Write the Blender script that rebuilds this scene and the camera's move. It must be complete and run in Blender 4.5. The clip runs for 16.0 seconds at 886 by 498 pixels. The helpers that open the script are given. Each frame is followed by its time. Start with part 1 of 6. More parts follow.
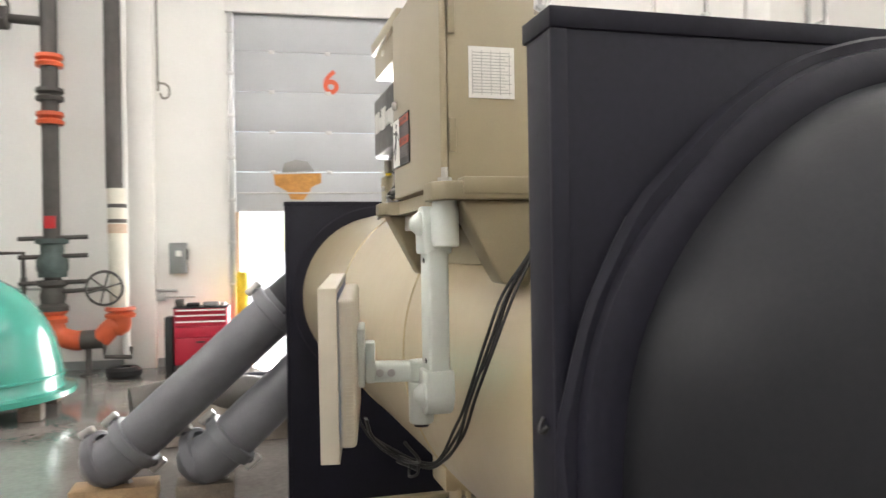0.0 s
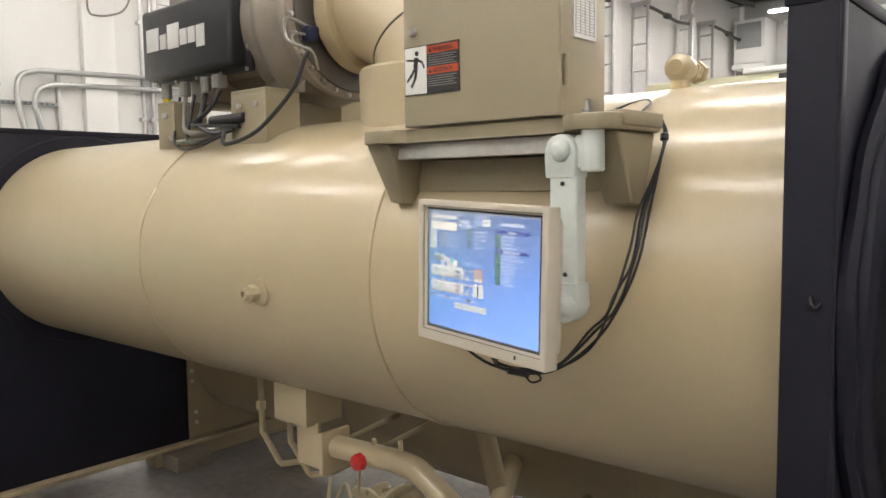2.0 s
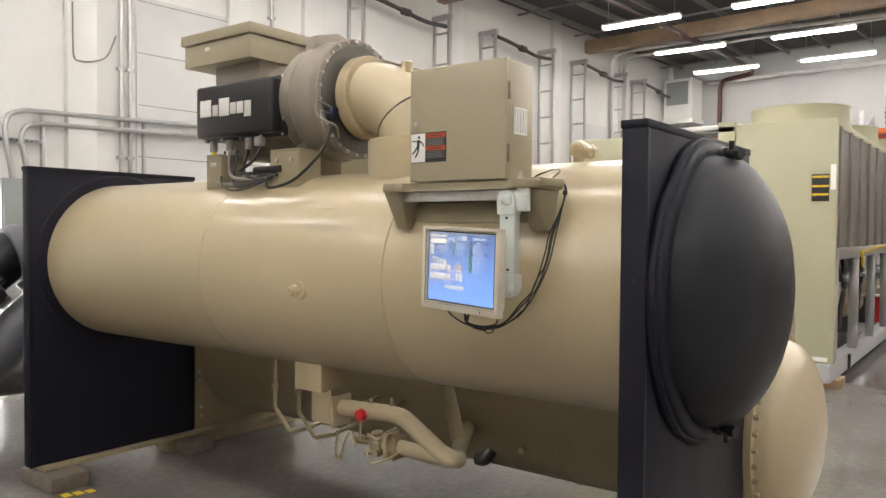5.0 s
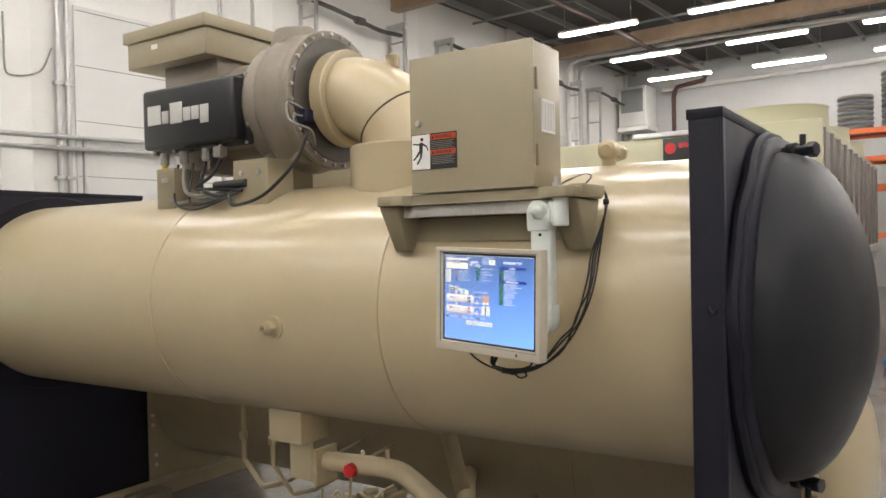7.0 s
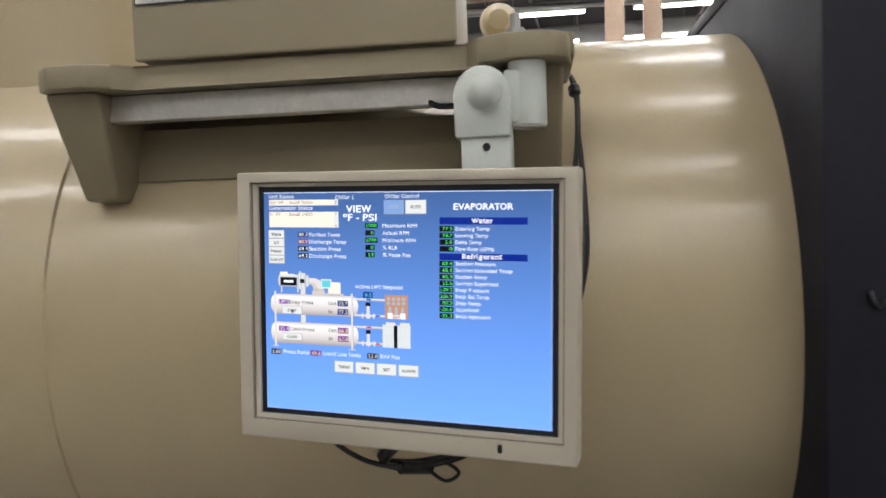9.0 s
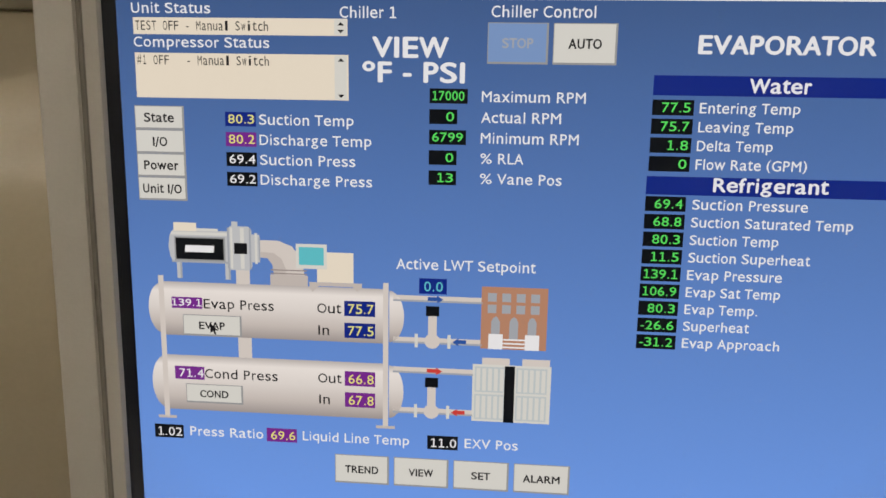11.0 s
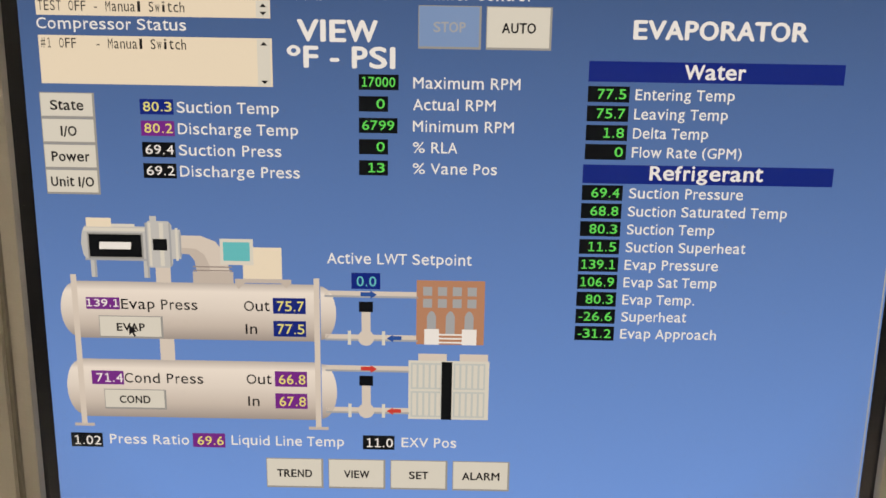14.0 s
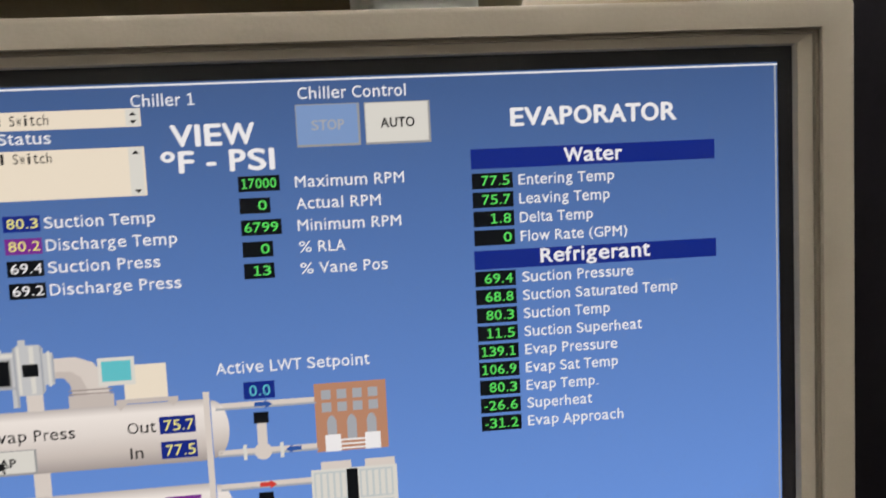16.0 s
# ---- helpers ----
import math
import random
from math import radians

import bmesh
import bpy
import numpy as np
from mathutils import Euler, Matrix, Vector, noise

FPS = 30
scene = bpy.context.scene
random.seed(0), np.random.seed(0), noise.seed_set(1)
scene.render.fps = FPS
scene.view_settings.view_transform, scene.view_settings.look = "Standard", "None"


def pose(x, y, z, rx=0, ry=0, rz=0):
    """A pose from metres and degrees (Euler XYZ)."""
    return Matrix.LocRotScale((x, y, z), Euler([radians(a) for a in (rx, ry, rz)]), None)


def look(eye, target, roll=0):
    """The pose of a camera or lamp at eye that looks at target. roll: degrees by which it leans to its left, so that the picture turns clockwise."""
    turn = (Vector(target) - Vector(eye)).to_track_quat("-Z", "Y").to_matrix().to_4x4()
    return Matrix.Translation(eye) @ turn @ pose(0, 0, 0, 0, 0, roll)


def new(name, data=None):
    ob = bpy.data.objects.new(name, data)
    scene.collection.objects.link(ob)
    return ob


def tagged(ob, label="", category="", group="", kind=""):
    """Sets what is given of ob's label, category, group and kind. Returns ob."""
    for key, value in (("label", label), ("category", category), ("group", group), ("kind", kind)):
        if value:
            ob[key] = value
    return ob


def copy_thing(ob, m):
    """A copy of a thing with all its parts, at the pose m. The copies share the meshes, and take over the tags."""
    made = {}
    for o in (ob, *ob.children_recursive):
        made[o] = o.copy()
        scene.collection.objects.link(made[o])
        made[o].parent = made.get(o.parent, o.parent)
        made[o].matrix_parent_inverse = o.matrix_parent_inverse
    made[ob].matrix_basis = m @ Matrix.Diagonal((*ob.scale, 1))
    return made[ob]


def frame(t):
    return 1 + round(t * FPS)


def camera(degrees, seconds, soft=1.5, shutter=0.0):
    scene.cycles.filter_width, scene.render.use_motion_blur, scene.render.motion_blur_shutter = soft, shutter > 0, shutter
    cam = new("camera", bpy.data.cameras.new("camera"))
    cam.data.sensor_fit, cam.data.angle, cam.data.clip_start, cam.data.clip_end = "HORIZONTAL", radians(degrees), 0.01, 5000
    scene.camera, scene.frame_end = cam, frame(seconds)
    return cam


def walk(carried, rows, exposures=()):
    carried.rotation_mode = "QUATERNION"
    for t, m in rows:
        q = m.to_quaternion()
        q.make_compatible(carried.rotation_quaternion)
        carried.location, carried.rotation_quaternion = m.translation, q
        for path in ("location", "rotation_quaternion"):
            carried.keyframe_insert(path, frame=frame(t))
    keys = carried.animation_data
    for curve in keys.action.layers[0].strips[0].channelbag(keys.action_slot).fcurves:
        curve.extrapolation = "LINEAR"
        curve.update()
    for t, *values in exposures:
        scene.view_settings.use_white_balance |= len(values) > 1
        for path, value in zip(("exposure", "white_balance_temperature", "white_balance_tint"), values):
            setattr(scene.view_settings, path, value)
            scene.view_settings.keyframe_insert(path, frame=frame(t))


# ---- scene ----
cam = camera(60.4, 16.0, shutter=0.3)
METRES, EYE, TILT, LEAN, TURN = 4.8, 1.45, 0.0, 0.0, -11.1
PATH = [
    (0, (-0.008, 0.366, 1.601), (0.51, 2.298, 1.598), -0.9),
    (0.5, (-0.27, 0.454, 1.597), (0.583, 2.262, 1.557), -1.3),
    (1, (-0.488, 0.623, 1.584), (0.638, 2.274, 1.509), -1.3),
    (1.5, (-0.721, 0.735, 1.582), (0.632, 2.202, 1.442), -2.4),
    (2, (-0.921, 0.855, 1.578), (0.576, 2.171, 1.414), -0.7),
    (2.5, (-1.129, 0.888, 1.565), (0.437, 2.128, 1.471), -0.5),
    (3, (-1.407, 0.738, 1.574), (0.249, 1.857, 1.502), -0.6),
    (3.5, (-1.599, 0.481, 1.549), (-0.027, 1.716, 1.503), 0.5),
    (4, (-1.744, 0.305, 1.56), (-0.198, 1.573, 1.5), 0.6),
    (4.2, (-1.828, 0.278, 1.546), (-0.27, 1.53, 1.485), 0.3),
    (6.5, (-1.678, 0.484, 1.552), (-0.043, 1.634, 1.507), 0.8),
    (7, (-1.528, 0.725, 1.571), (0.138, 1.831, 1.548), -1.2),
    (7.5, (-1.346, 0.936, 1.575), (0.396, 1.919, 1.54), -2.8),
    (8, (-1.06, 1.137, 1.549), (0.783, 1.911, 1.488), -1.4),
    (8.5, (-0.808, 1.365, 1.485), (1.13, 1.858, 1.444), -1.6),
    (9, (-0.579, 1.564, 1.502), (1.402, 1.828, 1.417), -2.0),
    (9.5, (-0.35, 1.651, 1.48), (1.637, 1.822, 1.345), -1.5),
    (9.7, (-0.283, 1.691, 1.491), (1.702, 1.801, 1.269), -1.1),
    (11.8, (-0.111, 1.761, 1.489), (1.847, 1.525, 1.154), -1.0),
    (12, (-0.111, 1.757, 1.49), (1.844, 1.517, 1.145), -1.0),
    (12.5, (-0.111, 1.754, 1.488), (1.84, 1.481, 1.144), -0.8),
    (13, (-0.11, 1.754, 1.49), (1.836, 1.455, 1.134), -0.8),
    (13.5, (-0.108, 1.755, 1.488), (1.835, 1.453, 1.117), -1.0),
    (14, (-0.111, 1.753, 1.489), (1.826, 1.429, 1.109), -1.0),
    (14.5, (-0.109, 1.752, 1.489), (1.827, 1.424, 1.112), -1.4),
    (15, (-0.108, 1.751, 1.491), (1.825, 1.403, 1.115), -1.6),
    (15.5, (-0.113, 1.747, 1.477), (1.837, 1.353, 1.272), -3.4),
    (16, (-0.107, 1.741, 1.49), (1.814, 1.209, 1.326), -4.7),
]
EXPOSURES = [(0, 1.6, 6500, 10), (1.6, 1.57, 6550, 10), (2.5, 1.34, 6500, 10), (3.2, 1.38, 6550, 10), (4, 1.36, 6550, 10), (7.0, 1.32, 6550, 10), (7.5, 1.2, 6550, 10), (8.5, 1.05, 6450, 10), (9.0, 0.86, 6250, 10), (9.5, 0.56, 6050, 10), (11.8, 0.26, 7350, 12), (13.5, 0.26, 7700, 12), (15, 0.26, 8050, 12), (16, 0.36, 6900, 12)]
walk(cam, [(t, look(eye, target, roll)) for t, eye, target, roll in PATH], EXPOSURES)

# ---- world and light ----
world = bpy.data.worlds.new("World")
scene.world = world
world.use_nodes = True
wn = world.node_tree.nodes
sky = wn.new("ShaderNodeTexSky")
sky.sky_type, sky.sun_disc = "NISHITA", False
sky.sun_elevation, sky.sun_rotation = radians(48), radians(-60)
wn["Background"].inputs["Strength"].default_value = 0.15
world.node_tree.links.new(sky.outputs["Color"], wn["Background"].inputs["Color"])
sun_data = bpy.data.lights.new("sun", "SUN")
sun_data.energy, sun_data.angle, sun_data.color = 4.0, radians(0.5), (1.0, 0.95, 0.87)
sun = new("sun", sun_data)
sun.matrix_world = look((-30, 60, 60), (0, 25, 0))
dock_light = bpy.data.lights.new("dock_daylight", "AREA")      # daylight in the open dock door
dock_light.shape, dock_light.size, dock_light.size_y, dock_light.energy, dock_light.color = "RECTANGLE", 2.6, 2.0, 140.0, (1.0, 0.97, 0.93)
dock_lamp = new("dock_daylight", dock_light)
dock_lamp.matrix_world = Matrix.Rotation(radians(-4), 4, "Z") @ look((0.48, 11.83, 1.06), (0.48, 6.0, 1.0))

# ---- materials ----
def mat(name, color, rough=0.5, metal=0.0, var=0.08, scale=3.0, fine=60.0, bump=0.02, coat=0.0, stain=None, rvar=0.08, wave=0.0):
    m = bpy.data.materials.new(name)
    m.use_nodes = True
    n, l = m.node_tree.nodes, m.node_tree.links
    p = n["Principled BSDF"]
    p.inputs["Metallic"].default_value = metal
    p.inputs["Coat Weight"].default_value = coat
    p.inputs["Coat Roughness"].default_value = 0.16
    tc = n.new("ShaderNodeTexCoord")
    big = n.new("ShaderNodeTexNoise")
    big.inputs["Scale"].default_value, big.inputs["Detail"].default_value, big.inputs["Roughness"].default_value = scale, 6, 0.62
    small = n.new("ShaderNodeTexNoise")
    small.inputs["Scale"].default_value, small.inputs["Detail"].default_value = fine, 3
    l.new(tc.outputs["Object"], big.inputs["Vector"])
    l.new(tc.outputs["Object"], small.inputs["Vector"])
    ramp = n.new("ShaderNodeValToRGB")
    lo = [c * (1 - var) for c in color] if stain is None else stain
    ramp.color_ramp.elements[0].position, ramp.color_ramp.elements[0].color = 0.28, (*lo, 1)
    ramp.color_ramp.elements[1].position, ramp.color_ramp.elements[1].color = 0.72, (*[min(1, c * (1 + var * 0.5)) for c in color], 1)
    l.new(big.outputs["Fac"], ramp.inputs["Fac"])
    grain = n.new("ShaderNodeMix")
    grain.data_type, grain.blend_type = "RGBA", "MULTIPLY"
    grain.inputs["Factor"].default_value = min(1.0, var * 2.0)
    l.new(ramp.outputs["Color"], grain.inputs["A"])
    sr = n.new("ShaderNodeMapRange")
    sr.inputs["From Min"].default_value, sr.inputs["From Max"].default_value = 0.3, 0.7
    sr.inputs["To Min"].default_value, sr.inputs["To Max"].default_value = 0.75, 1.1
    l.new(small.outputs["Fac"], sr.inputs["Value"])
    l.new(sr.outputs["Result"], grain.inputs["B"])
    l.new(grain.outputs["Result"], p.inputs["Base Color"])
    rr = n.new("ShaderNodeMapRange")
    rr.inputs["From Min"].default_value, rr.inputs["From Max"].default_value = 0.3, 0.7
    rr.inputs["To Min"].default_value, rr.inputs["To Max"].default_value = max(0.03, rough - rvar), min(1, rough + rvar)
    l.new(big.outputs["Fac"], rr.inputs["Value"])
    l.new(rr.outputs["Result"], p.inputs["Roughness"])
    if bump:
        b = n.new("ShaderNodeBump")
        b.inputs["Strength"].default_value, b.inputs["Distance"].default_value = bump, 0.01
        l.new(small.outputs["Fac"], b.inputs["Height"])
        l.new(b.outputs["Normal"], p.inputs["Normal"])
        if wave:
            w = n.new("ShaderNodeTexNoise")
            w.inputs["Scale"].default_value, w.inputs["Detail"].default_value = 7.0, 2
            l.new(tc.outputs["Object"], w.inputs["Vector"])
            wb = n.new("ShaderNodeBump")
            wb.inputs["Strength"].default_value, wb.inputs["Distance"].default_value = wave, 0.02
            l.new(w.outputs["Fac"], wb.inputs["Height"])
            l.new(wb.outputs["Normal"], b.inputs["Normal"])
    return m


def glow(name, color, strength):
    m = bpy.data.materials.new(name)
    m.use_nodes = True
    p = m.node_tree.nodes["Principled BSDF"]
    p.inputs["Base Color"].default_value = (0.006, 0.006, 0.006, 1)
    p.inputs["Roughness"].default_value = 0.32
    p.inputs["Specular IOR Level"].default_value = 0.28
    p.inputs["Emission Color"].default_value = (*color, 1)
    p.inputs["Emission Strength"].default_value = strength
    return m


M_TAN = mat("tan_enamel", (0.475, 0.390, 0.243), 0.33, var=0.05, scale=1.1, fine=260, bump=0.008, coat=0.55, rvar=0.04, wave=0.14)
# Darker tan for the low parts, with the shade there put into the colour.
M_TAN_SHADED = mat("tan_enamel_shaded", (0.33, 0.27, 0.165), 0.42, var=0.14, scale=2.5, fine=160, bump=0.03)
M_BOX = mat("khaki_powder_coat", (0.36, 0.31, 0.21), 0.37, var=0.05, scale=2.0, fine=420, bump=0.05)
M_BOX_DARK = mat("khaki_bracket_paint", (0.30, 0.255, 0.165), 0.45, var=0.08, scale=4.0, fine=300, bump=0.04)
M_BLACK = mat("black_foam_insulation", (0.0165, 0.0168, 0.0205), 0.47, var=0.2, scale=4.0, fine=120, bump=0.03)
M_NAVY = mat("black_insulation_sheet", (0.0115, 0.011, 0.0195), 0.55, var=0.3, scale=3.0, fine=90, bump=0.025)
M_BLACK.node_tree.nodes["Principled BSDF"].inputs["Specular IOR Level"].default_value = 0.27
M_NAVY.node_tree.nodes["Principled BSDF"].inputs["Specular IOR Level"].default_value = 0.24
M_BLACKP = mat("black_plastic", (0.018, 0.018, 0.02), 0.38, var=0.2, scale=8.0, fine=300, bump=0.03)
M_CAST = mat("grey_cast_aluminium", (0.29, 0.25, 0.205), 0.48, metal=0.35, var=0.22, scale=5.0, fine=260, bump=0.12)
M_CASTDK = mat("dark_machined_face", (0.13, 0.12, 0.105), 0.5, metal=0.3, var=0.2, scale=6.0, fine=200, bump=0.06)
M_STEEL = mat("zinc_steel", (0.55, 0.54, 0.52), 0.37, metal=0.9, var=0.1, scale=14.0, fine=200, bump=0.02)
M_PALEBAR = mat("pale_bar_metal", (0.86, 0.84, 0.80), 0.36, metal=0.6, var=0.14, scale=16.0, fine=160, bump=0.04, rvar=0.05)
M_GALV = mat("galvanised_rail", (0.50, 0.50, 0.49), 0.36, metal=0.8, var=0.12, scale=6.0, fine=120, bump=0.03)
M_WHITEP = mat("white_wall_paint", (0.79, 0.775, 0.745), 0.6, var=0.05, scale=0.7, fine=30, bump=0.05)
# White end wall: its weaker light is put into a darker colour.
M_WALL_DIMMED = mat("white_wall_dimmed", (0.43, 0.425, 0.415), 0.6, var=0.06, scale=0.7, fine=30, bump=0.05)
M_UNSEENWALL = mat("unseen_grey_wall", (0.26, 0.25, 0.24), 0.65, var=0.08, scale=0.7, fine=30, bump=0.05)
M_TRIMW = mat("white_trim_paint", (0.72, 0.71, 0.68), 0.5, var=0.08, scale=1.0, fine=50, bump=0.03)
M_DOOR = mat("pale_grey_door_skin", (0.43, 0.44, 0.455), 0.45, var=0.06, scale=1.2, fine=70, bump=0.04)
M_LEAF = mat("pale_closed_door_skin", (0.66, 0.655, 0.64), 0.5, var=0.05, scale=1.2, fine=70, bump=0.04)
M_ARM = mat("pale_grey_arm_paint", (0.66, 0.70, 0.66), 0.38, var=0.05, scale=8.0, fine=300, bump=0.02)
M_BEZEL = mat("beige_monitor_plastic", (0.55, 0.50, 0.405), 0.42, var=0.03, scale=8.0, fine=700, bump=0.04)
M_BEZEL_DK = mat("monitor_groove", (0.24, 0.21, 0.16), 0.5, var=0.05)
M_FLOOR = mat("sealed_concrete", (0.235, 0.218, 0.203), 0.15, var=0.3, scale=0.55, fine=22, bump=0.012, stain=(0.135, 0.122, 0.112), rvar=0.07)
M_ASPH = mat("outdoor_concrete", (0.55, 0.53, 0.5), 0.8, var=0.1, scale=0.8, fine=40, bump=0.1)
M_DECK = mat("dark_ceiling_deck", (0.065, 0.062, 0.06), 0.7, var=0.2, scale=1.0, fine=20, bump=0.1)
M_JOIST = mat("steel_joist_paint", (0.24, 0.235, 0.225), 0.55, var=0.1, scale=2.0)
M_GLULAM = mat("laminated_timber", (0.34, 0.235, 0.15), 0.55, var=0.25, scale=2.2, fine=35, bump=0.05)
M_POST = mat("pale_timber_post", (0.55, 0.40, 0.29), 0.55, var=0.15, scale=3.0, fine=40, bump=0.05)
M_WOOD = mat("raw_lumber", (0.40, 0.27, 0.15), 0.7, var=0.35, scale=9.0, fine=70, bump=0.15)
M_BLOCK = mat("grey_timber_block", (0.20, 0.165, 0.13), 0.75, var=0.35, scale=12.0, fine=80, bump=0.2)
M_GREYPIPE = mat("grey_pipe_primer", (0.155, 0.157, 0.172), 0.42, var=0.18, scale=5.0, fine=150, bump=0.05)
M_DARKPIPE = mat("dark_steel_pipe", (0.075, 0.068, 0.062), 0.5, metal=0.2, var=0.3, scale=6.0, fine=120, bump=0.08)
M_REDPIPE = mat("red_brown_pipe_paint", (0.085, 0.035, 0.028), 0.5, var=0.3, scale=6.0, fine=120, bump=0.05)
M_ORANGE = mat("orange_coupling_paint", (0.58, 0.10, 0.035), 0.4, var=0.15, scale=9.0, fine=120, bump=0.03)
M_WHITEINS = mat("white_pipe_jacket", (0.70, 0.66, 0.57), 0.55, var=0.1, scale=4.0, fine=90, bump=0.05)
M_TEAL = mat("teal_enamel", (0.055, 0.30, 0.235), 0.18, var=0.12, scale=2.0, fine=120, bump=0.02, coat=0.3)
M_RED = mat("red_cabinet_enamel", (0.40, 0.012, 0.035), 0.37, var=0.08, scale=4.0, fine=160, bump=0.02)
M_REDP = mat("red_plastic_cap", (0.50, 0.015, 0.018), 0.38, var=0.08, scale=20.0)
M_YELLOW = mat("safety_yellow_paint", (0.72, 0.50, 0.02), 0.45, var=0.12, scale=5.0, fine=100, bump=0.03)
M_RUST = mat("torn_orange_foam", (0.50, 0.24, 0.06), 0.8, var=0.3, scale=20.0, fine=120, bump=0.3)
M_GREYBOX = mat("grey_switch_enamel", (0.24, 0.25, 0.25), 0.42, var=0.06, scale=10.0)
M_CABLE = mat("black_cable_jacket", (0.012, 0.012, 0.013), 0.4, var=0.2, scale=30.0)
M_GREYCABLE = mat("grey_conduit_jacket", (0.26, 0.245, 0.215), 0.5, var=0.15, scale=30.0)
M_WHITE = mat("white_label_vinyl", (0.80, 0.79, 0.76), 0.4, var=0.03, scale=30.0)
M_LBLK = mat("black_label_print", (0.02, 0.02, 0.02), 0.4, var=0.05, scale=30.0)
M_LRED = mat("orange_red_label_print", (0.55, 0.075, 0.02), 0.4, var=0.05, scale=30.0)
M_LGREY = mat("grey_label_print", (0.22, 0.22, 0.22), 0.5, var=0.05, scale=30.0)
M_PALEPRINT = mat("pale_grey_table_print", (0.45, 0.45, 0.44), 0.5, var=0.05, scale=30.0)
M_UNIT = mat("khaki_unit_panel", (0.42, 0.40, 0.27), 0.45, var=0.05, scale=1.5, fine=200, bump=0.03)
M_COIL = mat("grey_coil_fins", (0.22, 0.20, 0.18), 0.5, metal=0.5, var=0.2, scale=3.0, fine=200, bump=0.2)
M_RACK = mat("orange_rack_beam", (0.60, 0.12, 0.03), 0.45, var=0.1, scale=6.0)
M_BLUE = mat("blue_jack_paint", (0.02, 0.10, 0.35), 0.4, var=0.1, scale=6.0)
M_PLUG = mat("dark_blue_plug", (0.012, 0.016, 0.05), 0.4, var=0.1, scale=20.0)
M_LETTER = mat("silver_logo_shapes", (0.62, 0.61, 0.58), 0.4, var=0.04, scale=20.0)
M_LAMP = glow("fluorescent_tube", (1.0, 0.965, 0.925), 28.5)
S_BLUE = glow("lcd_blue", (0.104, 0.228, 0.58), 0.48)
nt = S_BLUE.node_tree                                       # viewing-angle falloff put into the emission: brighter towards the bottom edge
tc = nt.nodes.new("ShaderNodeTexCoord")
sep = nt.nodes.new("ShaderNodeSeparateXYZ")
mr = nt.nodes.new("ShaderNodeMapRange")
mr.inputs["From Min"].default_value, mr.inputs["From Max"].default_value = -0.111, 0.111
mr.inputs["To Min"].default_value, mr.inputs["To Max"].default_value = 1.22, 0.35
nt.links.new(tc.outputs["Object"], sep.inputs["Vector"])
nt.links.new(sep.outputs["Y"], mr.inputs["Value"])
nt.links.new(mr.outputs["Result"], nt.nodes["Principled BSDF"].inputs["Emission Strength"])
S_WHITE = glow("lcd_white", (0.95, 0.96, 1.0), 0.64)
S_CREAM = glow("lcd_cream", (0.93, 0.84, 0.70), 0.64)
S_BUTTON = glow("lcd_button", (0.78, 0.78, 0.74), 0.64)
S_BUTTON_OFF = glow("lcd_button_disabled", (0.22, 0.36, 0.66), 0.64)
S_EDGE = glow("lcd_button_edge", (0.36, 0.37, 0.38), 0.64)
S_NAVY = glow("lcd_navy", (0.004, 0.022, 0.26), 0.64)
S_BLACK = glow("lcd_black", (0.003, 0.004, 0.006), 0.64)
S_GREEN = glow("lcd_green", (0.10, 0.82, 0.14), 0.68)
S_YELLOW = glow("lcd_yellow", (0.85, 0.80, 0.25), 0.68)
S_PURPLE = glow("lcd_purple", (0.21, 0.025, 0.31), 0.64)
S_VESSEL = glow("lcd_vessel", (0.62, 0.56, 0.53), 0.64)
S_VESSEL_HI = glow("lcd_vessel_light", (0.76, 0.70, 0.66), 0.64)
S_VESSEL_LO = glow("lcd_vessel_shade", (0.36, 0.31, 0.30), 0.64)
S_VESSEL_GRAD = glow("lcd_vessel_gradient", (0.7, 0.66, 0.63), 0.64)
nt = S_VESSEL_GRAD.node_tree
tc = nt.nodes.new("ShaderNodeTexCoord")
sep = nt.nodes.new("ShaderNodeSeparateXYZ")
vr = nt.nodes.new("ShaderNodeValToRGB")
for pos, col in ((0.0, (0.40, 0.36, 0.35)), (1.0, (0.55, 0.51, 0.50))):
    vr.color_ramp.elements[int(pos)].color = (*col, 1)
for pos, col in ((0.25, (0.66, 0.60, 0.57)), (0.55, (0.84, 0.79, 0.76)), (0.85, (0.95, 0.90, 0.87))):
    vr.color_ramp.elements.new(pos).color = (*col, 1)
nt.links.new(tc.outputs["Generated"], sep.inputs["Vector"])
nt.links.new(sep.outputs["Y"], vr.inputs["Fac"])
nt.links.new(vr.outputs["Color"], nt.nodes["Principled BSDF"].inputs["Emission Color"])
S_GREY = glow("lcd_grey", (0.42, 0.45, 0.50), 0.64)
S_CYAN = glow("lcd_cyan", (0.12, 0.60, 0.68), 0.64)
S_BRICK = glow("lcd_brick", (0.54, 0.27, 0.17), 0.64)
S_SILVER = glow("lcd_silver", (0.60, 0.62, 0.65), 0.64)
S_TOWER = glow("lcd_tower_louvre", (0.58, 0.65, 0.68), 0.64)
S_RED = glow("lcd_red", (0.70, 0.06, 0.05), 0.64)
S_ARROW = glow("lcd_arrow_blue", (0.02, 0.10, 0.42), 0.64)
S_INK = glow("lcd_ink", (0.010, 0.010, 0.012), 0.64)

# ---- building blocks ----
BUILD = Matrix.Rotation(radians(-4), 4, "Z")      # the hall stands four degrees off the chiller's axis
FRAME = {}


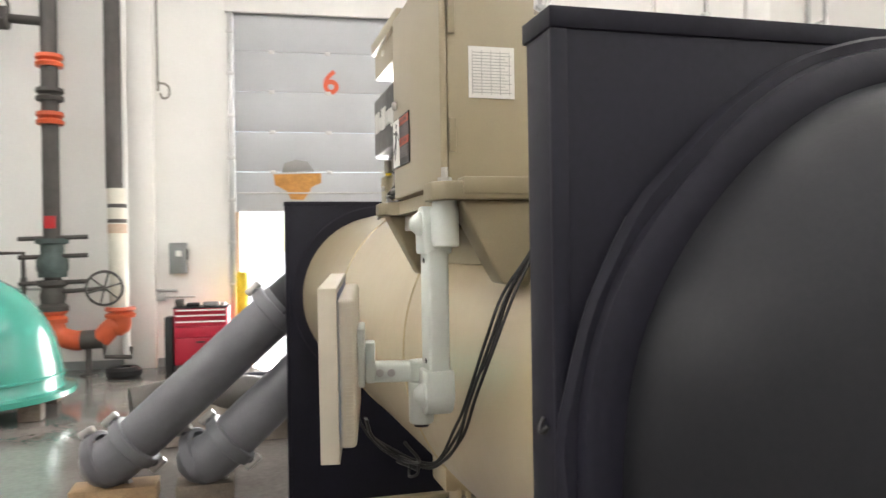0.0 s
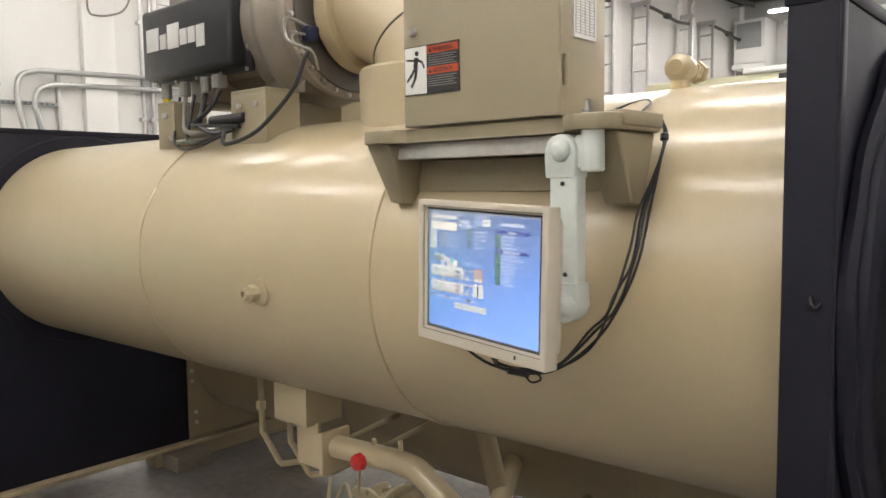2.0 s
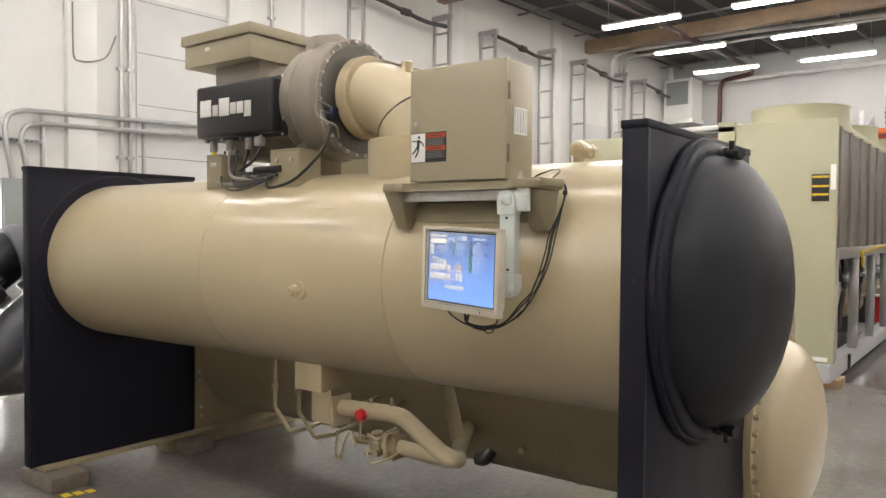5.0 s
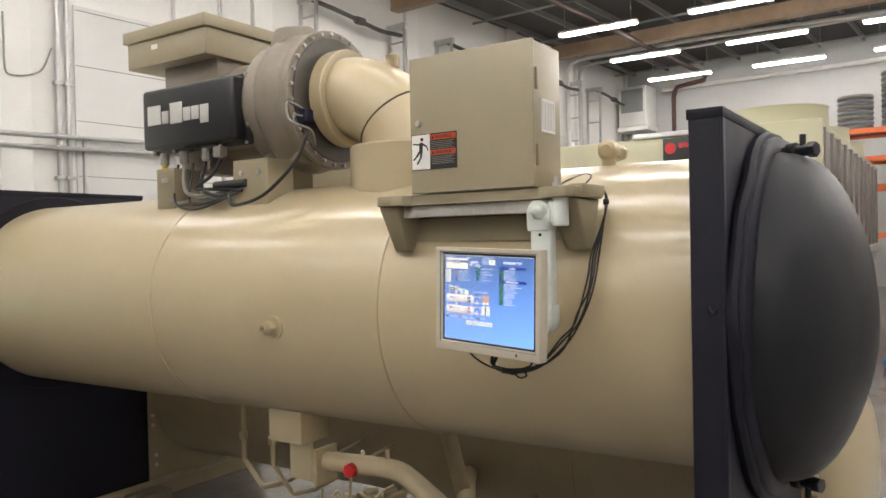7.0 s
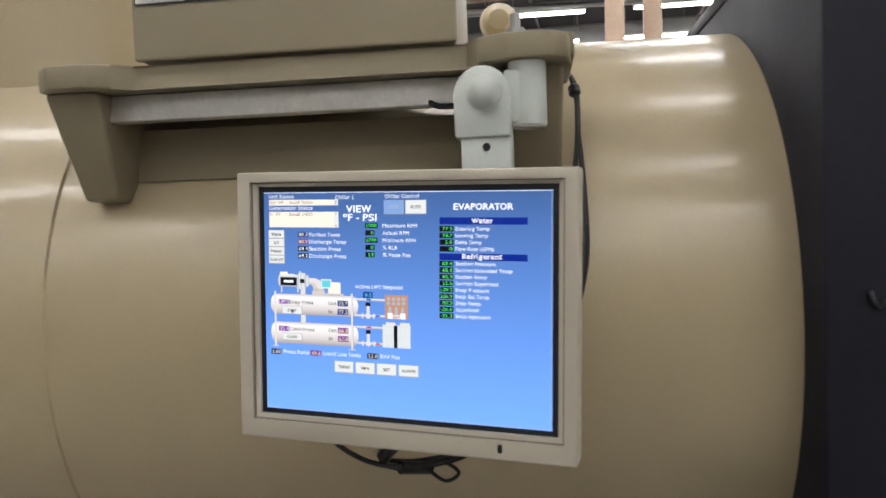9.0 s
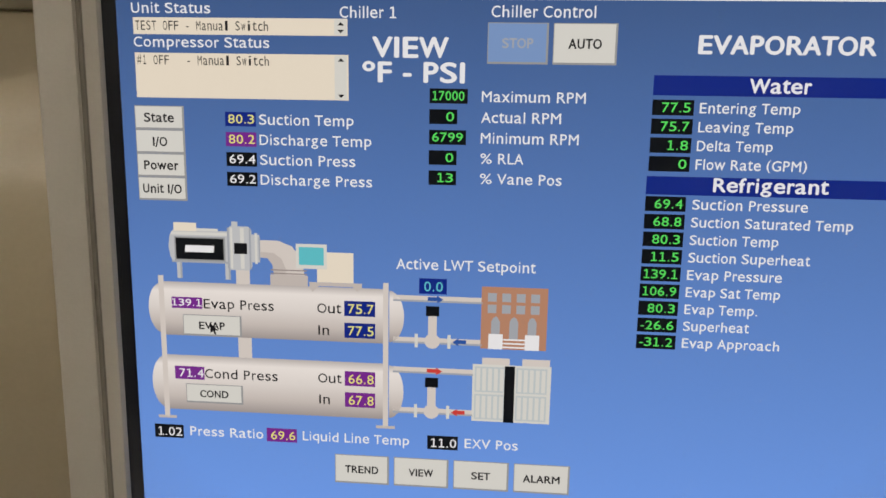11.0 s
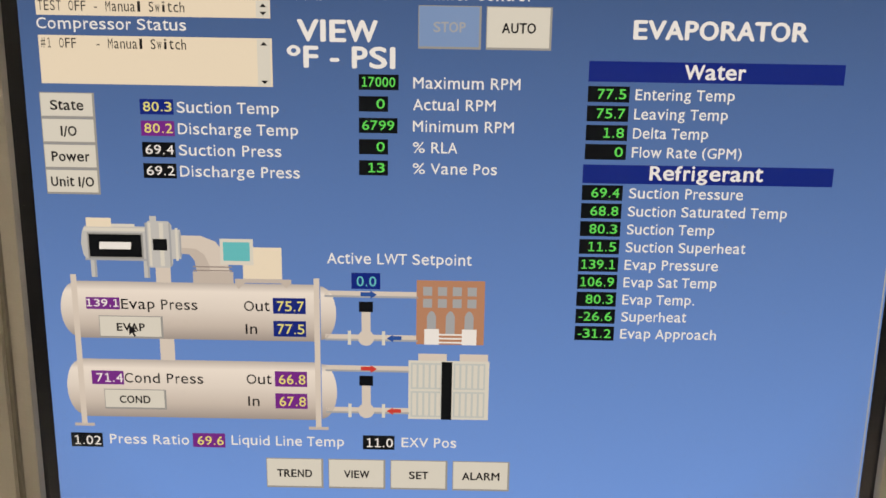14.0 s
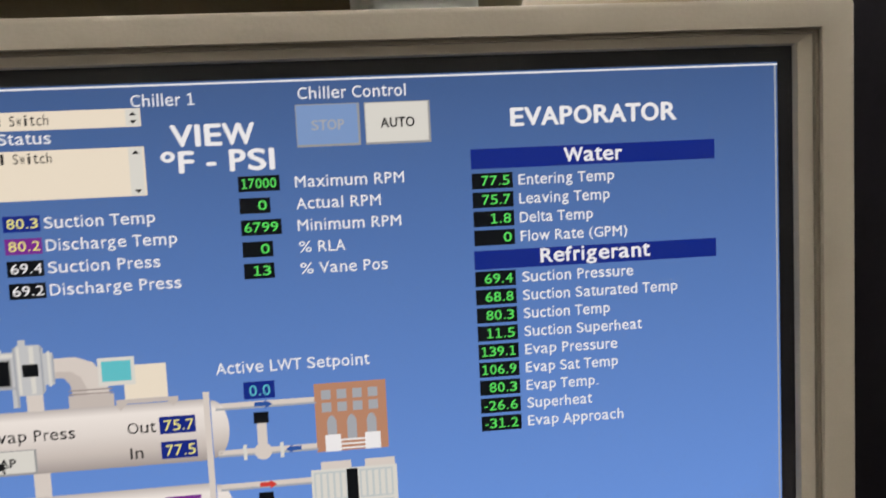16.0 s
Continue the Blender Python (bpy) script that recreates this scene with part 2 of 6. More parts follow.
def thing(name, base, label, category, fr=Matrix.Identity(4), group="", kind=""):
    """An Empty at the base of a thing whose parts are modelled in the frame's coordinates."""
    ob = new(name)
    ob.empty_display_size = 0.1
    ob.matrix_world = fr @ Matrix.Translation(base)
    FRAME[ob.name] = Vector(base)
    return tagged(ob, label, category, group, kind)


def mesh_of(name, bm, material, smooth=True):
    bmesh.ops.recalc_face_normals(bm, faces=bm.faces)
    me = bpy.data.meshes.new(name)
    bm.to_mesh(me)
    bm.free()
    mats = material if isinstance(material, (list, tuple)) else [material]
    for m in mats:
        me.materials.append(m)
    if smooth:
        me.shade_smooth()
        me.set_sharp_from_angle(angle=radians(32))
    return me


def part(name, bm, material, parent, label="", kind=""):
    base = FRAME[parent.name]
    bmesh.ops.translate(bm, verts=bm.verts, vec=-base)
    ob = new(name, mesh_of(name, bm, material))
    ob.parent = parent
    FRAME[ob.name] = base
    return tagged(ob, label, kind=kind)


def single(name, bm, material, label, category, fr=Matrix.Identity(4), kind="", group=""):
    ob = new(name, mesh_of(name, bm, material))
    ob.matrix_world = fr
    FRAME[ob.name] = Vector((0, 0, 0))
    return tagged(ob, label, category, group, kind)


def box(bm, x0, x1, y0, y1, z0, z1, bev=0.0, seg=2, m=None, slot=0):
    vs = [bm.verts.new((x, y, z)) for x in (x0, x1) for y in (y0, y1) for z in (z0, z1)]
    fs = [bm.faces.new([vs[i] for i in q]) for q in ((0, 1, 3, 2), (4, 6, 7, 5), (0, 4, 5, 1), (2, 3, 7, 6), (0, 2, 6, 4), (1, 5, 7, 3))]
    for f in fs:
        f.material_index = slot
    if bev:
        es = list({e for f in fs for e in f.edges})
        r = bmesh.ops.bevel(bm, geom=es, offset=bev, segments=seg, profile=0.5, affect="EDGES")
        vs = list({v for f in r["faces"] for v in f.verts} | {v for v in vs if v.is_valid})
    if m is not None:
        bmesh.ops.transform(bm, matrix=m, verts=[v for v in vs if v.is_valid])
    return bm


def newbox(*a, **k):
    return box(bmesh.new(), *a, **k)


def lathe(bm, prof, origin, axis, seg=48, close=False):
    """Turns a profile of (radius, height) round an axis through origin."""
    axis = Vector(axis).normalized()
    side = axis.orthogonal().normalized()
    up = axis.cross(side)
    rings = []
    for r, h in prof:
        c = Vector(origin) + axis * h
        if r < 1e-6:
            rings.append([bm.verts.new(c)])
        else:
            rings.append([bm.verts.new(c + (side * math.cos(a) + up * math.sin(a)) * r) for a in (2 * math.pi * k / seg for k in range(seg))])
    for a, b in zip(rings, rings[1:]):
        for k in range(seg):
            q = [a[k % len(a)], a[(k + 1) % len(a)], b[(k + 1) % len(b)], b[k % len(b)]]
            q = list(dict.fromkeys(q))
            if len(q) > 2:
                bm.faces.new(q)
    if close:
        for r in (rings[0], rings[-1]):
            if len(r) > 2:
                bm.faces.new(r)
    return bm


def cyl(bm, a, b, r, seg=24, bev=0.0):
    a, b = Vector(a), Vector(b)
    d = (b - a).length
    prof = [(0, 0), (r, 0), (r, d), (0, d)] if not bev else [(0, 0), (r - bev, 0), (r, bev), (r, d - bev), (r - bev, d), (0, d)]
    return lathe(bm, prof, a, b - a, seg)


def spline(pts, steps=8):
    """Points along a smooth line through pts."""
    p = [Vector(q) for q in pts]
    p = [2 * p[0] - p[1]] + p + [2 * p[-1] - p[-2]]
    out = []
    for i in range(1, len(p) - 2):
        for k in range(steps):
            t = k / steps
            a, b, c, d = p[i - 1], p[i], p[i + 1], p[i + 2]
            out.append(0.5 * ((2 * b) + (c - a) * t + (2 * a - 5 * b + 4 * c - d) * t * t + (3 * b - a - 3 * c + d) * t ** 3))
    out.append(p[-2])
    return out


def sweep(bm, pts, r, seg=12, radii=None):
    pts = [Vector(q) for q in pts]
    side, rings = None, []
    for i, c in enumerate(pts):
        d = (pts[min(i + 1, len(pts) - 1)] - pts[max(i - 1, 0)]).normalized()
        side = d.orthogonal().normalized() if side is None else (side - d * side.dot(d)).normalized()
        up = d.cross(side)
        rr = radii[i] if radii else r
        rings.append([bm.verts.new(c + (side * math.cos(a) + up * math.sin(a)) * rr) for a in (2 * math.pi * k / seg for k in range(seg))])
    for a, b in zip(rings, rings[1:]):
        for k in range(seg):
            bm.faces.new((a[k], a[(k + 1) % seg], b[(k + 1) % seg], b[k]))
    bm.faces.new(rings[0])
    bm.faces.new(rings[-1])
    return bm


def prism(bm, outline, axis, lo, hi, bev=0.0):
    """Extrudes an outline of two coordinates along the axis 'x', 'y' or 'z'."""
    def at(p, h):
        return {"x": (h, p[0], p[1]), "y": (p[0], h, p[1]), "z": (p[0], p[1], h)}[axis]
    a = [bm.verts.new(at(p, lo)) for p in outline]
    b = [bm.verts.new(at(p, hi)) for p in outline]
    fs = [bm.faces.new(a), bm.faces.new(b)]
    for k in range(len(a)):
        j = (k + 1) % len(a)
        fs.append(bm.faces.new((a[k], a[j], b[j], b[k])))
    if bev:
        bmesh.ops.bevel(bm, geom=list({e for f in fs for e in f.edges}), offset=bev, segments=2, profile=0.5, affect="EDGES")
    return bm


def bolt_ring(n, c, axis, radius, r, length, parent, material=None, start=0.0, name="bolt"):
    """Hexagonal bolts on a circle, each one an object of its own on a shared mesh."""
    axis = Vector(axis).normalized()
    side = axis.orthogonal().normalized()
    up = axis.cross(side)
    bm = bmesh.new()
    lathe(bm, [(0, 0), (r, 0), (r, length * 0.8), (r * 0.75, length), (0, length)], (0, 0, 0), axis, 6)
    me = mesh_of(name, bm, material or M_STEEL)
    for k in range(n):
        a = start + 2 * math.pi * k / n
        ob = new(name, me)
        ob.parent = parent
        ob.location = Vector(c) + (side * math.cos(a) + up * math.sin(a)) * radius - FRAME[parent.name]
        FRAME[ob.name] = FRAME[parent.name]

# ---- the hall ----
NORTH, EAST, WEST, SOUTH, TOP = 11.6, 23.1, -9.0, -11.0, 7.15
DOOR0, DOOR1, DOORTOP, OPEN = -0.86, 1.82, 5.05, 2.16     # dock door six, run up to leave a gap below
single("floor", newbox(WEST, EAST, SOUTH, NORTH + 0.25, -0.2, 0), M_FLOOR, "worn sealed concrete floor with stains and gloss", "floor", BUILD, "structure")
bm = bmesh.new()
box(bm, WEST - 0.25, DOOR0, NORTH, NORTH + 0.25, 0, TOP)
box(bm, DOOR1, EAST + 0.25, NORTH, NORTH + 0.25, 0, TOP)
box(bm, DOOR0, DOOR1, NORTH, NORTH + 0.25, DOORTOP, TOP)
single("wall_north", bm, M_WHITEP, "white painted concrete wall with dock doors", "wall", BUILD, "structure")
single("wall_east", newbox(EAST, EAST + 0.25, SOUTH, NORTH, 0, TOP), M_WALL_DIMMED, "white far end wall, dimmed in its colour", "wall", BUILD, "structure")
# Unseen walls: grey west lessens bounce light, white south lightens the end bell.
single("wall_west", newbox(WEST - 0.25, WEST, SOUTH, NORTH, 0, TOP), M_UNSEENWALL, "unseen grey side wall that lessens bounce light", "wall", BUILD, "structure")
single("wall_south", newbox(WEST - 0.25, EAST + 0.25, SOUTH - 0.25, SOUTH, 0, TOP), M_WHITEP, "unseen white rear wall that returns light", "wall", BUILD, "structure")
bm = newbox(WEST - 0.25, EAST + 0.25, SOUTH - 0.25, NORTH + 0.25, TOP, TOP + 0.2)
for k in range(20):                                       # purlins under the deck
    v = SOUTH + 0.3 + k * 1.15
    box(bm, WEST, EAST, v, v + 0.05, TOP - 0.14, TOP + 0.002, slot=1)
for k in range(12):
    u = WEST + 1.1 + k * 2.75
    box(bm, u, u + 0.04, SOUTH, NORTH, TOP - 0.20, TOP - 0.15, slot=1)
single("ceiling", bm, [M_DECK, M_JOIST], "dark exposed roof deck with purlins", "ceiling", BUILD, "structure")
for u in (-2.0, 4.5, 11.0, 17.4):
    single("roof_beam", newbox(u, u + 0.26, SOUTH, NORTH, TOP - 0.56, TOP - 0.205, 0.01), M_GLULAM, "brown laminated timber roof beam", "beam", BUILD, "structure")
ground = newbox(-400, 400, NORTH + 0.25, 800, -0.25, -0.03)
single("ground", ground, M_ASPH, "sunlit pale concrete yard outside the dock door", "ground", BUILD, "structure")
for u in (-2.36, 2.9):                                    # pilasters beside the door
    single("pilaster", newbox(u, u + 0.42, NORTH - 0.14, NORTH - 0.002, 0, TOP, 0.008), M_WHITEP, "white painted wall pilaster", "pilaster", BUILD, "structure")
for u in (5.6, 7.2, 11.4, 15.6, 19.4, 23.0):
    single("pilaster", newbox(u, u + 0.4, NORTH - 0.12, NORTH - 0.002, 0, TOP, 0.008), M_WHITEP, "white painted wall pilaster", "pilaster", BUILD, "structure")
single("baseboard", newbox(WEST, DOOR0 - 0.2, NORTH - 0.02, NORTH - 0.003, 0, 0.12), M_GREYBOX, "dark scuffed skirting strip", "baseboard", BUILD, "structure")


def dock_door(u0, u1, z0, top, number):
    """A sectional door of separate panels between angle tracks."""
    d = thing("dock_door", ((u0 + u1) / 2, NORTH + 0.05, z0), "pale grey sectional dock door, partly raised" if number else "pale grey sectional dock door, closed", "door", BUILD, kind="structure")
    rows = int(round((top - z0) / 0.53))
    h = (top - z0) / rows
    for k in range(rows):
        p = part("panel", newbox(u0 + 0.01, u1 - 0.01, NORTH + 0.03, NORTH + 0.075, z0 + k * h + 0.004, z0 + (k + 1) * h - 0.004, 0.004), M_DOOR, d)
        for f in (0.2, 0.5, 0.8):
            u = u0 + f * (u1 - u0)
            part("hinge", newbox(u - 0.04, u + 0.04, NORTH + 0.018, NORTH + 0.03, z0 + (k + 1) * h - 0.035, z0 + (k + 1) * h + 0.02, 0.003), M_STEEL, p)
    for u in (u0 - 0.035, u1 + 0.035):
        part("track", newbox(u - 0.035, u + 0.035, NORTH - 0.06, NORTH - 0.004, 0, top + 0.2, 0.004), M_GALV, d)
        for k in range(8):
            z = 0.5 + k * 0.6
            part("roller_bracket", newbox(u - 0.05, u + 0.05, NORTH - 0.075, NORTH - 0.06, z, z + 0.05, 0.003), M_STEEL, d)
    return d


door6 = dock_door(DOOR0, DOOR1, OPEN, DOORTOP, True)
bm = newbox(DOOR0, DOOR0 + 0.06, NORTH - 0.01, NORTH + 0.12, 0, OPEN)
single("trim", bm, M_POST, "bare timber jamb beside the open dock door", "trim", BUILD, "structure")
single("door_header", newbox(DOOR0 - 0.1, DOOR1 + 0.1, NORTH - 0.08, NORTH - 0.004, DOORTOP - 0.05, DOORTOP + 0.28, 0.006), M_TRIMW, "pale header box over the dock door", "header", BUILD, "structure")


def text_mesh(body, material, height, bold=0.0, width=None, align="LEFT"):
    """Raised characters in the built-in font, as a mesh whose baseline starts at the origin."""
    c = bpy.data.curves.new("writing", "FONT")
    c.body, c.size, c.align_x = body, height / 0.70, align
    c.resolution_u = 4
    tmp = new("writing", c)
    me = bpy.data.meshes.new_from_object(tmp.evaluated_get(bpy.context.evaluated_depsgraph_get()))
    bpy.data.objects.remove(tmp)
    bpy.data.curves.remove(c)
    if width and len(me.vertices):
        xs = [v.co.x for v in me.vertices]
        k, x0 = width / max(1e-6, max(xs) - min(xs)), min(xs)
        for v in me.vertices:
            v.co.x = (v.co.x - x0) * k
    if bold:                                                # heavier strokes: shifted copies, one above the other
        co = [v.co.copy() for v in me.vertices]
        faces = [tuple(p.vertices) for p in me.polygons]
        n = len(co)
        shifts = ((-bold, 0, 0), (bold, 0, 1), (0, bold, 2), (0, -bold, 3))
        me = bpy.data.meshes.new("writing")
        me.from_pydata([c + Vector((sx, sy, 0.00002 * sz)) for sx, sy, sz in shifts for c in co], [], [tuple(i + n * k for i in f) for k in range(4) for f in faces])
    me.materials.clear()
    me.materials.append(material)
    return me


six = new("number", text_mesh("6", M_LRED, 0.34, 0.012))
six.parent = door6
six.matrix_parent_inverse = Matrix.Identity(4)
six.matrix_local = pose(0.40 - (DOOR0 + DOOR1) / 2, -0.024, 3.89 - OPEN, 90, 0, 0)
# torn foam patch on the lowest panels
bm = bmesh.new()
prism(bm, [(-0.32, 2.70), (0.36, 2.72), (0.36, 2.58), (0.22, 2.52), (0.18, 2.43), (0.10, 2.33), (-0.08, 2.34), (-0.13, 2.46), (-0.30, 2.55)], "y", NORTH + 0.018, NORTH + 0.029, 0.003)
part("torn_patch", bm, M_RUST, door6, "torn orange foam patch")
bm = bmesh.new()
prism(bm, [(-0.20, 2.73), (-0.17, 2.86), (0.0, 2.92), (0.17, 2.89), (0.27, 2.74)], "y", NORTH + 0.020, NORTH + 0.029, 0.003)
part("scuff_patch", bm, M_JOIST, door6, "grey scuffed patch")
part("bottom_bar", newbox(DOOR0 + 0.01, DOOR1 - 0.01, NORTH + 0.01, NORTH + 0.028, 2.42, 2.44, 0.003), M_STEEL, door6)

# the other dock doors of the north wall: closed leaves, tracks with ladders of brackets, spring shafts
for u0, u1 in ((8.38, 10.82), (12.58, 14.98), (16.68, 18.9), (20.25, 22.58)):
    leaf = single("dock_door_leaf", newbox(u0, u1, NORTH - 0.03, NORTH - 0.002, 0, 4.6, 0.004), M_LEAF, "pale closed sectional dock door leaf", "door", BUILD, "structure")
    t = thing("door_track", ((u0 + u1) / 2, NORTH - 0.3, 0), "galvanised dock door track with a dark spring shaft", "door track", BUILD, group="door tracks")
    for u in (u0 - 0.05, u1 + 0.05):
        part("rail", newbox(u - 0.03, u + 0.03, NORTH - 0.10, NORTH - 0.04, 0, 6.15, 0.004), M_GALV, t)
        part("rail", newbox(u - 0.03, u + 0.03, NORTH - 0.52, NORTH - 0.46, 2.2, 6.15, 0.004), M_GALV, t)
        for k in range(6):
            z = 2.4 + 0.68 * k
            part("rung", newbox(u - 0.02, u + 0.02, NORTH - 0.48, NORTH - 0.06, z, z + 0.04), M_GALV, t)
        part("top_bracket", newbox(u - 0.05, u + 0.05, NORTH - 0.56, NORTH - 0.02, 6.1, 6.22, 0.008), M_GALV, t)
    bm = bmesh.new()
    sweep(bm, spline([(u0 - 0.05, NORTH - 0.4, 6.12), (u0 + 0.6, NORTH - 0.4, 6.07), ((u0 + u1) / 2, NORTH - 0.4, 6.0), (u1 - 0.6, NORTH - 0.4, 5.93), (u1 + 0.05, NORTH - 0.4, 5.96)]), 0.045, 10)
    part("spring_shaft", bm, M_DARKPIPE, t)
    part("spring_drum", cyl(bmesh.new(), ((u0 + u1) / 2 - 0.1, NORTH - 0.4, 6.0), ((u0 + u1) / 2 + 0.1, NORTH - 0.4, 6.0), 0.08, 16), M_DARKPIPE, t)

    for k in range(5):
        part("section_joint", newbox(u0 + 0.02, u1 - 0.02, NORTH - 0.033, NORTH - 0.0302, 0.62 + 0.8 * k, 0.628 + 0.8 * k), M_JOIST, leaf)
leaf = single("dock_door_leaf", newbox(3.98, 6.40, NORTH - 0.03, NORTH - 0.002, 0, 5.1, 0.004), M_LEAF, "pale closed sectional dock door leaf", "door", BUILD, "structure")
for k in range(6):
    part("section_joint", newbox(4.0, 6.38, NORTH - 0.034, NORTH - 0.0302, 1.0 + 0.805 * k, 1.012 + 0.805 * k), M_JOIST, leaf)
bm = bmesh.new()
sweep(bm, spline([(2.96, NORTH - 0.155, 4.75), (2.965, NORTH - 0.155, 4.2), (2.98, NORTH - 0.155, 3.97), (3.06, NORTH - 0.155, 3.92), (3.27, NORTH - 0.155, 3.95), (3.5, NORTH - 0.08, 4.08), (3.64, NORTH - 0.06, 4.4)], 6), 0.013, 8)
single("wall_cable", bm, M_GREYCABLE, "grey cable drooping along the white wall", "cable", BUILD)

# conduits and handrail on the north wall
for u, top in ((3.72, TOP), (3.86, TOP), (6.5, TOP)):
    c = thing("wall_conduit", (u, NORTH - 0.06, 0.3), "grey steel conduit run up the white wall", "conduit", BUILD, group="wall conduits")
    part("pipe", cyl(bmesh.new(), (u, NORTH - 0.06, 0.3), (u, NORTH - 0.06, top), 0.035, 12), M_GALV, c)
    for k in range(5):
        part("clamp", newbox(u - 0.06, u + 0.06, NORTH - 0.10, NORTH - 0.003, 1.2 + k * 1.35, 1.25 + k * 1.35, 0.003), M_GALV, c)
r = thing("conduit_pair", (3.5, NORTH - 0.12, 2.1), "pair of bent galvanised conduits on strut brackets", "conduit", BUILD)
for u, z in ((2.06, 3.12), (2.26, 2.96)):
    bm = bmesh.new()
    sweep(bm, [(u + 0.1, NORTH - 0.14, 2.1), (u + 0.06, NORTH - 0.14, 2.4)] + spline([(u + 0.02, NORTH - 0.14, 2.6), (u, NORTH - 0.14, z - 0.28), (u + 0.06, NORTH - 0.14, z - 0.08), (u + 0.26, NORTH - 0.14, z)], 6) + [(6.6, NORTH - 0.14, z + 0.10)], 0.036, 12)
    part("bent_pipe", bm, M_GALV, r)
part("strut", newbox(1.72, 2.56, NORTH - 0.09, NORTH - 0.05, 2.68, 2.73, 0.003), M_GREYBOX, r)
for u in (1.70, 2.56, 4.06):
    part("strut_post", newbox(u, u + 0.04, NORTH - 0.09, NORTH - 0.003, 2.0, 3.25 if u < 2 else 3.15, 0.003), M_GALV, r)
for k in range(12):
    part("strut_slot", newbox(1.76 + k * 0.065, 1.79 + k * 0.065, NORTH - 0.093, NORTH - 0.09, 2.695, 2.715), M_CABLE, r)
g = thing("electrical_cabinet", (2.25, NORTH - 0.2, 0.0), "grey steel electrical cabinet standing at the wall", "cabinet", BUILD)
part("body", newbox(1.92, 2.62, NORTH - 0.40, NORTH - 0.003, 0.0, 2.16, 0.008), M_GREYBOX, g)
part("door", newbox(1.95, 2.59, NORTH - 0.42, NORTH - 0.402, 0.08, 2.12, 0.006), M_GREYBOX, g)
for z in (0.6, 1.5, 1.95):
    part("latch", newbox(2.53, 2.56, NORTH - 0.432, NORTH - 0.421, z, z + 0.06, 0.002), M_STEEL, g)

# high conduit along the wall top, the unit heater and the far trunk pipe
bm = bmesh.new()
sweep(bm, [(19.5, NORTH - 0.15, 4.2), (19.5, NORTH - 0.15, 6.4)] + spline([(19.5, NORTH - 0.15, 6.4), (19.5, NORTH - 0.25, 6.72), (19.5, NORTH - 0.6, 6.8)], 5) + [(19.5, SOUTH + 1, 6.8)], 0.05, 10)
single("roof_conduit", bm, M_GALV, "grey steel conduit hung below the roof", "conduit", BUILD)
h = thing("unit_heater", (EAST - 0.5, NORTH - 0.9, 5.2), "white boxed unit heater with a grille", "heater", BUILD)
part("body", newbox(EAST - 0.9, EAST - 0.02, NORTH - 1.15, NORTH - 0.2, 5.2, 6.5, 0.02), M_TRIMW, h)
part("grille", newbox(EAST - 0.93, EAST - 0.902, NORTH - 1.05, NORTH - 0.3, 5.65, 6.4, 0.005), M_GREYBOX, h)
for k in range(9):
    part("slat", newbox(EAST - 0.945, EAST - 0.93, NORTH - 1.03, NORTH - 0.32, 5.69 + k * 0.078, 5.71 + k * 0.078), M_GREYBOX, h)
part("shelf", newbox(EAST - 0.9, EAST - 0.02, NORTH - 1.2, NORTH - 0.15, 5.05, 5.19), M_TRIMW, h)
bm = bmesh.new()
sweep(bm, [(EAST - 0.3, 9.75, 2.0), (EAST - 0.3, 9.75, 6.1)] + spline([(EAST - 0.3, 9.75, 6.1), (EAST - 0.3, 9.65, 6.36), (EAST - 0.3, 9.4, 6.42)], 5) + [(EAST - 0.3, 8.75, 6.5), (EAST - 0.5, 8.62, 6.6), (6.0, 8.5, 6.6)], 0.07, 12)
single("sprinkler_main", bm, M_REDPIPE, "dark red-brown sprinkler main with elbows", "pipe", BUILD)
single("wall_conduit_run", cyl(bmesh.new(), (EAST - 0.1, SOUTH, 6.4), (EAST - 0.1, NORTH - 1.4, 6.4), 0.07, 10), M_TRIMW, "white pipe run along the end wall", "pipe", BUILD)


def strip_light():
    f = thing("ceiling_light", (0, 0, 0), "bright fluorescent strip light in a white housing", "ceiling light", group="fluorescent strips")
    part("housing", newbox(-0.09, 0.09, -0.94, 0.94, 0.03, 0.09, 0.008), M_TRIMW, f)
    part("reflector", prism(bmesh.new(), [(-0.16, 0.028), (0.16, 0.028), (0.09, 0.06), (-0.09, 0.06)], "y", -0.93, 0.93), M_TRIMW, f)
    for y in (-0.465, 0.465):
        for x in (-0.055, 0.055):
            part("tube", cyl(bmesh.new(), (x, y - 0.445, 0.0), (x, y + 0.445, 0.0), 0.019, 10), M_LAMP, f)
    for y in (-0.8, 0.8):
        part("hanger", cyl(bmesh.new(), (0, y, 0.09), (0, y, 0.855), 0.006, 6), M_GALV, f)
    return f


first_light = strip_light()
first_light.matrix_world = pose(15.0, 7.35, 6.3)
for x in (-8.4, -5.35, -2.25, 0.75, 3.8, 7.5, 11.3, 15.0, 18.25, 21.4):
    for y in ((-6.0, -3.1, -0.2, 2.8, 5.75, 8.7) if x < 10 else (-7.65, -4.65, -1.65, 1.35, 4.35, 7.35)):
        if (x, y) != (15.0, 7.35):
            copy_thing(first_light, pose(x, y, 6.3))

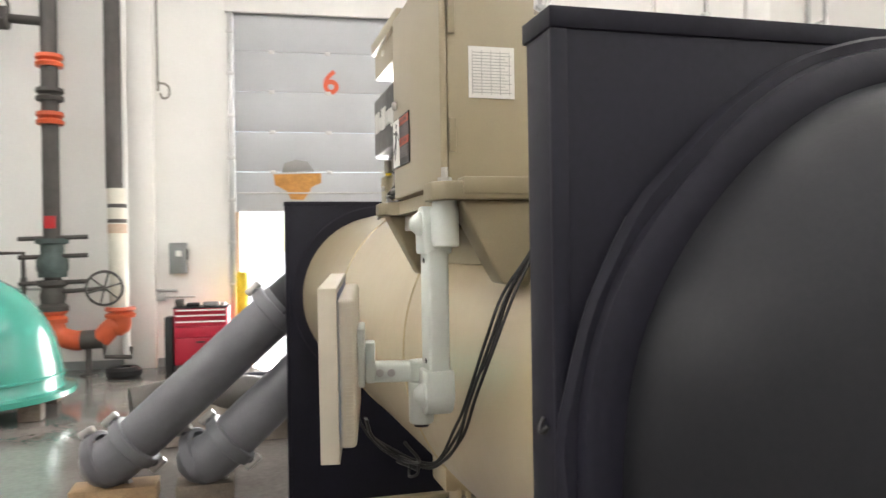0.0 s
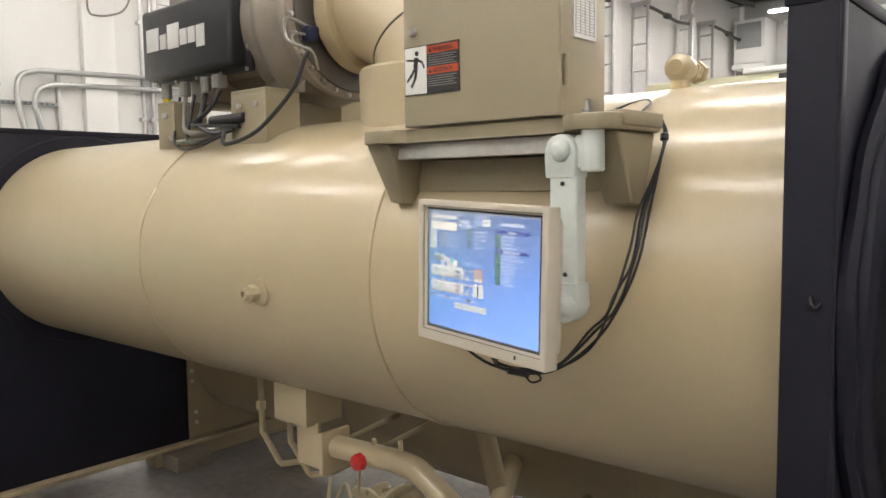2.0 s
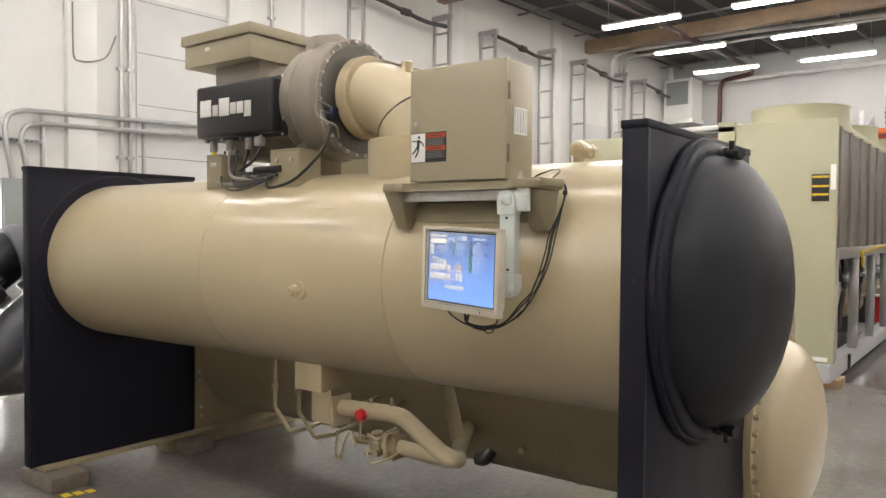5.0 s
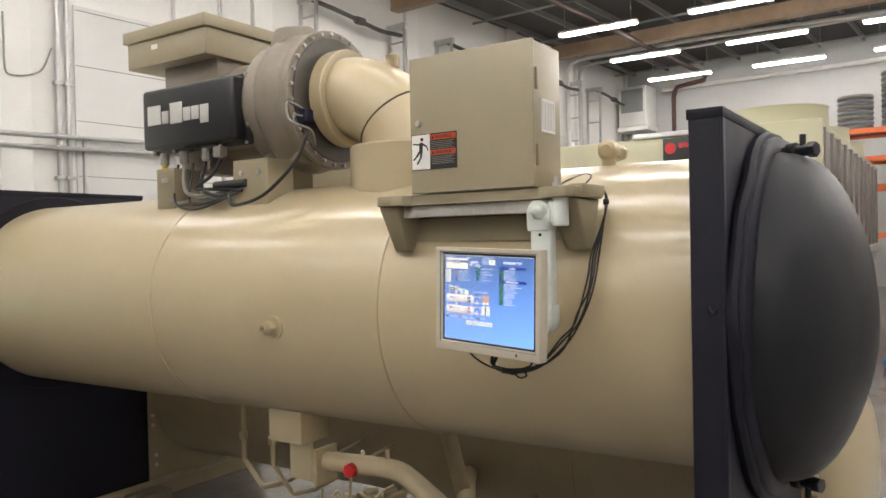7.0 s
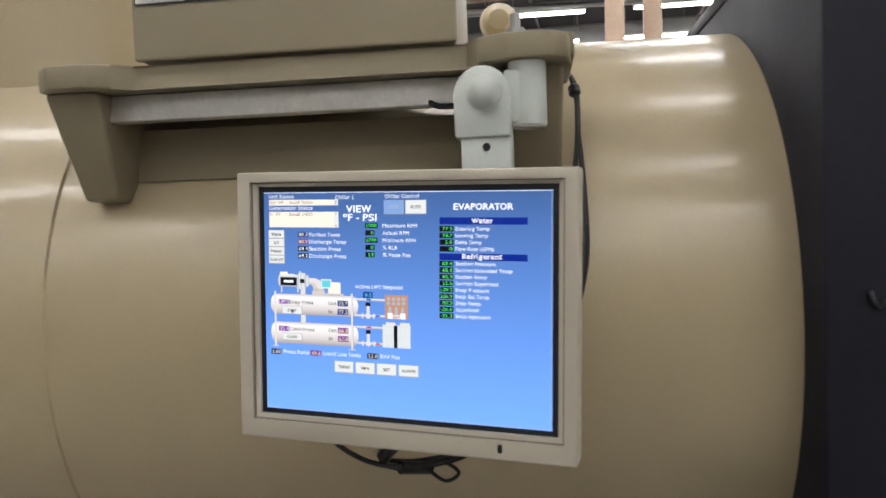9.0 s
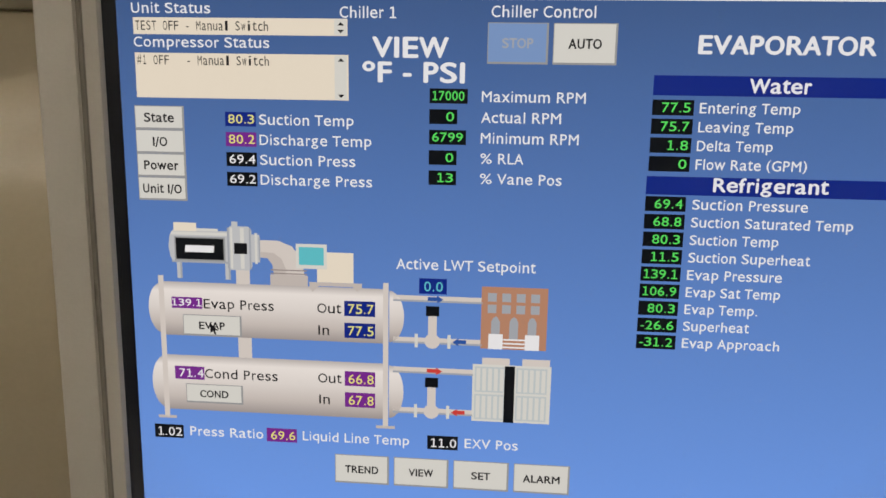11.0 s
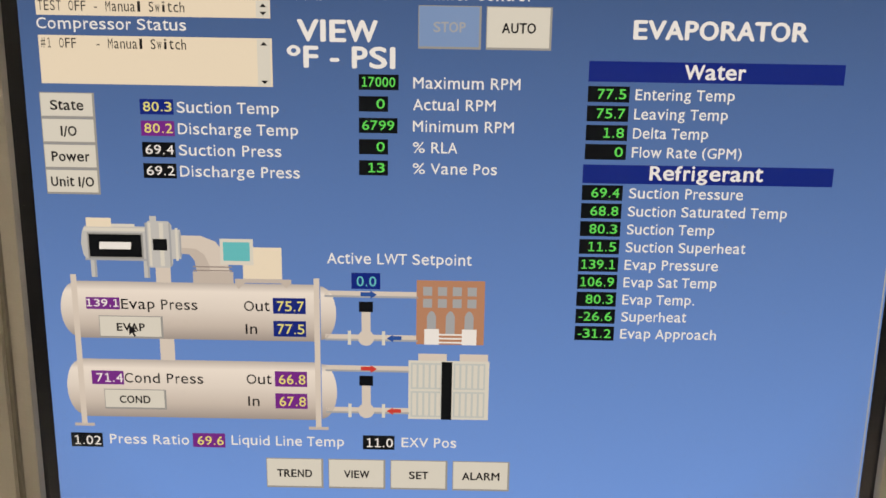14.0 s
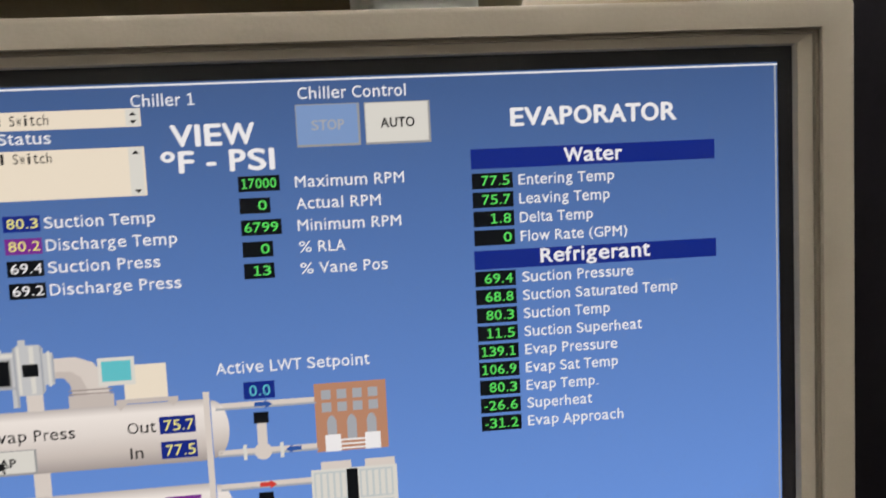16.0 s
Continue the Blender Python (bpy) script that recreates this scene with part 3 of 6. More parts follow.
# ---- the chiller ----
CX, CZ, CR = 0.862, 1.336, 0.470                          # evaporator axis and radius
EO, ED = (0.903, 0, 1.340), (-0.0178, 1, -0.003)           # its axis runs a little off the grid
Y0, Y1 = 1.245, 4.86                                      # between its tube sheets
KX, KZ, KR = 1.835, 0.645, 0.43                            # condenser axis and radius
ch = thing("chiller", (1.1, 3.0, 0.0), "tan water chiller with stacked vessels and black insulated ends", "chiller")
bm = bmesh.new()
lathe(bm, [(CR - 0.02, Y0 - 0.01), (CR, Y0 - 0.01)] + [(CR, Y0 + (Y1 - Y0) * k / 24) for k in range(1, 24)] + [(CR, Y1), (CR - 0.02, Y1)], EO, ED, 96)
shell = part("evaporator_shell", bm, M_TAN, ch, "glossy tan evaporator shell")
for y in (2.27, 3.42):
    bm = bmesh.new()
    lathe(bm, [(CR - 0.004, y - 0.007), (CR + 0.0042, y - 0.003), (CR + 0.0042, y + 0.003), (CR - 0.004, y + 0.007)], EO, ED, 96)
    part("weld_seam", bm, M_TAN, shell)
bm = bmesh.new()
sweep(bm, [(0.86, Y0, 1.333 - CR), (0.80, Y1, 1.323 - CR)], 0.004, 8)
part("weld_seam", bm, M_TAN, shell)
s = part("sensor_boss", lathe(bmesh.new(), [(0, 0.02), (0.041, 0.02), (0.041, 0.003), (0.038, 0), (0, 0)], (0.379, 2.722, 1.275), (1, 0, 0), 32), M_TAN, shell)
bm = bmesh.new()
lathe(bm, [(0.010, -0.034), (0.010, -0.052), (0.0155, -0.052), (0.018, -0.049), (0.018, -0.034), (0.024, -0.033), (0.026, -0.030), (0.026, -0.012), (0.020, -0.010), (0.019, 0.012), (0, 0.012)], (0.381, 2.725, 1.274), (1, 0, 0), 8)
part("sensor_fitting", bm, M_TAN, s)
part("fitting_bore", cyl(bmesh.new(), (0.342, 2.725, 1.274), (0.352, 2.725, 1.274), 0.0095, 12), M_CASTDK, s)
# relief valve lying on the shell's crown
bm = bmesh.new()
lathe(bm, [(0, 0), (0.018, 0.002), (0.030, 0.012), (0.035, 0.03), (0.033, 0.05), (0.026, 0.062), (0.024, 0.085), (0, 0.085)], (0.785, 1.632, CZ + CR + 0.042), (1, 0.05, 0.02), 24)
cyl(bm, (0.82, 1.634, CZ + CR - 0.02), (0.82, 1.634, CZ + CR + 0.03), 0.022, 16)
v = part("relief_valve", bm, M_TAN, shell, "tan relief valve on the crown")
for x, r in ((0.868, 0.030), (0.895, 0.024), (0.915, 0.029)):
    part("valve_nut", cyl(bmesh.new(), (x, 1.637, CZ + CR + 0.044), (x + 0.018, 1.638, CZ + CR + 0.044), r, 6, 0.003), M_TAN, v)

bm = bmesh.new()
cyl(bm, (0.855, 1.965, CZ + CR - 0.02), (0.855, 1.965, 1.862), 0.016, 12, 0.002)
cyl(bm, (0.775, 1.962, 1.845), (0.90, 1.966, 1.848), 0.0135, 12, 0.002)
cyl(bm, (0.772, 1.962, 1.845), (0.792, 1.9625, 1.8455), 0.019, 6, 0.002)
part("service_valve", bm, M_TAN, shell, "small tan service valve on the crown")
# tube sheets wrapped in black sheet, one at each end
def tube_sheet(y0, y1, x0, x1, z0, z1, side):
    p = part("tube_sheet", newbox(x0, x1, y0, y1, z0, z1, 0.006), M_NAVY, ch, "black foam-wrapped tube sheet")
    part("edge_strip", newbox(x0 - 0.003, x1 + 0.003, y0 - 0.003, y1 + 0.003, z1 - 0.019, z1 + 0.006, 0.002), M_NAVY, p)
    part("edge_strip", newbox(x0 - 0.0025, x0 + 0.019, y0 - 0.0025, y0 + 0.004, z0, z1 - 0.0195, 0.002), M_NAVY, p)
    ring = lathe(bmesh.new(), [(CR - 0.004, 0), (CR + 0.055, 0), (CR + 0.062, -0.006), (CR + 0.055, -0.014), (CR - 0.004, -0.018)], (CX - 0.045 if side > 0 else 0.88, y0 if side > 0 else y1, 1.326 if side > 0 else CZ), (0, side, 0), 72)
    if side > 0:
        part("insulation_collar", ring, M_NAVY, p)
    else:
        ring.free()
    return p


near = tube_sheet(1.166, 1.247, 0.337, 1.405, 0.12, 1.868, -1)
far = tube_sheet(4.864, 4.945, 0.252, 1.365, 0.115, 1.878, 1)
bm = bmesh.new()
sweep(bm, spline([(0.337 - 0.002, 1.20, 1.40), (0.329, 1.198, 1.39), (0.329, 1.192, 1.385), (0.335, 1.186, 1.392)], 5), 0.0032, 8)
part("tear", bm, M_CABLE, near)
# near end bell
bm = bmesh.new()
rim = [(CR + 0.03, 0.0), (CR + 0.040, 0.006), (CR + 0.046, 0.018), (CR + 0.046, 0.030), (CR + 0.042, 0.040), (CR + 0.032, 0.047), (CR + 0.018, 0.050), (CR + 0.004, 0.051), (CR - 0.006, 0.051)]
prof = [(CR + 0.002, 0.040), (CR + 0.001, 0.054)]
for k in range(1, 15):
    a = math.pi / 2 * k / 14
    prof.append(((CR - 0.002) * math.cos(a) ** 1.12, 0.060 + 0.222 * math.sin(a)))
lathe(bm, prof, (CX, 1.166, CZ), (0, -1, 0), 96)
for v in bm.verts:
    v.co += Vector((noise.noise(v.co * 5), noise.noise(v.co * 5 + Vector((7, 1, 3))), noise.noise(v.co * 5 + Vector((2, 9, 4))))) * 0.004
bell = part("end_bell", bm, M_BLACK, ch, "black foam-insulated end bell")
bm = lathe(bmesh.new(), rim, (CX, 1.166, CZ), (0, -1, 0), 96)
for v in bm.verts:
    v.co += Vector((noise.noise(v.co * 5), noise.noise(v.co * 5 + Vector((7, 1, 3))), noise.noise(v.co * 5 + Vector((2, 9, 4))))) * 0.005
part("bell_rim", bm, M_NAVY, bell, "wrinkled black rim wrap")
bm = bmesh.new()
lathe(bm, [(CR + 0.038, 0.0), (CR + 0.056, 0.004), (CR + 0.062, 0.018), (CR + 0.056, 0.03), (CR + 0.036, 0.032)], (CX, 1.166, CZ), (0, -1, 0), 96)
for v in bm.verts:
    v.co += Vector((noise.noise(v.co * 9), noise.noise(v.co * 9 + Vector((7, 1, 3))), noise.noise(v.co * 9 + Vector((2, 9, 4))))) * 0.009
part("flange_wrap", bm, M_NAVY, bell)
for z, sgn in ((1.800, 1), (0.872, -1)):
    bm = bmesh.new()
    cyl(bm, (0.85, 1.166, z), (0.79, 1.04, z), 0.016, 12, 0.002)
    cyl(bm, (0.815, 1.10, z), (0.805, 1.075, z), 0.026, 12, 0.003)
    cyl(bm, (0.80, 1.06, z), (0.80, 1.06, z + 0.045 * sgn), 0.009, 10)
    n = part("vent_nozzle", bm, M_BLACKP, bell, "black vent nozzle")
    part("nozzle_cap", cyl(bmesh.new(), (0.792, 1.045, z), (0.782, 1.022, z), 0.022, 6, 0.002), M_BLACKP, n)
bm = bmesh.new()
sweep(bm, spline([(0.40, 1.160, 0.68), (0.42, 1.135, 0.72), (0.445, 1.13, 0.70), (0.44, 1.14, 0.62), (0.43, 1.155, 0.56)], 5), 0.008, 8)
part("lifting_strap", bm, M_BLACKP, near)
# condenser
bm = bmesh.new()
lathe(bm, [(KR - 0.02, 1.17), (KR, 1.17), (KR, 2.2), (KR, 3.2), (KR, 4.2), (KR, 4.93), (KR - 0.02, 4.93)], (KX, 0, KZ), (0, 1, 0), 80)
cond = part("condenser_shell", bm, M_TAN_SHADED, ch, "tan condenser shell with shade in its colour")
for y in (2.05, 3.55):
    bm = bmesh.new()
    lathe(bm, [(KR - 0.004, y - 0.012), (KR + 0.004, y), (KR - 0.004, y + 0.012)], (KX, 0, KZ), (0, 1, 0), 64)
    part("weld_seam", bm, M_TAN_SHADED, cond)
ks = part("condenser_sheet", newbox(1.41, 2.27, 1.166, 1.21, 0.10, 1.13, 0.006), M_TAN_SHADED, ch, "tan condenser tube sheet")
part("condenser_sheet", newbox(1.369, 2.29, 4.866, 4.91, 0.121, 1.2, 0.006), M_TAN_SHADED, ch, "tan condenser tube sheet")
for x, z in ((1.392, 0.52), (1.392, 0.46), (1.41, 0.27), (1.41, 0.21)):
    part("sheet_bolt", cyl(bmesh.new(), (x, 4.862, z), (x, 4.85, z), 0.012, 6), M_STEEL, ch)
bm = bmesh.new()
prof = [(KR + 0.02, 0), (KR + 0.02, 0.03), (KR - 0.02, 0.032), (KR - 0.025, 0.045)]
for k in range(1, 13):
    a = math.pi / 2 * k / 12
    prof.append(((KR - 0.025) * math.cos(a) ** 0.8, 0.045 + 0.165 * math.sin(a)))
lathe(bm, prof, (KX, 1.166, KZ), (0, -1, 0), 80)
kb = part("condenser_bell", bm, M_TAN, ch, "glossy tan condenser end bell")
bolt_ring(40, (KX, 1.136, KZ), (0, -1, 0), KR - 0.002, 0.012, 0.022, kb, M_TAN_SHADED)
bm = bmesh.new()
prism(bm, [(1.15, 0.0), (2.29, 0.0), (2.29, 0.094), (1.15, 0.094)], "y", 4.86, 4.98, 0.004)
part("foot", bm, M_TAN_SHADED, ch)
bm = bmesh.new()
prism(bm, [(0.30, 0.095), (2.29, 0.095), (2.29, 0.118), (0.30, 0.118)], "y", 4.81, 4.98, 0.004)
part("base_rail", bm, M_TAN_SHADED, ch)
part("base_rail", newbox(0.34, 2.27, 1.12, 1.30, 0.09, 0.118, 0.004), M_TAN_SHADED, ch)
for y in (2.25,):
    for zz in (0.43,):
        bm = bmesh.new()
        a = math.asin(max(-1, min(1, (zz - KZ) / KR)))
        c = Vector((KX - KR * math.cos(a), y, zz))
        cyl(bm, c + Vector((0.02, 0, 0)), c + Vector((-0.03, 0, 0)), 0.02, 6, 0.003)
        part("plug", bm, M_TAN_SHADED, cond)
part("drain_nub", cyl(bmesh.new(), (0.93, 1.955, 0.885), (0.93, 1.953, 0.83), 0.014, 8, 0.003), M_TAN_SHADED, ch)
# liquid line, valve and bracket under the evaporator
brk = part("liquid_line_bracket", newbox(0.66, 0.82, 2.87, 3.05, 0.768, 0.90, 0.004), M_TAN, ch, "tan bracket under the shell")
part("hanger_plate", newbox(0.70, 0.713, 2.858, 2.976, 0.615, 0.775, 0.003), M_TAN, brk)
part("hanger_plate", newbox(0.675, 0.80, 2.808, 2.828, 0.61, 0.755, 0.003), M_TAN, brk)
bm = bmesh.new()
sweep(bm, [(0.74, 2.86, 0.695), (0.74, 2.52, 0.712)] + spline([(0.74, 2.52, 0.712), (0.74, 2.44, 0.706), (0.74, 2.38, 0.678)], 5) + [(0.745, 2.23, 0.588)] + spline([(0.745, 2.23, 0.588), (0.76, 2.185, 0.566), (0.80, 2.18, 0.556)], 5) + [(0.98, 2.31, 0.515), (1.30, 2.50, 0.50), (1.45, 2.58, 0.50)], 0.038, 20)
ll = part("liquid_line", bm, M_TAN, ch, "tan refrigerant liquid line")
part("sight_glass", lathe(bmesh.new(), [(0, 0), (0.022, 0), (0.030, 0.006), (0.026, 0.028), (0, 0.034)], (0.704, 2.645, 0.695), (-1, 0, 0), 8), M_REDP, ll, "red plastic cap")
bm = bmesh.new()
sweep(bm, [(0.76, 2.60, 0.566), (0.76, 2.18, 0.56)], 0.034, 18)
vl = part("expansion_valve", bm, M_TAN, ch, "tan expansion valve with flanges")
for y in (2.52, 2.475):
    part("valve_flange", newbox(0.705, 0.815, y - 0.010, y + 0.010, 0.508, 0.622, 0.012, 3), M_TAN_SHADED, vl)
part("valve_body", lathe(bmesh.new(), [(0, 0), (0.034, 0), (0.042, 0.012), (0.040, 0.06), (0.028, 0.075), (0.028, 0.10), (0, 0.104)], (0.75, 2.585, 0.520), (-0.15, 0, 1), 8), M_TAN_SHADED, vl)
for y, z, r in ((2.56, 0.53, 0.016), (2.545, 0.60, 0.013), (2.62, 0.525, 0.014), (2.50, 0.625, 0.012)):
    part("valve_nut", cyl(bmesh.new(), (0.73, y, z), (0.695, y, z), r, 6, 0.002), M_TAN_SHADED, vl)
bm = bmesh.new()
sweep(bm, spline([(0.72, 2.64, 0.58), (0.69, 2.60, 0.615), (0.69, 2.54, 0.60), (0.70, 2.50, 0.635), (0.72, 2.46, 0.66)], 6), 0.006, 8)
part("capillary", bm, M_TAN_SHADED, vl)
part("valve_stem", cyl(bmesh.new(), (0.74, 2.60, 0.572), (0.73, 2.71, 0.568), 0.020, 10, 0.003), M_TAN_SHADED, vl)
part("valve_stem", cyl(bmesh.new(), (0.70, 2.66, 0.575), (0.70, 2.65, 0.69), 0.006, 8), M_TAN_SHADED, vl)
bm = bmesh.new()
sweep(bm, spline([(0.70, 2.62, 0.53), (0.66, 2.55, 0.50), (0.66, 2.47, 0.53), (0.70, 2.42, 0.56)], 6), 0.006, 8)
part("capillary", bm, M_TAN_SHADED, vl)
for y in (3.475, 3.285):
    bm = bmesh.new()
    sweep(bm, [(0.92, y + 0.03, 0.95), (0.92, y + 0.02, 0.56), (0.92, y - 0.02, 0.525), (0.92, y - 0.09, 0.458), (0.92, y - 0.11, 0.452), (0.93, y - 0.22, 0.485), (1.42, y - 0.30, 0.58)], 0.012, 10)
    part("oil_line_nut", cyl(bmesh.new(), (0.92, y + 0.025, 0.655), (0.92, y + 0.025, 0.69), 0.021, 6, 0.002), M_TAN_SHADED, ch)
    part("oil_line", bm, M_TAN_SHADED, ch)
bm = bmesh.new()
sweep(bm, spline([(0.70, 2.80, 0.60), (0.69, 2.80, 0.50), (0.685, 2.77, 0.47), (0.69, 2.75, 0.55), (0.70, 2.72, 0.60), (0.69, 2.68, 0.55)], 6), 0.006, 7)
part("wire_tail", bm, M_TAN_SHADED, ch)
part("balance_pipe", sweep(bmesh.new(), [(1.13, 2.52, 0.98), (1.13, 2.48, 0.75), (1.13, 2.41, 0.51)], 0.034, 16), M_TAN_SHADED, ch)
part("drain_elbow", sweep(bmesh.new(), spline([(0.95, 2.18, 0.525), (0.95, 2.14, 0.53), (0.97, 2.12, 0.57)], 5), 0.03, 12), M_BLACKP, ch)
for y, w in ((2.62, 0.0), (2.5, 0.02)):
    part("service_nub", cyl(bmesh.new(), (0.74, y, 0.735), (0.735, y, 0.765 + w), 0.008, 8, 0.002), M_TAN, ch)
# timber blocks below the end sheets
for x, y, label in ((0.38, 4.85, "weathered timber block under the chiller rail"), (1.3, 4.9, "weathered timber block under the chiller rail"), (0.5, 1.22, "weathered timber block under the chiller rail"), (1.8, 1.22, "weathered timber block under the chiller rail"), (1.9, 4.87, "weathered timber block under the chiller rail")):
    if (x, y) == (1.9, 4.87):
        continue
    single("timber_block", newbox(x - 0.11, x + 0.11, y - 0.20, y + 0.18, 0.0, 0.089, 0.006), M_BLOCK, label, "block", group="timber blocks")
tm = thing("floor_mark", (0.36, 4.6, 0.0), "faded yellow floor paint dashes", "floor marking")
for k in range(3):
    part("dash", newbox(0.30 + 0.06 * k, 0.345 + 0.06 * k, 4.56 - 0.02 * k, 4.62 - 0.02 * k, 0.0, 0.003), M_YELLOW, tm)

# ---- compressor on the crown of the shell ----
AX, AZ = 0.90, 2.165
cp = thing("compressor", (AX, 3.2, 1.8), "grey cast centrifugal compressor with a black drive cover", "compressor")
bm = bmesh.new()
prof = [(0, 2.845), (0.17, 2.845), (0.17, 2.856), (0.283, 2.858), (0.288, 2.862), (0.288, 2.885), (0.272, 2.89), (0.268, 2.93), (0.29, 2.97), (0.298, 3.01), (0.285, 3.05), (0.262, 3.075), (0.268, 3.10), (0.272, 3.13), (0.25, 3.17), (0.22, 3.19), (0, 3.19)]
lathe(bm, prof, (AX, 0, AZ), (0, 1, 0), 64)
vo = part("volute", bm, M_CAST, cp, "rough grey cast volute")
part("inlet_face", lathe(bmesh.new(), [(0.15, 2.852), (0.255, 2.852), (0.258, 2.8545), (0.258, 2.86), (0.15, 2.86)], (AX, 0, AZ), (0, 1, 0), 64), M_CASTDK, vo, "darker machined inlet face")
bolt_ring(28, (AX, 2.858, AZ), (0, -1, 0), 0.272, 0.0085, 0.014, vo, M_STEEL)
part("lifting_fin", prism(bmesh.new(), [(AX - 0.20, AZ + 0.2), (AX - 0.16, AZ + 0.30), (AX - 0.02, AZ + 0.335), (AX + 0.12, AZ + 0.30), (AX + 0.2, AZ + 0.2)], "y", 2.98, 3.05, 0.012), M_CAST, vo)
bm = bmesh.new()
lathe(bm, [(0, 3.17), (0.20, 3.17), (0.215, 3.2), (0.215, 3.72), (0.20, 3.76), (0, 3.76)], (AX, 0, AZ), (0, 1, 0), 40)
box(bm, 0.66, 1.14, 3.16, 3.74, 1.99, 2.29, 0.03)
mo = part("motor_housing", bm, M_CAST, cp, "grey cast motor housing")
part("pedestal", newbox(0.70, 1.12, 3.36, 3.72, 2.28, 2.395, 0.004), M_CAST, mo)
jb = part("terminal_box", newbox(0.62, 1.24, 3.335, 3.88, 2.385, 2.50, 0.004), M_BOX, cp, "khaki terminal box with a lipped lid")
part("lid", newbox(0.605, 1.255, 3.32, 3.895, 2.502, 2.555, 0.004), M_BOX, jb)
part("tag", newbox(0.616, 0.62, 3.66, 3.70, 2.455, 2.475), M_WHITE, jb)
bm = newbox(0.585, 0.66, 3.135, 3.735, 2.0, 2.265, 0.018, 3)
cover = part("drive_cover", bm, M_BLACKP, cp, "black drive cover with silver logo shapes")
box_rim = newbox(0.652, 0.675, 3.115, 3.755, 1.985, 2.28, 0.006)
part("cover_rim", box_rim, M_BLACKP, cover)
for y in (3.13, 3.29, 3.45, 3.6, 3.74):
    for z in (1.993, 2.272):
        part("screw", cyl(bmesh.new(), (0.655, y, z), (0.645, y, z), 0.007, 6), M_STEEL, cover)
for z in (2.07, 2.2):
    part("screw", cyl(bmesh.new(), (0.655, 3.122, z), (0.645, 3.122, z), 0.007, 6), M_STEEL, cover)
# logo as plain shapes, not letters
for y0, y1, z0, z1 in ((3.60, 3.69, 2.105, 2.19), (3.545, 3.59, 2.105, 2.16), (3.455, 3.535, 2.10, 2.19), (3.40, 3.447, 2.105, 2.162), (3.345, 3.392, 2.105, 2.162), (3.285, 3.337, 2.085, 2.162)):
    part("logo_shape", newbox(0.581, 0.586, y0, y1, z0, z1, 0.002), M_LETTER, cover)
for y, dx in ((3.64, 0), (3.52, 0.01), (3.36, 0)):
    part("cable_gland", cyl(bmesh.new(), (0.63 + dx, y, 1.985), (0.63 + dx, y, 1.93), 0.02, 10, 0.003), M_GREYCABLE, cover)
part("connector_block", newbox(0.61, 0.65, 3.25, 3.295, 1.94, 1.985, 0.004), M_GREYCABLE, cover)
part("yellow_sleeve", cyl(bmesh.new(), (0.63, 3.64, 1.93), (0.63, 3.64, 1.89), 0.014, 10), M_YELLOW, cover)
for y0, y1 in ((3.54, 3.66), (2.96, 3.16)):
    bm = bmesh.new()
    prism(bm, [(0.60, 1.70), (0.74, 1.70), (0.74, 1.90), (0.60, 1.90)], "y", y0, y0 + 0.012, 0.002)
    prism(bm, [(0.60, 1.72), (0.612, 1.72), (0.612, 1.90), (0.60, 1.90)], "y", y0 + 0.012, y1, 0.002)
    f = part("mounting_bracket", bm, M_BOX_DARK, cp, "khaki mounting bracket")
    part("bracket_top", newbox(0.60, 1.0, y0, y1, 1.90, 1.912, 0.002), M_BOX_DARK, f)
    for y in (y0 + 0.05, y1 - 0.05):
        part("bracket_bolt", cyl(bmesh.new(), (0.602, y, 1.86), (0.592, y, 1.86), 0.011, 6), M_STEEL, f)
part("volute_foot", newbox(0.74, 1.06, 2.93, 3.13, 1.90, 2.02, 0.012), M_CAST, cp)
part("motor_foot", newbox(0.72, 1.08, 3.45, 3.62, 1.905, 2.02, 0.01), M_CAST, cp)
en = part("drive_enclosure", newbox(1.26, 2.06, 3.34, 3.92, 1.70, 2.537, 0.006), M_BOX, cp, "khaki sheet-metal enclosure with a round louvre")
part("enclosure_lid", newbox(1.256, 2.064, 3.333, 3.924, 2.539, 2.549, 0.003), M_BOX, en)
part("enclosure_bracket", newbox(1.14, 1.262, 3.45, 3.80, 1.98, 2.20, 0.004), M_BOX_DARK, en)
for k in range(17):
    z = -0.098 + 0.01225 * k
    w = math.sqrt(max(0.0, 0.104 ** 2 - z * z))
    h = max(0.0, 0.040 - abs(z) * 0.55) if abs(z) < 0.038 else 0.0
    for x0, x1 in ((((-w, -h), (h, w)) if h else ((-w, w),))):
        part("louvre_slot", newbox(1.765 + x0, 1.765 + x1, 3.3375, 3.3398, 2.386 + z - 0.0036, 2.386 + z + 0.0036), M_CABLE, en)
# suction elbow and neck
el = thing("suction_elbow", (AX, 2.5, 1.76), "tan mitred suction elbow on a flared neck", "pipe elbow")
bm = bmesh.new()
pts = [(AX, 2.845, AZ), (AX, 2.80, AZ)] + [(AX, 2.80 - 0.34 * math.sin(a), AZ - 0.34 + 0.34 * math.cos(a)) for a in [math.pi / 2 * k / 10 for k in range(1, 11)]] + [(AX, 2.46, 1.78)]
sweep(bm, pts, 0.168, 40)
ep = part("elbow_pipe", bm, M_TAN, el)
bm = bmesh.new()
lathe(bm, [(0.16, 2.83), (0.196, 2.83), (0.199, 2.826), (0.199, 2.77), (0.196, 2.766), (0.16, 2.766)], (AX, 0, AZ), (0, 1, 0), 48)
part("clamp_collar", bm, M_TAN, ep)
bm = bmesh.new()
a = math.radians(50)
c = Vector((AX, 2.80 - 0.34 * math.sin(a), AZ - 0.34 + 0.34 * math.cos(a)))
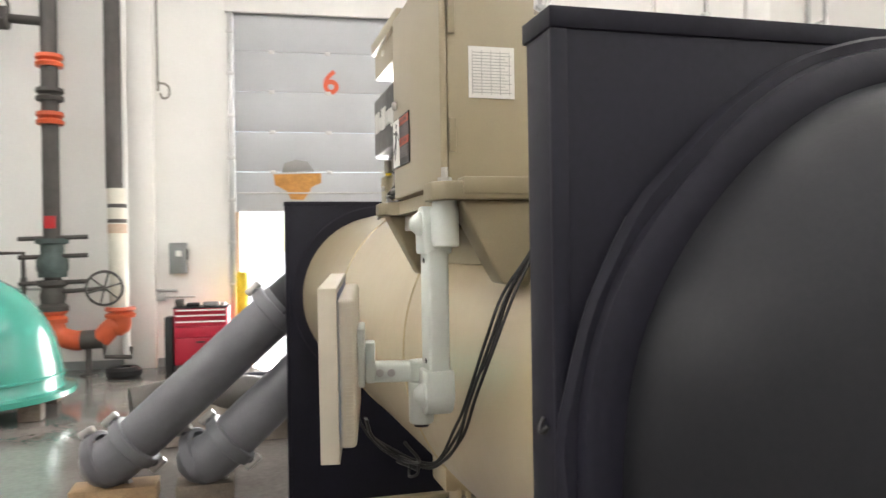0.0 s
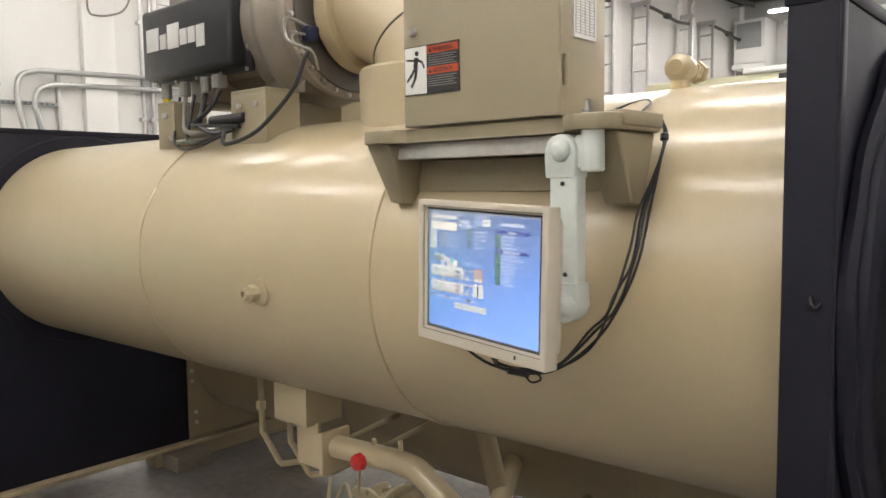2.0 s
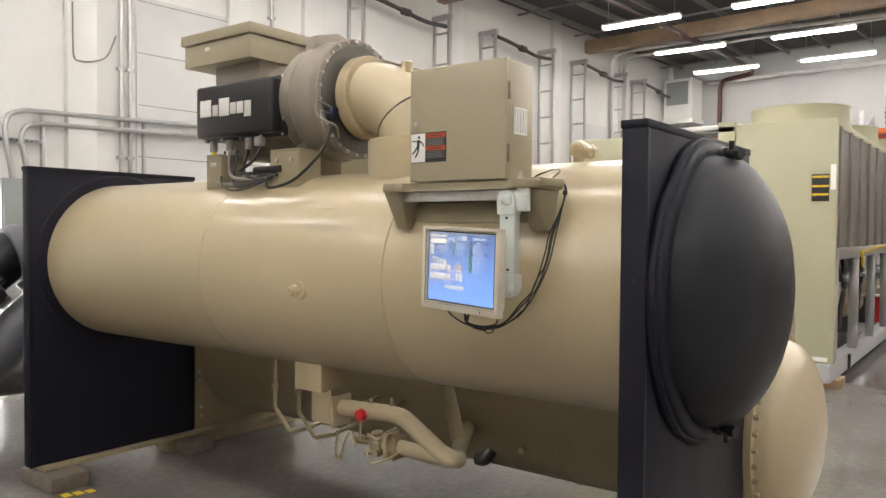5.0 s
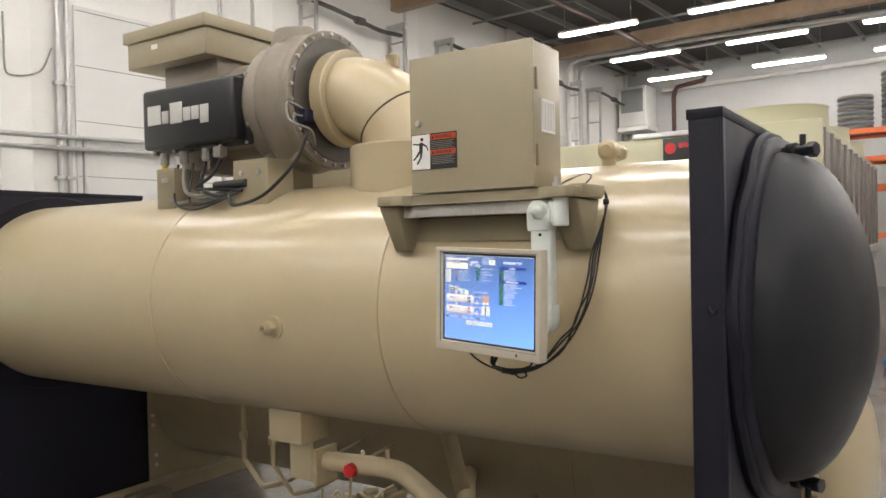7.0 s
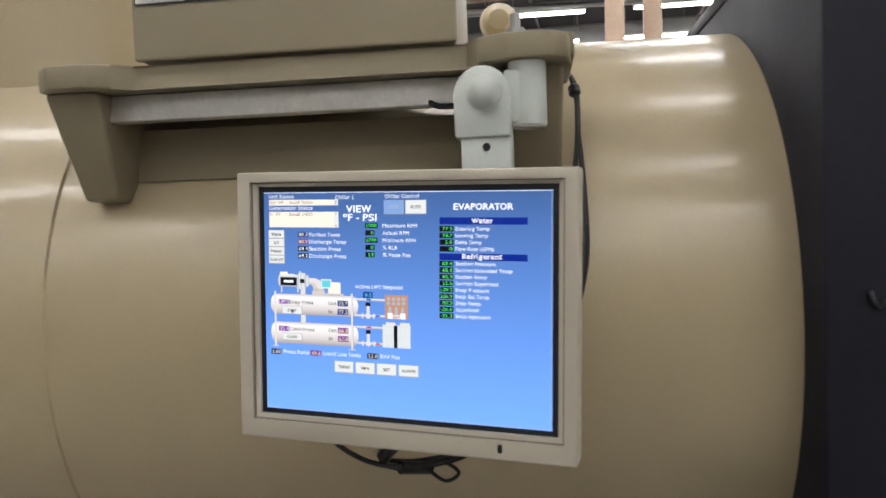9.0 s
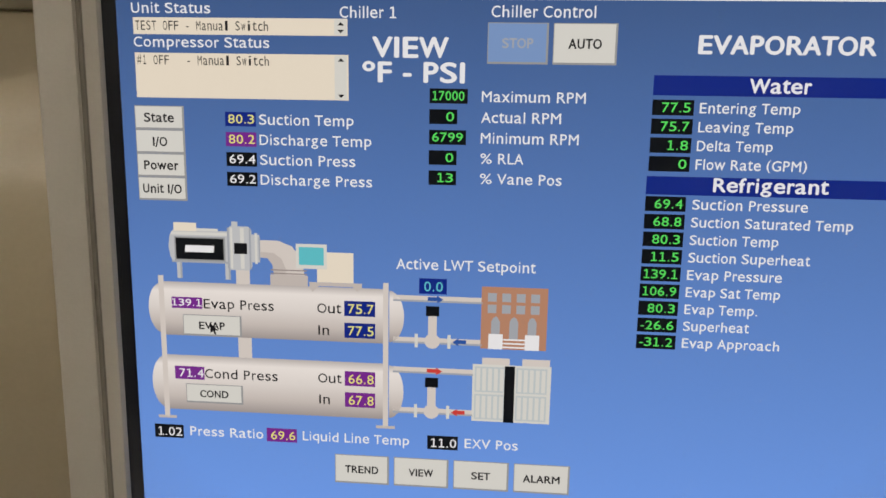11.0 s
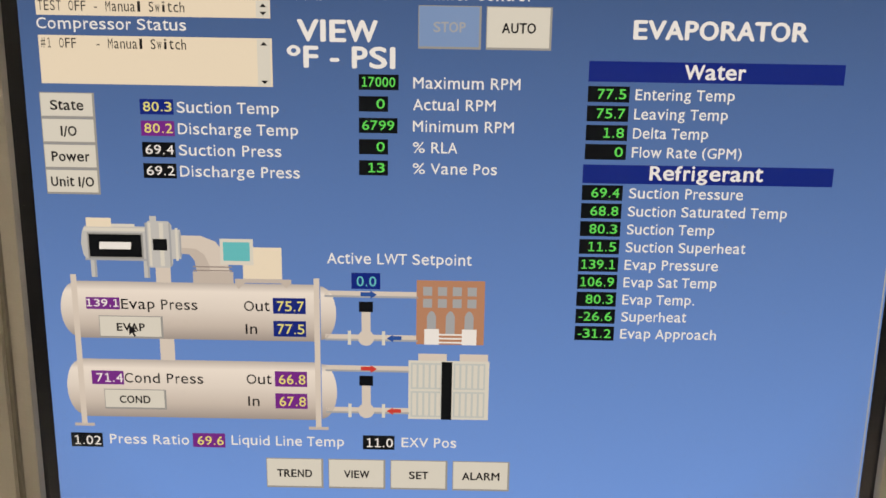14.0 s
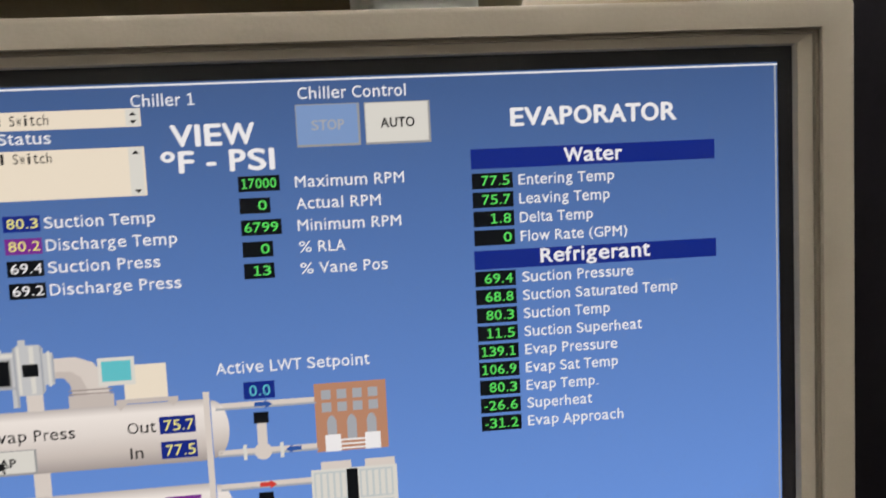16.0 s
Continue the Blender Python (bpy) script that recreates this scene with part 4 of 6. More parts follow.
lathe(bm, [(0.166, -0.005), (0.1705, -0.002), (0.1705, 0.002), (0.166, 0.005)], c, (0, -math.cos(a), -math.sin(a)), 48)
part("weld_seam", bm, M_DARKPIPE, ep)
bm = bmesh.new()
lathe(bm, [(0.175, 0.17), (0.247, 0.168), (0.252, 0.16), (0.250, 0.0), (0.262, -0.06), (0.25, -0.10)], (AX, 2.46, 1.77), (0, 0, 1), 56)
part("neck", bm, M_TAN, el)
part("port_plug", cyl(bmesh.new(), (AX, 2.56, 2.26), (AX, 2.56, 2.312), 0.028, 16, 0.004), M_TAN, el)

# wiring below the drive cover and over the volute
wires = [
    ("conduit_whip", M_GREYCABLE, 0.010, [(0.63, 3.64, 1.90), (0.62, 3.62, 1.82), (0.60, 3.55, 1.76), (0.60, 3.40, 1.76), (0.62, 3.25, 1.77)]),
    ("conduit_whip", M_GREYCABLE, 0.0085, [(0.64, 3.52, 1.93), (0.62, 3.50, 1.85), (0.58, 3.42, 1.79), (0.58, 3.30, 1.78), (0.60, 3.18, 1.79)]),
    ("drive_cable", M_CABLE, 0.009, [(0.64, 3.38, 1.93), (0.60, 3.36, 1.83), (0.56, 3.28, 1.79), (0.56, 3.18, 1.77), (0.60, 3.12, 1.80)]),
    ("drive_cable", M_CABLE, 0.008, [(0.63, 3.27, 1.93), (0.60, 3.30, 1.86), (0.57, 3.36, 1.81), (0.57, 3.22, 1.80), (0.59, 3.10, 1.79)]),
    ("sensor_cable", M_CABLE, 0.007, [(0.66, 2.80, 2.02), (0.60, 2.75, 1.98), (0.57, 2.78, 1.88), (0.52, 2.90, 1.76), (0.50, 3.05, 1.725), (0.55, 3.13, 1.77)]),
    ("drive_cable", M_CABLE, 0.006, [(0.64, 3.46, 1.93), (0.60, 3.44, 1.80), (0.55, 3.36, 1.745), (0.54, 3.24, 1.745), (0.58, 3.12, 1.78)]),
    ("drive_cable", M_CABLE, 0.005, [(0.64, 3.56, 1.93), (0.60, 3.54, 1.79), (0.55, 3.44, 1.735), (0.52, 3.28, 1.72), (0.56, 3.14, 1.765)]),
    ("sensor_lead", M_GREYCABLE, 0.0042, [(0.69, 2.83, 2.07), (0.63, 2.84, 2.07), (0.60, 2.80, 2.03), (0.62, 2.74, 2.0), (0.66, 2.76, 1.95)]),
    ("sensor_lead", M_GREYCABLE, 0.006, [(0.70, 2.83, 2.09), (0.62, 2.86, 2.12), (0.60, 2.84, 2.05), (0.62, 2.79, 2.02)]),
]
for name, m, rad, pts in wires:
    bm = bmesh.new()
    sweep(bm, spline(pts, 7), rad, 10)
    single(name, bm, m, "black drive cable looped below the cover" if m is M_CABLE else "pale wiring lead clipped beside the compressor", "cable", group="compressor wiring")
part("sensor_plug", newbox(0.67, 0.715, 2.815, 2.855, 2.05, 2.10, 0.006), M_PLUG, cp, "dark blue sensor plug")
part("cable_sleeve", cyl(bmesh.new(), (0.57, 3.24, 1.815), (0.60, 3.08, 1.82), 0.017, 12, 0.003), M_CABLE, cp)

# ---- starter cabinet and its shelf ----
sb = thing("control_cabinet", (0.43, 1.865, 1.71), "khaki powder-coated control cabinet with warning label", "cabinet")
part("body", newbox(0.352, 0.52, 1.664, 2.07, 1.712, 2.115, 0.004), M_BOX, sb)
cd = part("door", newbox(0.338, 0.351, 1.66, 2.074, 1.712, 2.118, 0.004, 3), M_BOX, sb)
part("lock", lathe(bmesh.new(), [(0, 0), (0.009, 0), (0.011, -0.004), (0.008, -0.010), (0, -0.011)], (0.338, 2.04, 1.92), (1, 0, 0), 14), M_STEEL, cd, "steel quarter-turn lock")
for z in (1.80, 2.01):
    part("hinge", newbox(0.353, 0.366, 1.655, 1.6635, z - 0.03, z + 0.03, 0.002), M_BOX_DARK, sb)
pl = part("data_sheet", newbox(0.392, 0.478, 1.6612, 1.6638, 1.868, 1.960), M_WHITE, sb, "white printed data sheet")
for k in range(5):
    part("column_rule", newbox(0.398 + 0.0175 * k, 0.3987 + 0.0175 * k, 1.6602, 1.6612, 1.874, 1.953), M_PALEPRINT, pl)
for k in range(14):
    part("print_line", newbox(0.398, 0.472 - 0.006 * (k % 3), 1.6602, 1.6612, 1.877 + k * 0.0055, 1.8782 + k * 0.0055), M_PALEPRINT, pl)
# warning label
wl = part("warning_label", newbox(0.3355, 0.338, 1.908, 2.068, 1.781, 1.888), M_LBLK, cd, "black, white and orange warning label")
X = 0.3345
part("symbol_panel", newbox(X, 0.3355, 2.001, 2.066, 1.783, 1.886), M_WHITE, wl)
for z0 in (1.868, 1.823):
    part("orange_bar", newbox(X, 0.3355, 1.910, 1.999, z0, z0 + 0.016), M_LRED, wl)
    t = new("caption", text_mesh("WARNING" if z0 > 1.85 else "ADVERTENCIA", M_LBLK, 0.0085, 0.0003, 0.056))
    t.parent = wl
    t.matrix_local = Matrix.Translation(Vector((X - 0.0006, 1.981, z0 + 0.004)) - FRAME[wl.name]) @ pose(0, 0, 0, 90, 0, -90)
    tri = bmesh.new()
    prism(tri, [(1.995, z0 + 0.003), (1.985, z0 + 0.003), (1.990, z0 + 0.013)], "x", X - 0.0006, X)
    part("warning_triangle", tri, M_LBLK, wl)
    for k in range(5):
        part("print_line", newbox(X, 0.3355, 1.915 + 0.008 * (k % 2), 1.996, z0 - 0.006 - k * 0.005, z0 - 0.0042 - k * 0.005), M_LGREY, wl)
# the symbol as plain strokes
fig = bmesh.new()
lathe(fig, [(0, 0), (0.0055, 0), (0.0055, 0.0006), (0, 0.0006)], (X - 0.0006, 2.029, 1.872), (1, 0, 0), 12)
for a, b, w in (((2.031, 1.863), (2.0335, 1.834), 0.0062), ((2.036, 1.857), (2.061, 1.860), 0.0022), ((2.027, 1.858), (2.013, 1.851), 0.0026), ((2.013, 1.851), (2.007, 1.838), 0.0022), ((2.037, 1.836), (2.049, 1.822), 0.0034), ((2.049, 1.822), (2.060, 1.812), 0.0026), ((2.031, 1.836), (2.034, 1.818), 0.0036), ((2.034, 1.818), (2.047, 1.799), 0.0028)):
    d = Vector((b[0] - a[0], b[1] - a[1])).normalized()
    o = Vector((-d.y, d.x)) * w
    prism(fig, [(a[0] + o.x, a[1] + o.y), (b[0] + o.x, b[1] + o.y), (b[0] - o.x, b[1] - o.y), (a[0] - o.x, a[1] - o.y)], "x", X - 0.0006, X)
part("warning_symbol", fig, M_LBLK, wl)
sh = thing("cabinet_shelf", (0.45, 1.865, 1.54), "khaki bracket shelf welded over the shell", "shelf")
outline = [(0.49, 1.525), (0.36, 1.525), (0.31, 1.53), (0.292, 1.55), (0.290, 1.60), (0.31, 1.635), (0.345, 1.65), (0.350, 2.08), (0.325, 2.10), (0.310, 2.13), (0.312, 2.18), (0.335, 2.205), (0.62, 2.21)]
part("shelf_plate", prism(bmesh.new(), outline, "z", 1.678, 1.708, 0.004), M_BOX_DARK, sh)
part("cap_strip", newbox(0.338, 0.496, 1.522, 1.562, 1.686, 1.7145, 0.003), M_BOX_DARK, sh)
for y0, y1, k in ((2.125, 2.2, 1), (1.535, 1.615, -1)):
    bm, xe = bmesh.new(), (0.62 if k > 0 else 0.488)
    lo0, lo1 = (y0 + 0.02, y1 - 0.005) if k > 0 else (y0 + 0.005, y1 - 0.012)
    v = [bm.verts.new(p) for p in ((0.335, y0, 1.678), (0.335, y1, 1.678), (xe, y1, 1.678), (xe, y0, 1.678), (0.408, lo0, 1.54), (0.408, lo1, 1.54), (0.455, lo1, 1.535), (0.455, lo0, 1.535))]
    for q in ((0, 1, 2, 3), (4, 5, 6, 7), (0, 1, 5, 4), (1, 2, 6, 5), (2, 3, 7, 6), (3, 0, 4, 7)):
        bm.faces.new([v[i] for i in q])
    bmesh.ops.bevel(bm, geom=list(bm.edges), offset=0.006, segments=3, profile=0.5, affect="EDGES")
    part("gusset", bm, M_BOX_DARK, sh)
part("stiffener", newbox(0.452, 0.466, 1.60, 2.14, 1.566, 1.640, 0.003), M_BOX_DARK, sh)
part("pale_bar", newbox(0.372, 0.402, 1.612, 2.135, 1.642, 1.6765, 0.003), M_PALEBAR, sh, "pale metallic bar under the shelf")
part("stud", cyl(bmesh.new(), (0.325, 1.59, 1.708), (0.325, 1.59, 1.735), 0.006, 8), M_STEEL, sh)
part("nut", cyl(bmesh.new(), (0.325, 1.59, 1.708), (0.325, 1.59, 1.718), 0.012, 6), M_STEEL, sh)
part("stud", cyl(bmesh.new(), (0.50, 1.585, 1.708), (0.50, 1.585, 1.722), 0.01, 6), M_STEEL, sh)
# ---- monitor arm ----
def arm_head(x0, x1, y, z, r, z_end):
    """A joint cheek: straight sides from z_end, rounded over the pin."""
    n = 14
    k = 1 if z > z_end else -1
    pts = [(y - r, z_end)] + [(y - r * math.cos(math.pi * i / n), z + k * r * math.sin(math.pi * i / n)) for i in range(n + 1)] + [(y + r, z_end)]
    return prism(bmesh.new(), pts, "x", x0, x1, 0.004)


ar = thing("swing_bracket", (0.33, 1.585, 1.27), "pale grey jointed steel monitor arm", "mounting arm")
part("swivel_post", cyl(bmesh.new(), (0.322, 1.573, 1.602), (0.322, 1.573, 1.680), 0.022, 28, 0.003), M_ARM, ar)
part("post_block", newbox(0.302, 0.338, 1.570, 1.600, 1.608, 1.668, 0.004), M_ARM, ar)
bm = newbox(0.296, 0.332, 1.591, 1.651, 1.385, 1.600, 0.006, 3)
beam = part("arm_beam", bm, M_ARM, ar)
kn = part("upper_knuckle", arm_head(0.290, 0.338, 1.6245, 1.640, 0.0325, 1.591), M_ARM, ar)
cap = [(0.021, 0), (0.0205, 0.004), (0.019, 0.005), (0.0185, 0.007), (0.010, 0.0165), (0.006, 0.018), (0, 0.018)]
part("bolt_cap", lathe(bmesh.new(), cap, (0.290, 1.6215, 1.642), (-1, 0, 0), 28), M_ARM, kn)
kn = part("lower_knuckle", arm_head(0.290, 0.338, 1.618, 1.349, 0.031, 1.395), M_ARM, ar)
part("bolt_cap", lathe(bmesh.new(), cap, (0.290, 1.610, 1.353), (-1, 0, 0), 28), M_ARM, kn)
part("joint_block", newbox(0.300, 0.334, 1.630, 1.680, 1.325, 1.372, 0.006, 3), M_ARM, ar)
part("lower_post", cyl(bmesh.new(), (0.300, 1.676, 1.292), (0.300, 1.676, 1.366), 0.022, 24, 0.003), M_ARM, ar)
part("post_plug", cyl(bmesh.new(), (0.300, 1.676, 1.286), (0.300, 1.676, 1.293), 0.013, 16), M_BLACKP, ar)
link = Matrix.Translation((0.300, 1.676, 1.384)) @ Matrix.Rotation(math.atan2(0.022, -0.095), 4, "Z")
part("tilt_link", box(bmesh.new(), -0.022, 0.092, -0.016, 0.016, -0.018, 0.018, 0.008, 3, link), M_ARM, ar)
part("post_collar", cyl(bmesh.new(), (0.300, 1.676, 1.366), (0.300, 1.676, 1.403), 0.0235, 24, 0.003), M_ARM, ar)
for a in (0.052, 0.072):
    p = link @ Vector((a, 0.016, 0.0))
    part("link_screw", cyl(bmesh.new(), p, p + Vector((0, -0.004, 0)), 0.007, 12), M_STEEL, ar)
for y, z in ((1.621, 1.580), (1.615, 1.410)):
    part("grommet", cyl(bmesh.new(), (0.2945, y, z), (0.2975, y, z), 0.0045, 14), M_BLACKP, beam)
part("rating_label", newbox(0.306, 0.319, 1.5948, 1.5957, 1.545, 1.575), M_LGREY, beam)
ar.location.y += 0.005

# ---- monitor ----
W = Vector((-0.174228, -0.984135, -0.033512)).normalized()
Hh = Vector((-0.009931, -0.032275, 0.99943))
Hh = (Hh - W * Hh.dot(W)).normalized()
Nn = W.cross(Hh)
SCREEN = Matrix.Translation((0.14389, 1.70382, 1.41723)) @ Matrix((W, Hh, Nn)).transposed().to_4x4()
mon = thing("monitor", (0, 0, 0), "beige flat-panel monitor showing a blue control screen", "monitor", SCREEN)
SW, SH = 0.148, 0.111
bx, by0, by1 = 0.1720, -0.1410, 0.1308


def ring_frame(bm, outer, inner, z0, z1):
    """A flat frame between two rectangles (x0, x1, y0, y1)."""
    ids = []
    for z in (z0, z1):
        for r in (outer, inner):
            ids.append([bm.verts.new(p) for p in ((r[0], r[2], z), (r[1], r[2], z), (r[1], r[3], z), (r[0], r[3], z))])
    o0, i0, o1, i1 = ids
    for k in range(4):
        j = (k + 1) % 4
        bm.faces.new((o0[k], o0[j], i0[j], i0[k]))
        bm.faces.new((o1[k], o1[j], i1[j], i1[k]))
        bm.faces.new((o0[k], o0[j], o1[j], o1[k]))
        bm.faces.new((i0[k], i0[j], i1[j], i1[k]))
    return bm


bm = ring_frame(bmesh.new(), (-bx - 0.003, bx, by0, by1), (-SW - 0.012, SW + 0.012, -SH - 0.011, SH + 0.010), -0.022, 0.0075)
bmesh.ops.recalc_face_normals(bm, faces=bm.faces)
bmesh.ops.bevel(bm, geom=[e for e in bm.edges if e.calc_face_angle(0) > 0.3 and max(abs(v.co.x) for v in e.verts) > SW + 0.02], offset=0.0022, segments=3, profile=0.5, affect="EDGES")
bez = part("bezel", bm, M_BEZEL, mon)
bm = bmesh.new()
ids = [[bm.verts.new(p) for p in ((-a, -b, z), (a, -b, z), (a, c, z), (-a, c, z))] for a, b, c, z in ((SW + 0.0122, SH + 0.0112, SH + 0.0102, 0.0045), (SW + 0.0062, SH + 0.0058, SH + 0.0058, 0.0022), (SW + 0.0055, SH + 0.0052, SH + 0.0052, -0.001))]
for a, b in zip(ids, ids[1:]):
    for k in range(4):
        bm.faces.new((a[k], a[(k + 1) % 4], b[(k + 1) % 4], b[k]))
part("inner_lip", bm, M_BEZEL, bez)
bm = ring_frame(bmesh.new(), (-SW - 0.0118, SW + 0.0118, -SH - 0.0108, SH + 0.0098), (-SW - 0.0105, SW + 0.0105, -SH - 0.0095, SH + 0.0085), 0.003, 0.0056)
part("groove", bm, M_BEZEL_DK, bez)
bm = ring_frame(bmesh.new(), (-SW - 0.0065, SW + 0.0065, -SH - 0.0062, SH + 0.0062), (-SW + 0.0002, SW - 0.0002, -SH + 0.0002, SH - 0.0002), -0.006, -0.0004)
part("screen_gasket", bm, M_CABLE, bez, "black gasket round the display")
bm = newbox(-0.157, 0.157, -0.122, 0.112, -0.048, -0.020, 0.008, 3)
back = part("back_housing", bm, M_BEZEL, mon)
ribs = mesh_of("vent_rib", newbox(-0.0008, 0.0008, -0.0013, 0.0013, -0.006, 0.006), M_BEZEL)
for sx in (-0.158, 0.158):
    for k in range(34):
        o = new("vent_rib", ribs)
        o.parent = back
        o.location = (sx, -0.107 + k * 0.0062, -0.038)
part("mount_plate", newbox(-0.05, 0.05, -0.05, 0.05, -0.060, -0.0485, 0.003), M_ARM, mon)
part("tilt_plate", newbox(-0.016, 0.016, -0.050, 0.022, -0.078, -0.0605, 0.004), M_ARM, mon)
part("power_lamp", newbox(0.0985, 0.1025, -0.1335, -0.1255, 0.0072, 0.0085, 0.0012), M_BLACKP, bez, "small black power button")
scr = part("screen", newbox(-SW, SW, -SH, SH, -0.004, 0.0, 0.0), S_BLUE, mon, "glowing blue control display")

M_PANE = bpy.data.materials.new("added_gloss_pane")        # added clear pane: its gloss washes the display out at slanting angles
M_PANE.use_nodes = True
pn, pk = M_PANE.node_tree.nodes, M_PANE.node_tree.links
pn.remove(pn["Principled BSDF"])
gloss, clear, blend, facing, rise = (pn.new("ShaderNode" + k) for k in ("BsdfGlossy", "BsdfTransparent", "MixShader", "LayerWeight", "MapRange"))
gloss.inputs["Roughness"].default_value = 0.19
gloss.inputs["Color"].default_value = (0.93, 0.93, 0.95, 1)
facing.inputs["Blend"].default_value = 0.5
for key, val in (("From Min", 0.17), ("From Max", 0.66), ("To Min", 0.0), ("To Max", 0.86)):
    rise.inputs[key].default_value = val
pk.new(facing.outputs["Facing"], rise.inputs["Value"])
pk.new(rise.outputs["Result"], blend.inputs["Fac"])
pk.new(clear.outputs[0], blend.inputs[1])
pk.new(gloss.outputs[0], blend.inputs[2])
pk.new(blend.outputs[0], pn["Material Output"].inputs["Surface"])
pane = part("washout_pane", newbox(-SW - 0.003, SW + 0.003, -SH - 0.003, SH + 0.003, 0.0014, 0.0020), M_PANE, mon, "added clear pane that pales the display at a slant")
pane.visible_shadow = False


def place(u, v):
    return (u - 512) / 1024 * 2 * SW, (384 - v) / 768 * 2 * SH


def rect(u0, v0, u1, v1, m, layer=1, name="display_block"):
    (x0, y1), (x1, y0) = place(u0, v0), place(u1, v1)
    z = 0.0001 * layer
    bm = bmesh.new()
    bm.faces.new([bm.verts.new(p) for p in ((x0, y0, z), (x1, y0, z), (x1, y1, z), (x0, y1, z))])
    return flat(bm, m, name)


def flat(bm, m, name="display_block"):
    me = bpy.data.meshes.new(name)
    bm.to_mesh(me)
    bm.free()
    me.materials.append(m)
    ob = new(name, me)
    ob.parent = scr
    return ob


def poly(pts, m, layer=1, name="display_block"):
    bm = bmesh.new()
    bm.faces.new([bm.verts.new((*place(u, v), 0.0001 * layer)) for u, v in pts])
    return flat(bm, m, name)


def disc(u, v, r, m, layer=1, stretch=1.0):
    return poly([(u + r * stretch * math.cos(a), v + r * math.sin(a)) for a in (2 * math.pi * k / 24 for k in range(24))], m, layer)


# advance widths of a plain screen sans, in 1/2048 of its size, and the margins left and right of each letter's ink
ADVANCE = {"a": 1255, "b": 1300, "c": 1126, "d": 1300, "e": 1260, "f": 721, "g": 1300, "h": 1298, "i": 569, "k": 1186, "l": 569, "m": 1995, "n": 1298, "o": 1253, "p": 1300, "r": 842, "s": 1067, "t": 803, "u": 1298, "v": 1212, "w": 1675, "x": 1212, "y": 1212, " ": 651, "A": 1401, "C": 1430, "D": 1577, "E": 1294, "F": 1178, "G": 1587, "I": 604, "L": 1141, "M": 1767, "N": 1532, "O": 1612, "P": 1235, "R": 1423, "S": 1300, "T": 1251, "U": 1499, "V": 1401, "W": 2025, "X": 1403, "%": 1946, "(": 799, ")": 799, "-": 739, ".": 651, "#": 1716, "/": 690, "°": 1024}
GLYPHS = {}


def margins(ch):
    lead = 190 if ch in "bhiklmnprBDEFHIKLMNPRU#" else 30 if ch in "AVWTXYvwxy/ft" else 115
    tail = 180 if ch in "dhimnlquHIMNUg" else 30 if ch in "AVWTXYKRvwxykrft/L" else 115
    if ch == ".":
        lead = tail = 215
    return lead, tail


def height_of(ch):
    """Bottom and top of a letter's ink, as shares of the capital height."""
    if ch in "acemnorsuvwxz":
        return -0.01, 0.76
    if ch in "gpqy":
        return -0.285, 0.76
    if ch in "bdfhklit":
        return 0.0, 0.96 if ch == "t" else 1.04
    return {"-": (0.31, 0.43), ".": (0.0, 0.17), "(": (-0.18, 1.04), ")": (-0.18, 1.04), "/": (-0.12, 1.0), "°": (0.55, 1.02)}.get(ch, (0.0, 1.0))


def glyph(ch):
    """Points and faces of one letter, its ink stretched to a unit square."""
    if ch not in GLYPHS:
        if ch == "1":
            GLYPHS[ch] = ([Vector(p) for p in ((0.0, 0.0), (1.0, 0.0), (1.0, 0.115), (0.61, 0.115), (0.61, 1.0), (0.38, 1.0), (0.02, 0.92), (0.02, 0.80), (0.38, 0.87), (0.38, 0.115), (0.0, 0.115))], [(0, 1, 2, 3, 9, 10), (3, 4, 5, 8, 9), (5, 6, 7, 8)])
        else:
            me = text_mesh(ch, S_WHITE, 1.0)
            xs, ys = [v.co.x for v in me.vertices], [v.co.y for v in me.vertices]
            GLYPHS[ch] = ([Vector(((v.co.x - min(xs)) / (max(xs) - min(xs)), (v.co.y - min(ys)) / (max(ys) - min(ys)))) for v in me.vertices], [tuple(p.vertices) for p in me.polygons])
            bpy.data.meshes.remove(me)
    return GLYPHS[ch]


def word(body, u0, base, cap, m, u1=None, bold=0.0, layer=4, mono=False):
    """Screen writing from u0 to u1 on a baseline, cap high, in screen units, letter by letter."""
    k = 2 * SW / 1024
    points, faces, pen = [], [], 0.0
    for ch in body:
        step = 1233 if mono else ADVANCE.get(ch, 1303)
        if ch != " ":
            lead, tail = (150, 150) if mono else (225, 170) if ch == "1" else margins(ch)
            if mono and ch in "-.il1":
                lead = tail = 330
            lo, hi = height_of(ch)
            base_points, base_faces = glyph(ch)
            n = len(points)
            points += [((pen + lead + q.x * (step - lead - tail)) / 1493, lo + q.y * (hi - lo)) for q in base_points]
            faces += [tuple(i + n for i in f) for f in base_faces]
        pen += step
    x0, x1 = min(p[0] for p in points), max(p[0] for p in points)
    sx = (u1 - u0) / (x1 - x0) if u1 else cap
    shifts = ((-bold, 0), (bold, 0), (0, bold * 0.7), (0, -bold * 0.7)) if bold else ((0, 0),)
    verts = [(((p[0] - x0) * sx + dx) * k, (p[1] * cap + dy) * k, 0.00002 * i) for i, (dx, dy) in enumerate(shifts) for p in points]
    me = bpy.data.meshes.new("screen_text")
    me.from_pydata(verts, [], [tuple(i + len(points) * j for i in f) for j in range(len(shifts)) for f in faces])
    me.materials.append(m)
    ob = new("screen_text", me)
    ob.parent = scr
    x, y = place(u0, base)
    ob.location = (x, y, 0.0001 * layer)
    return ob


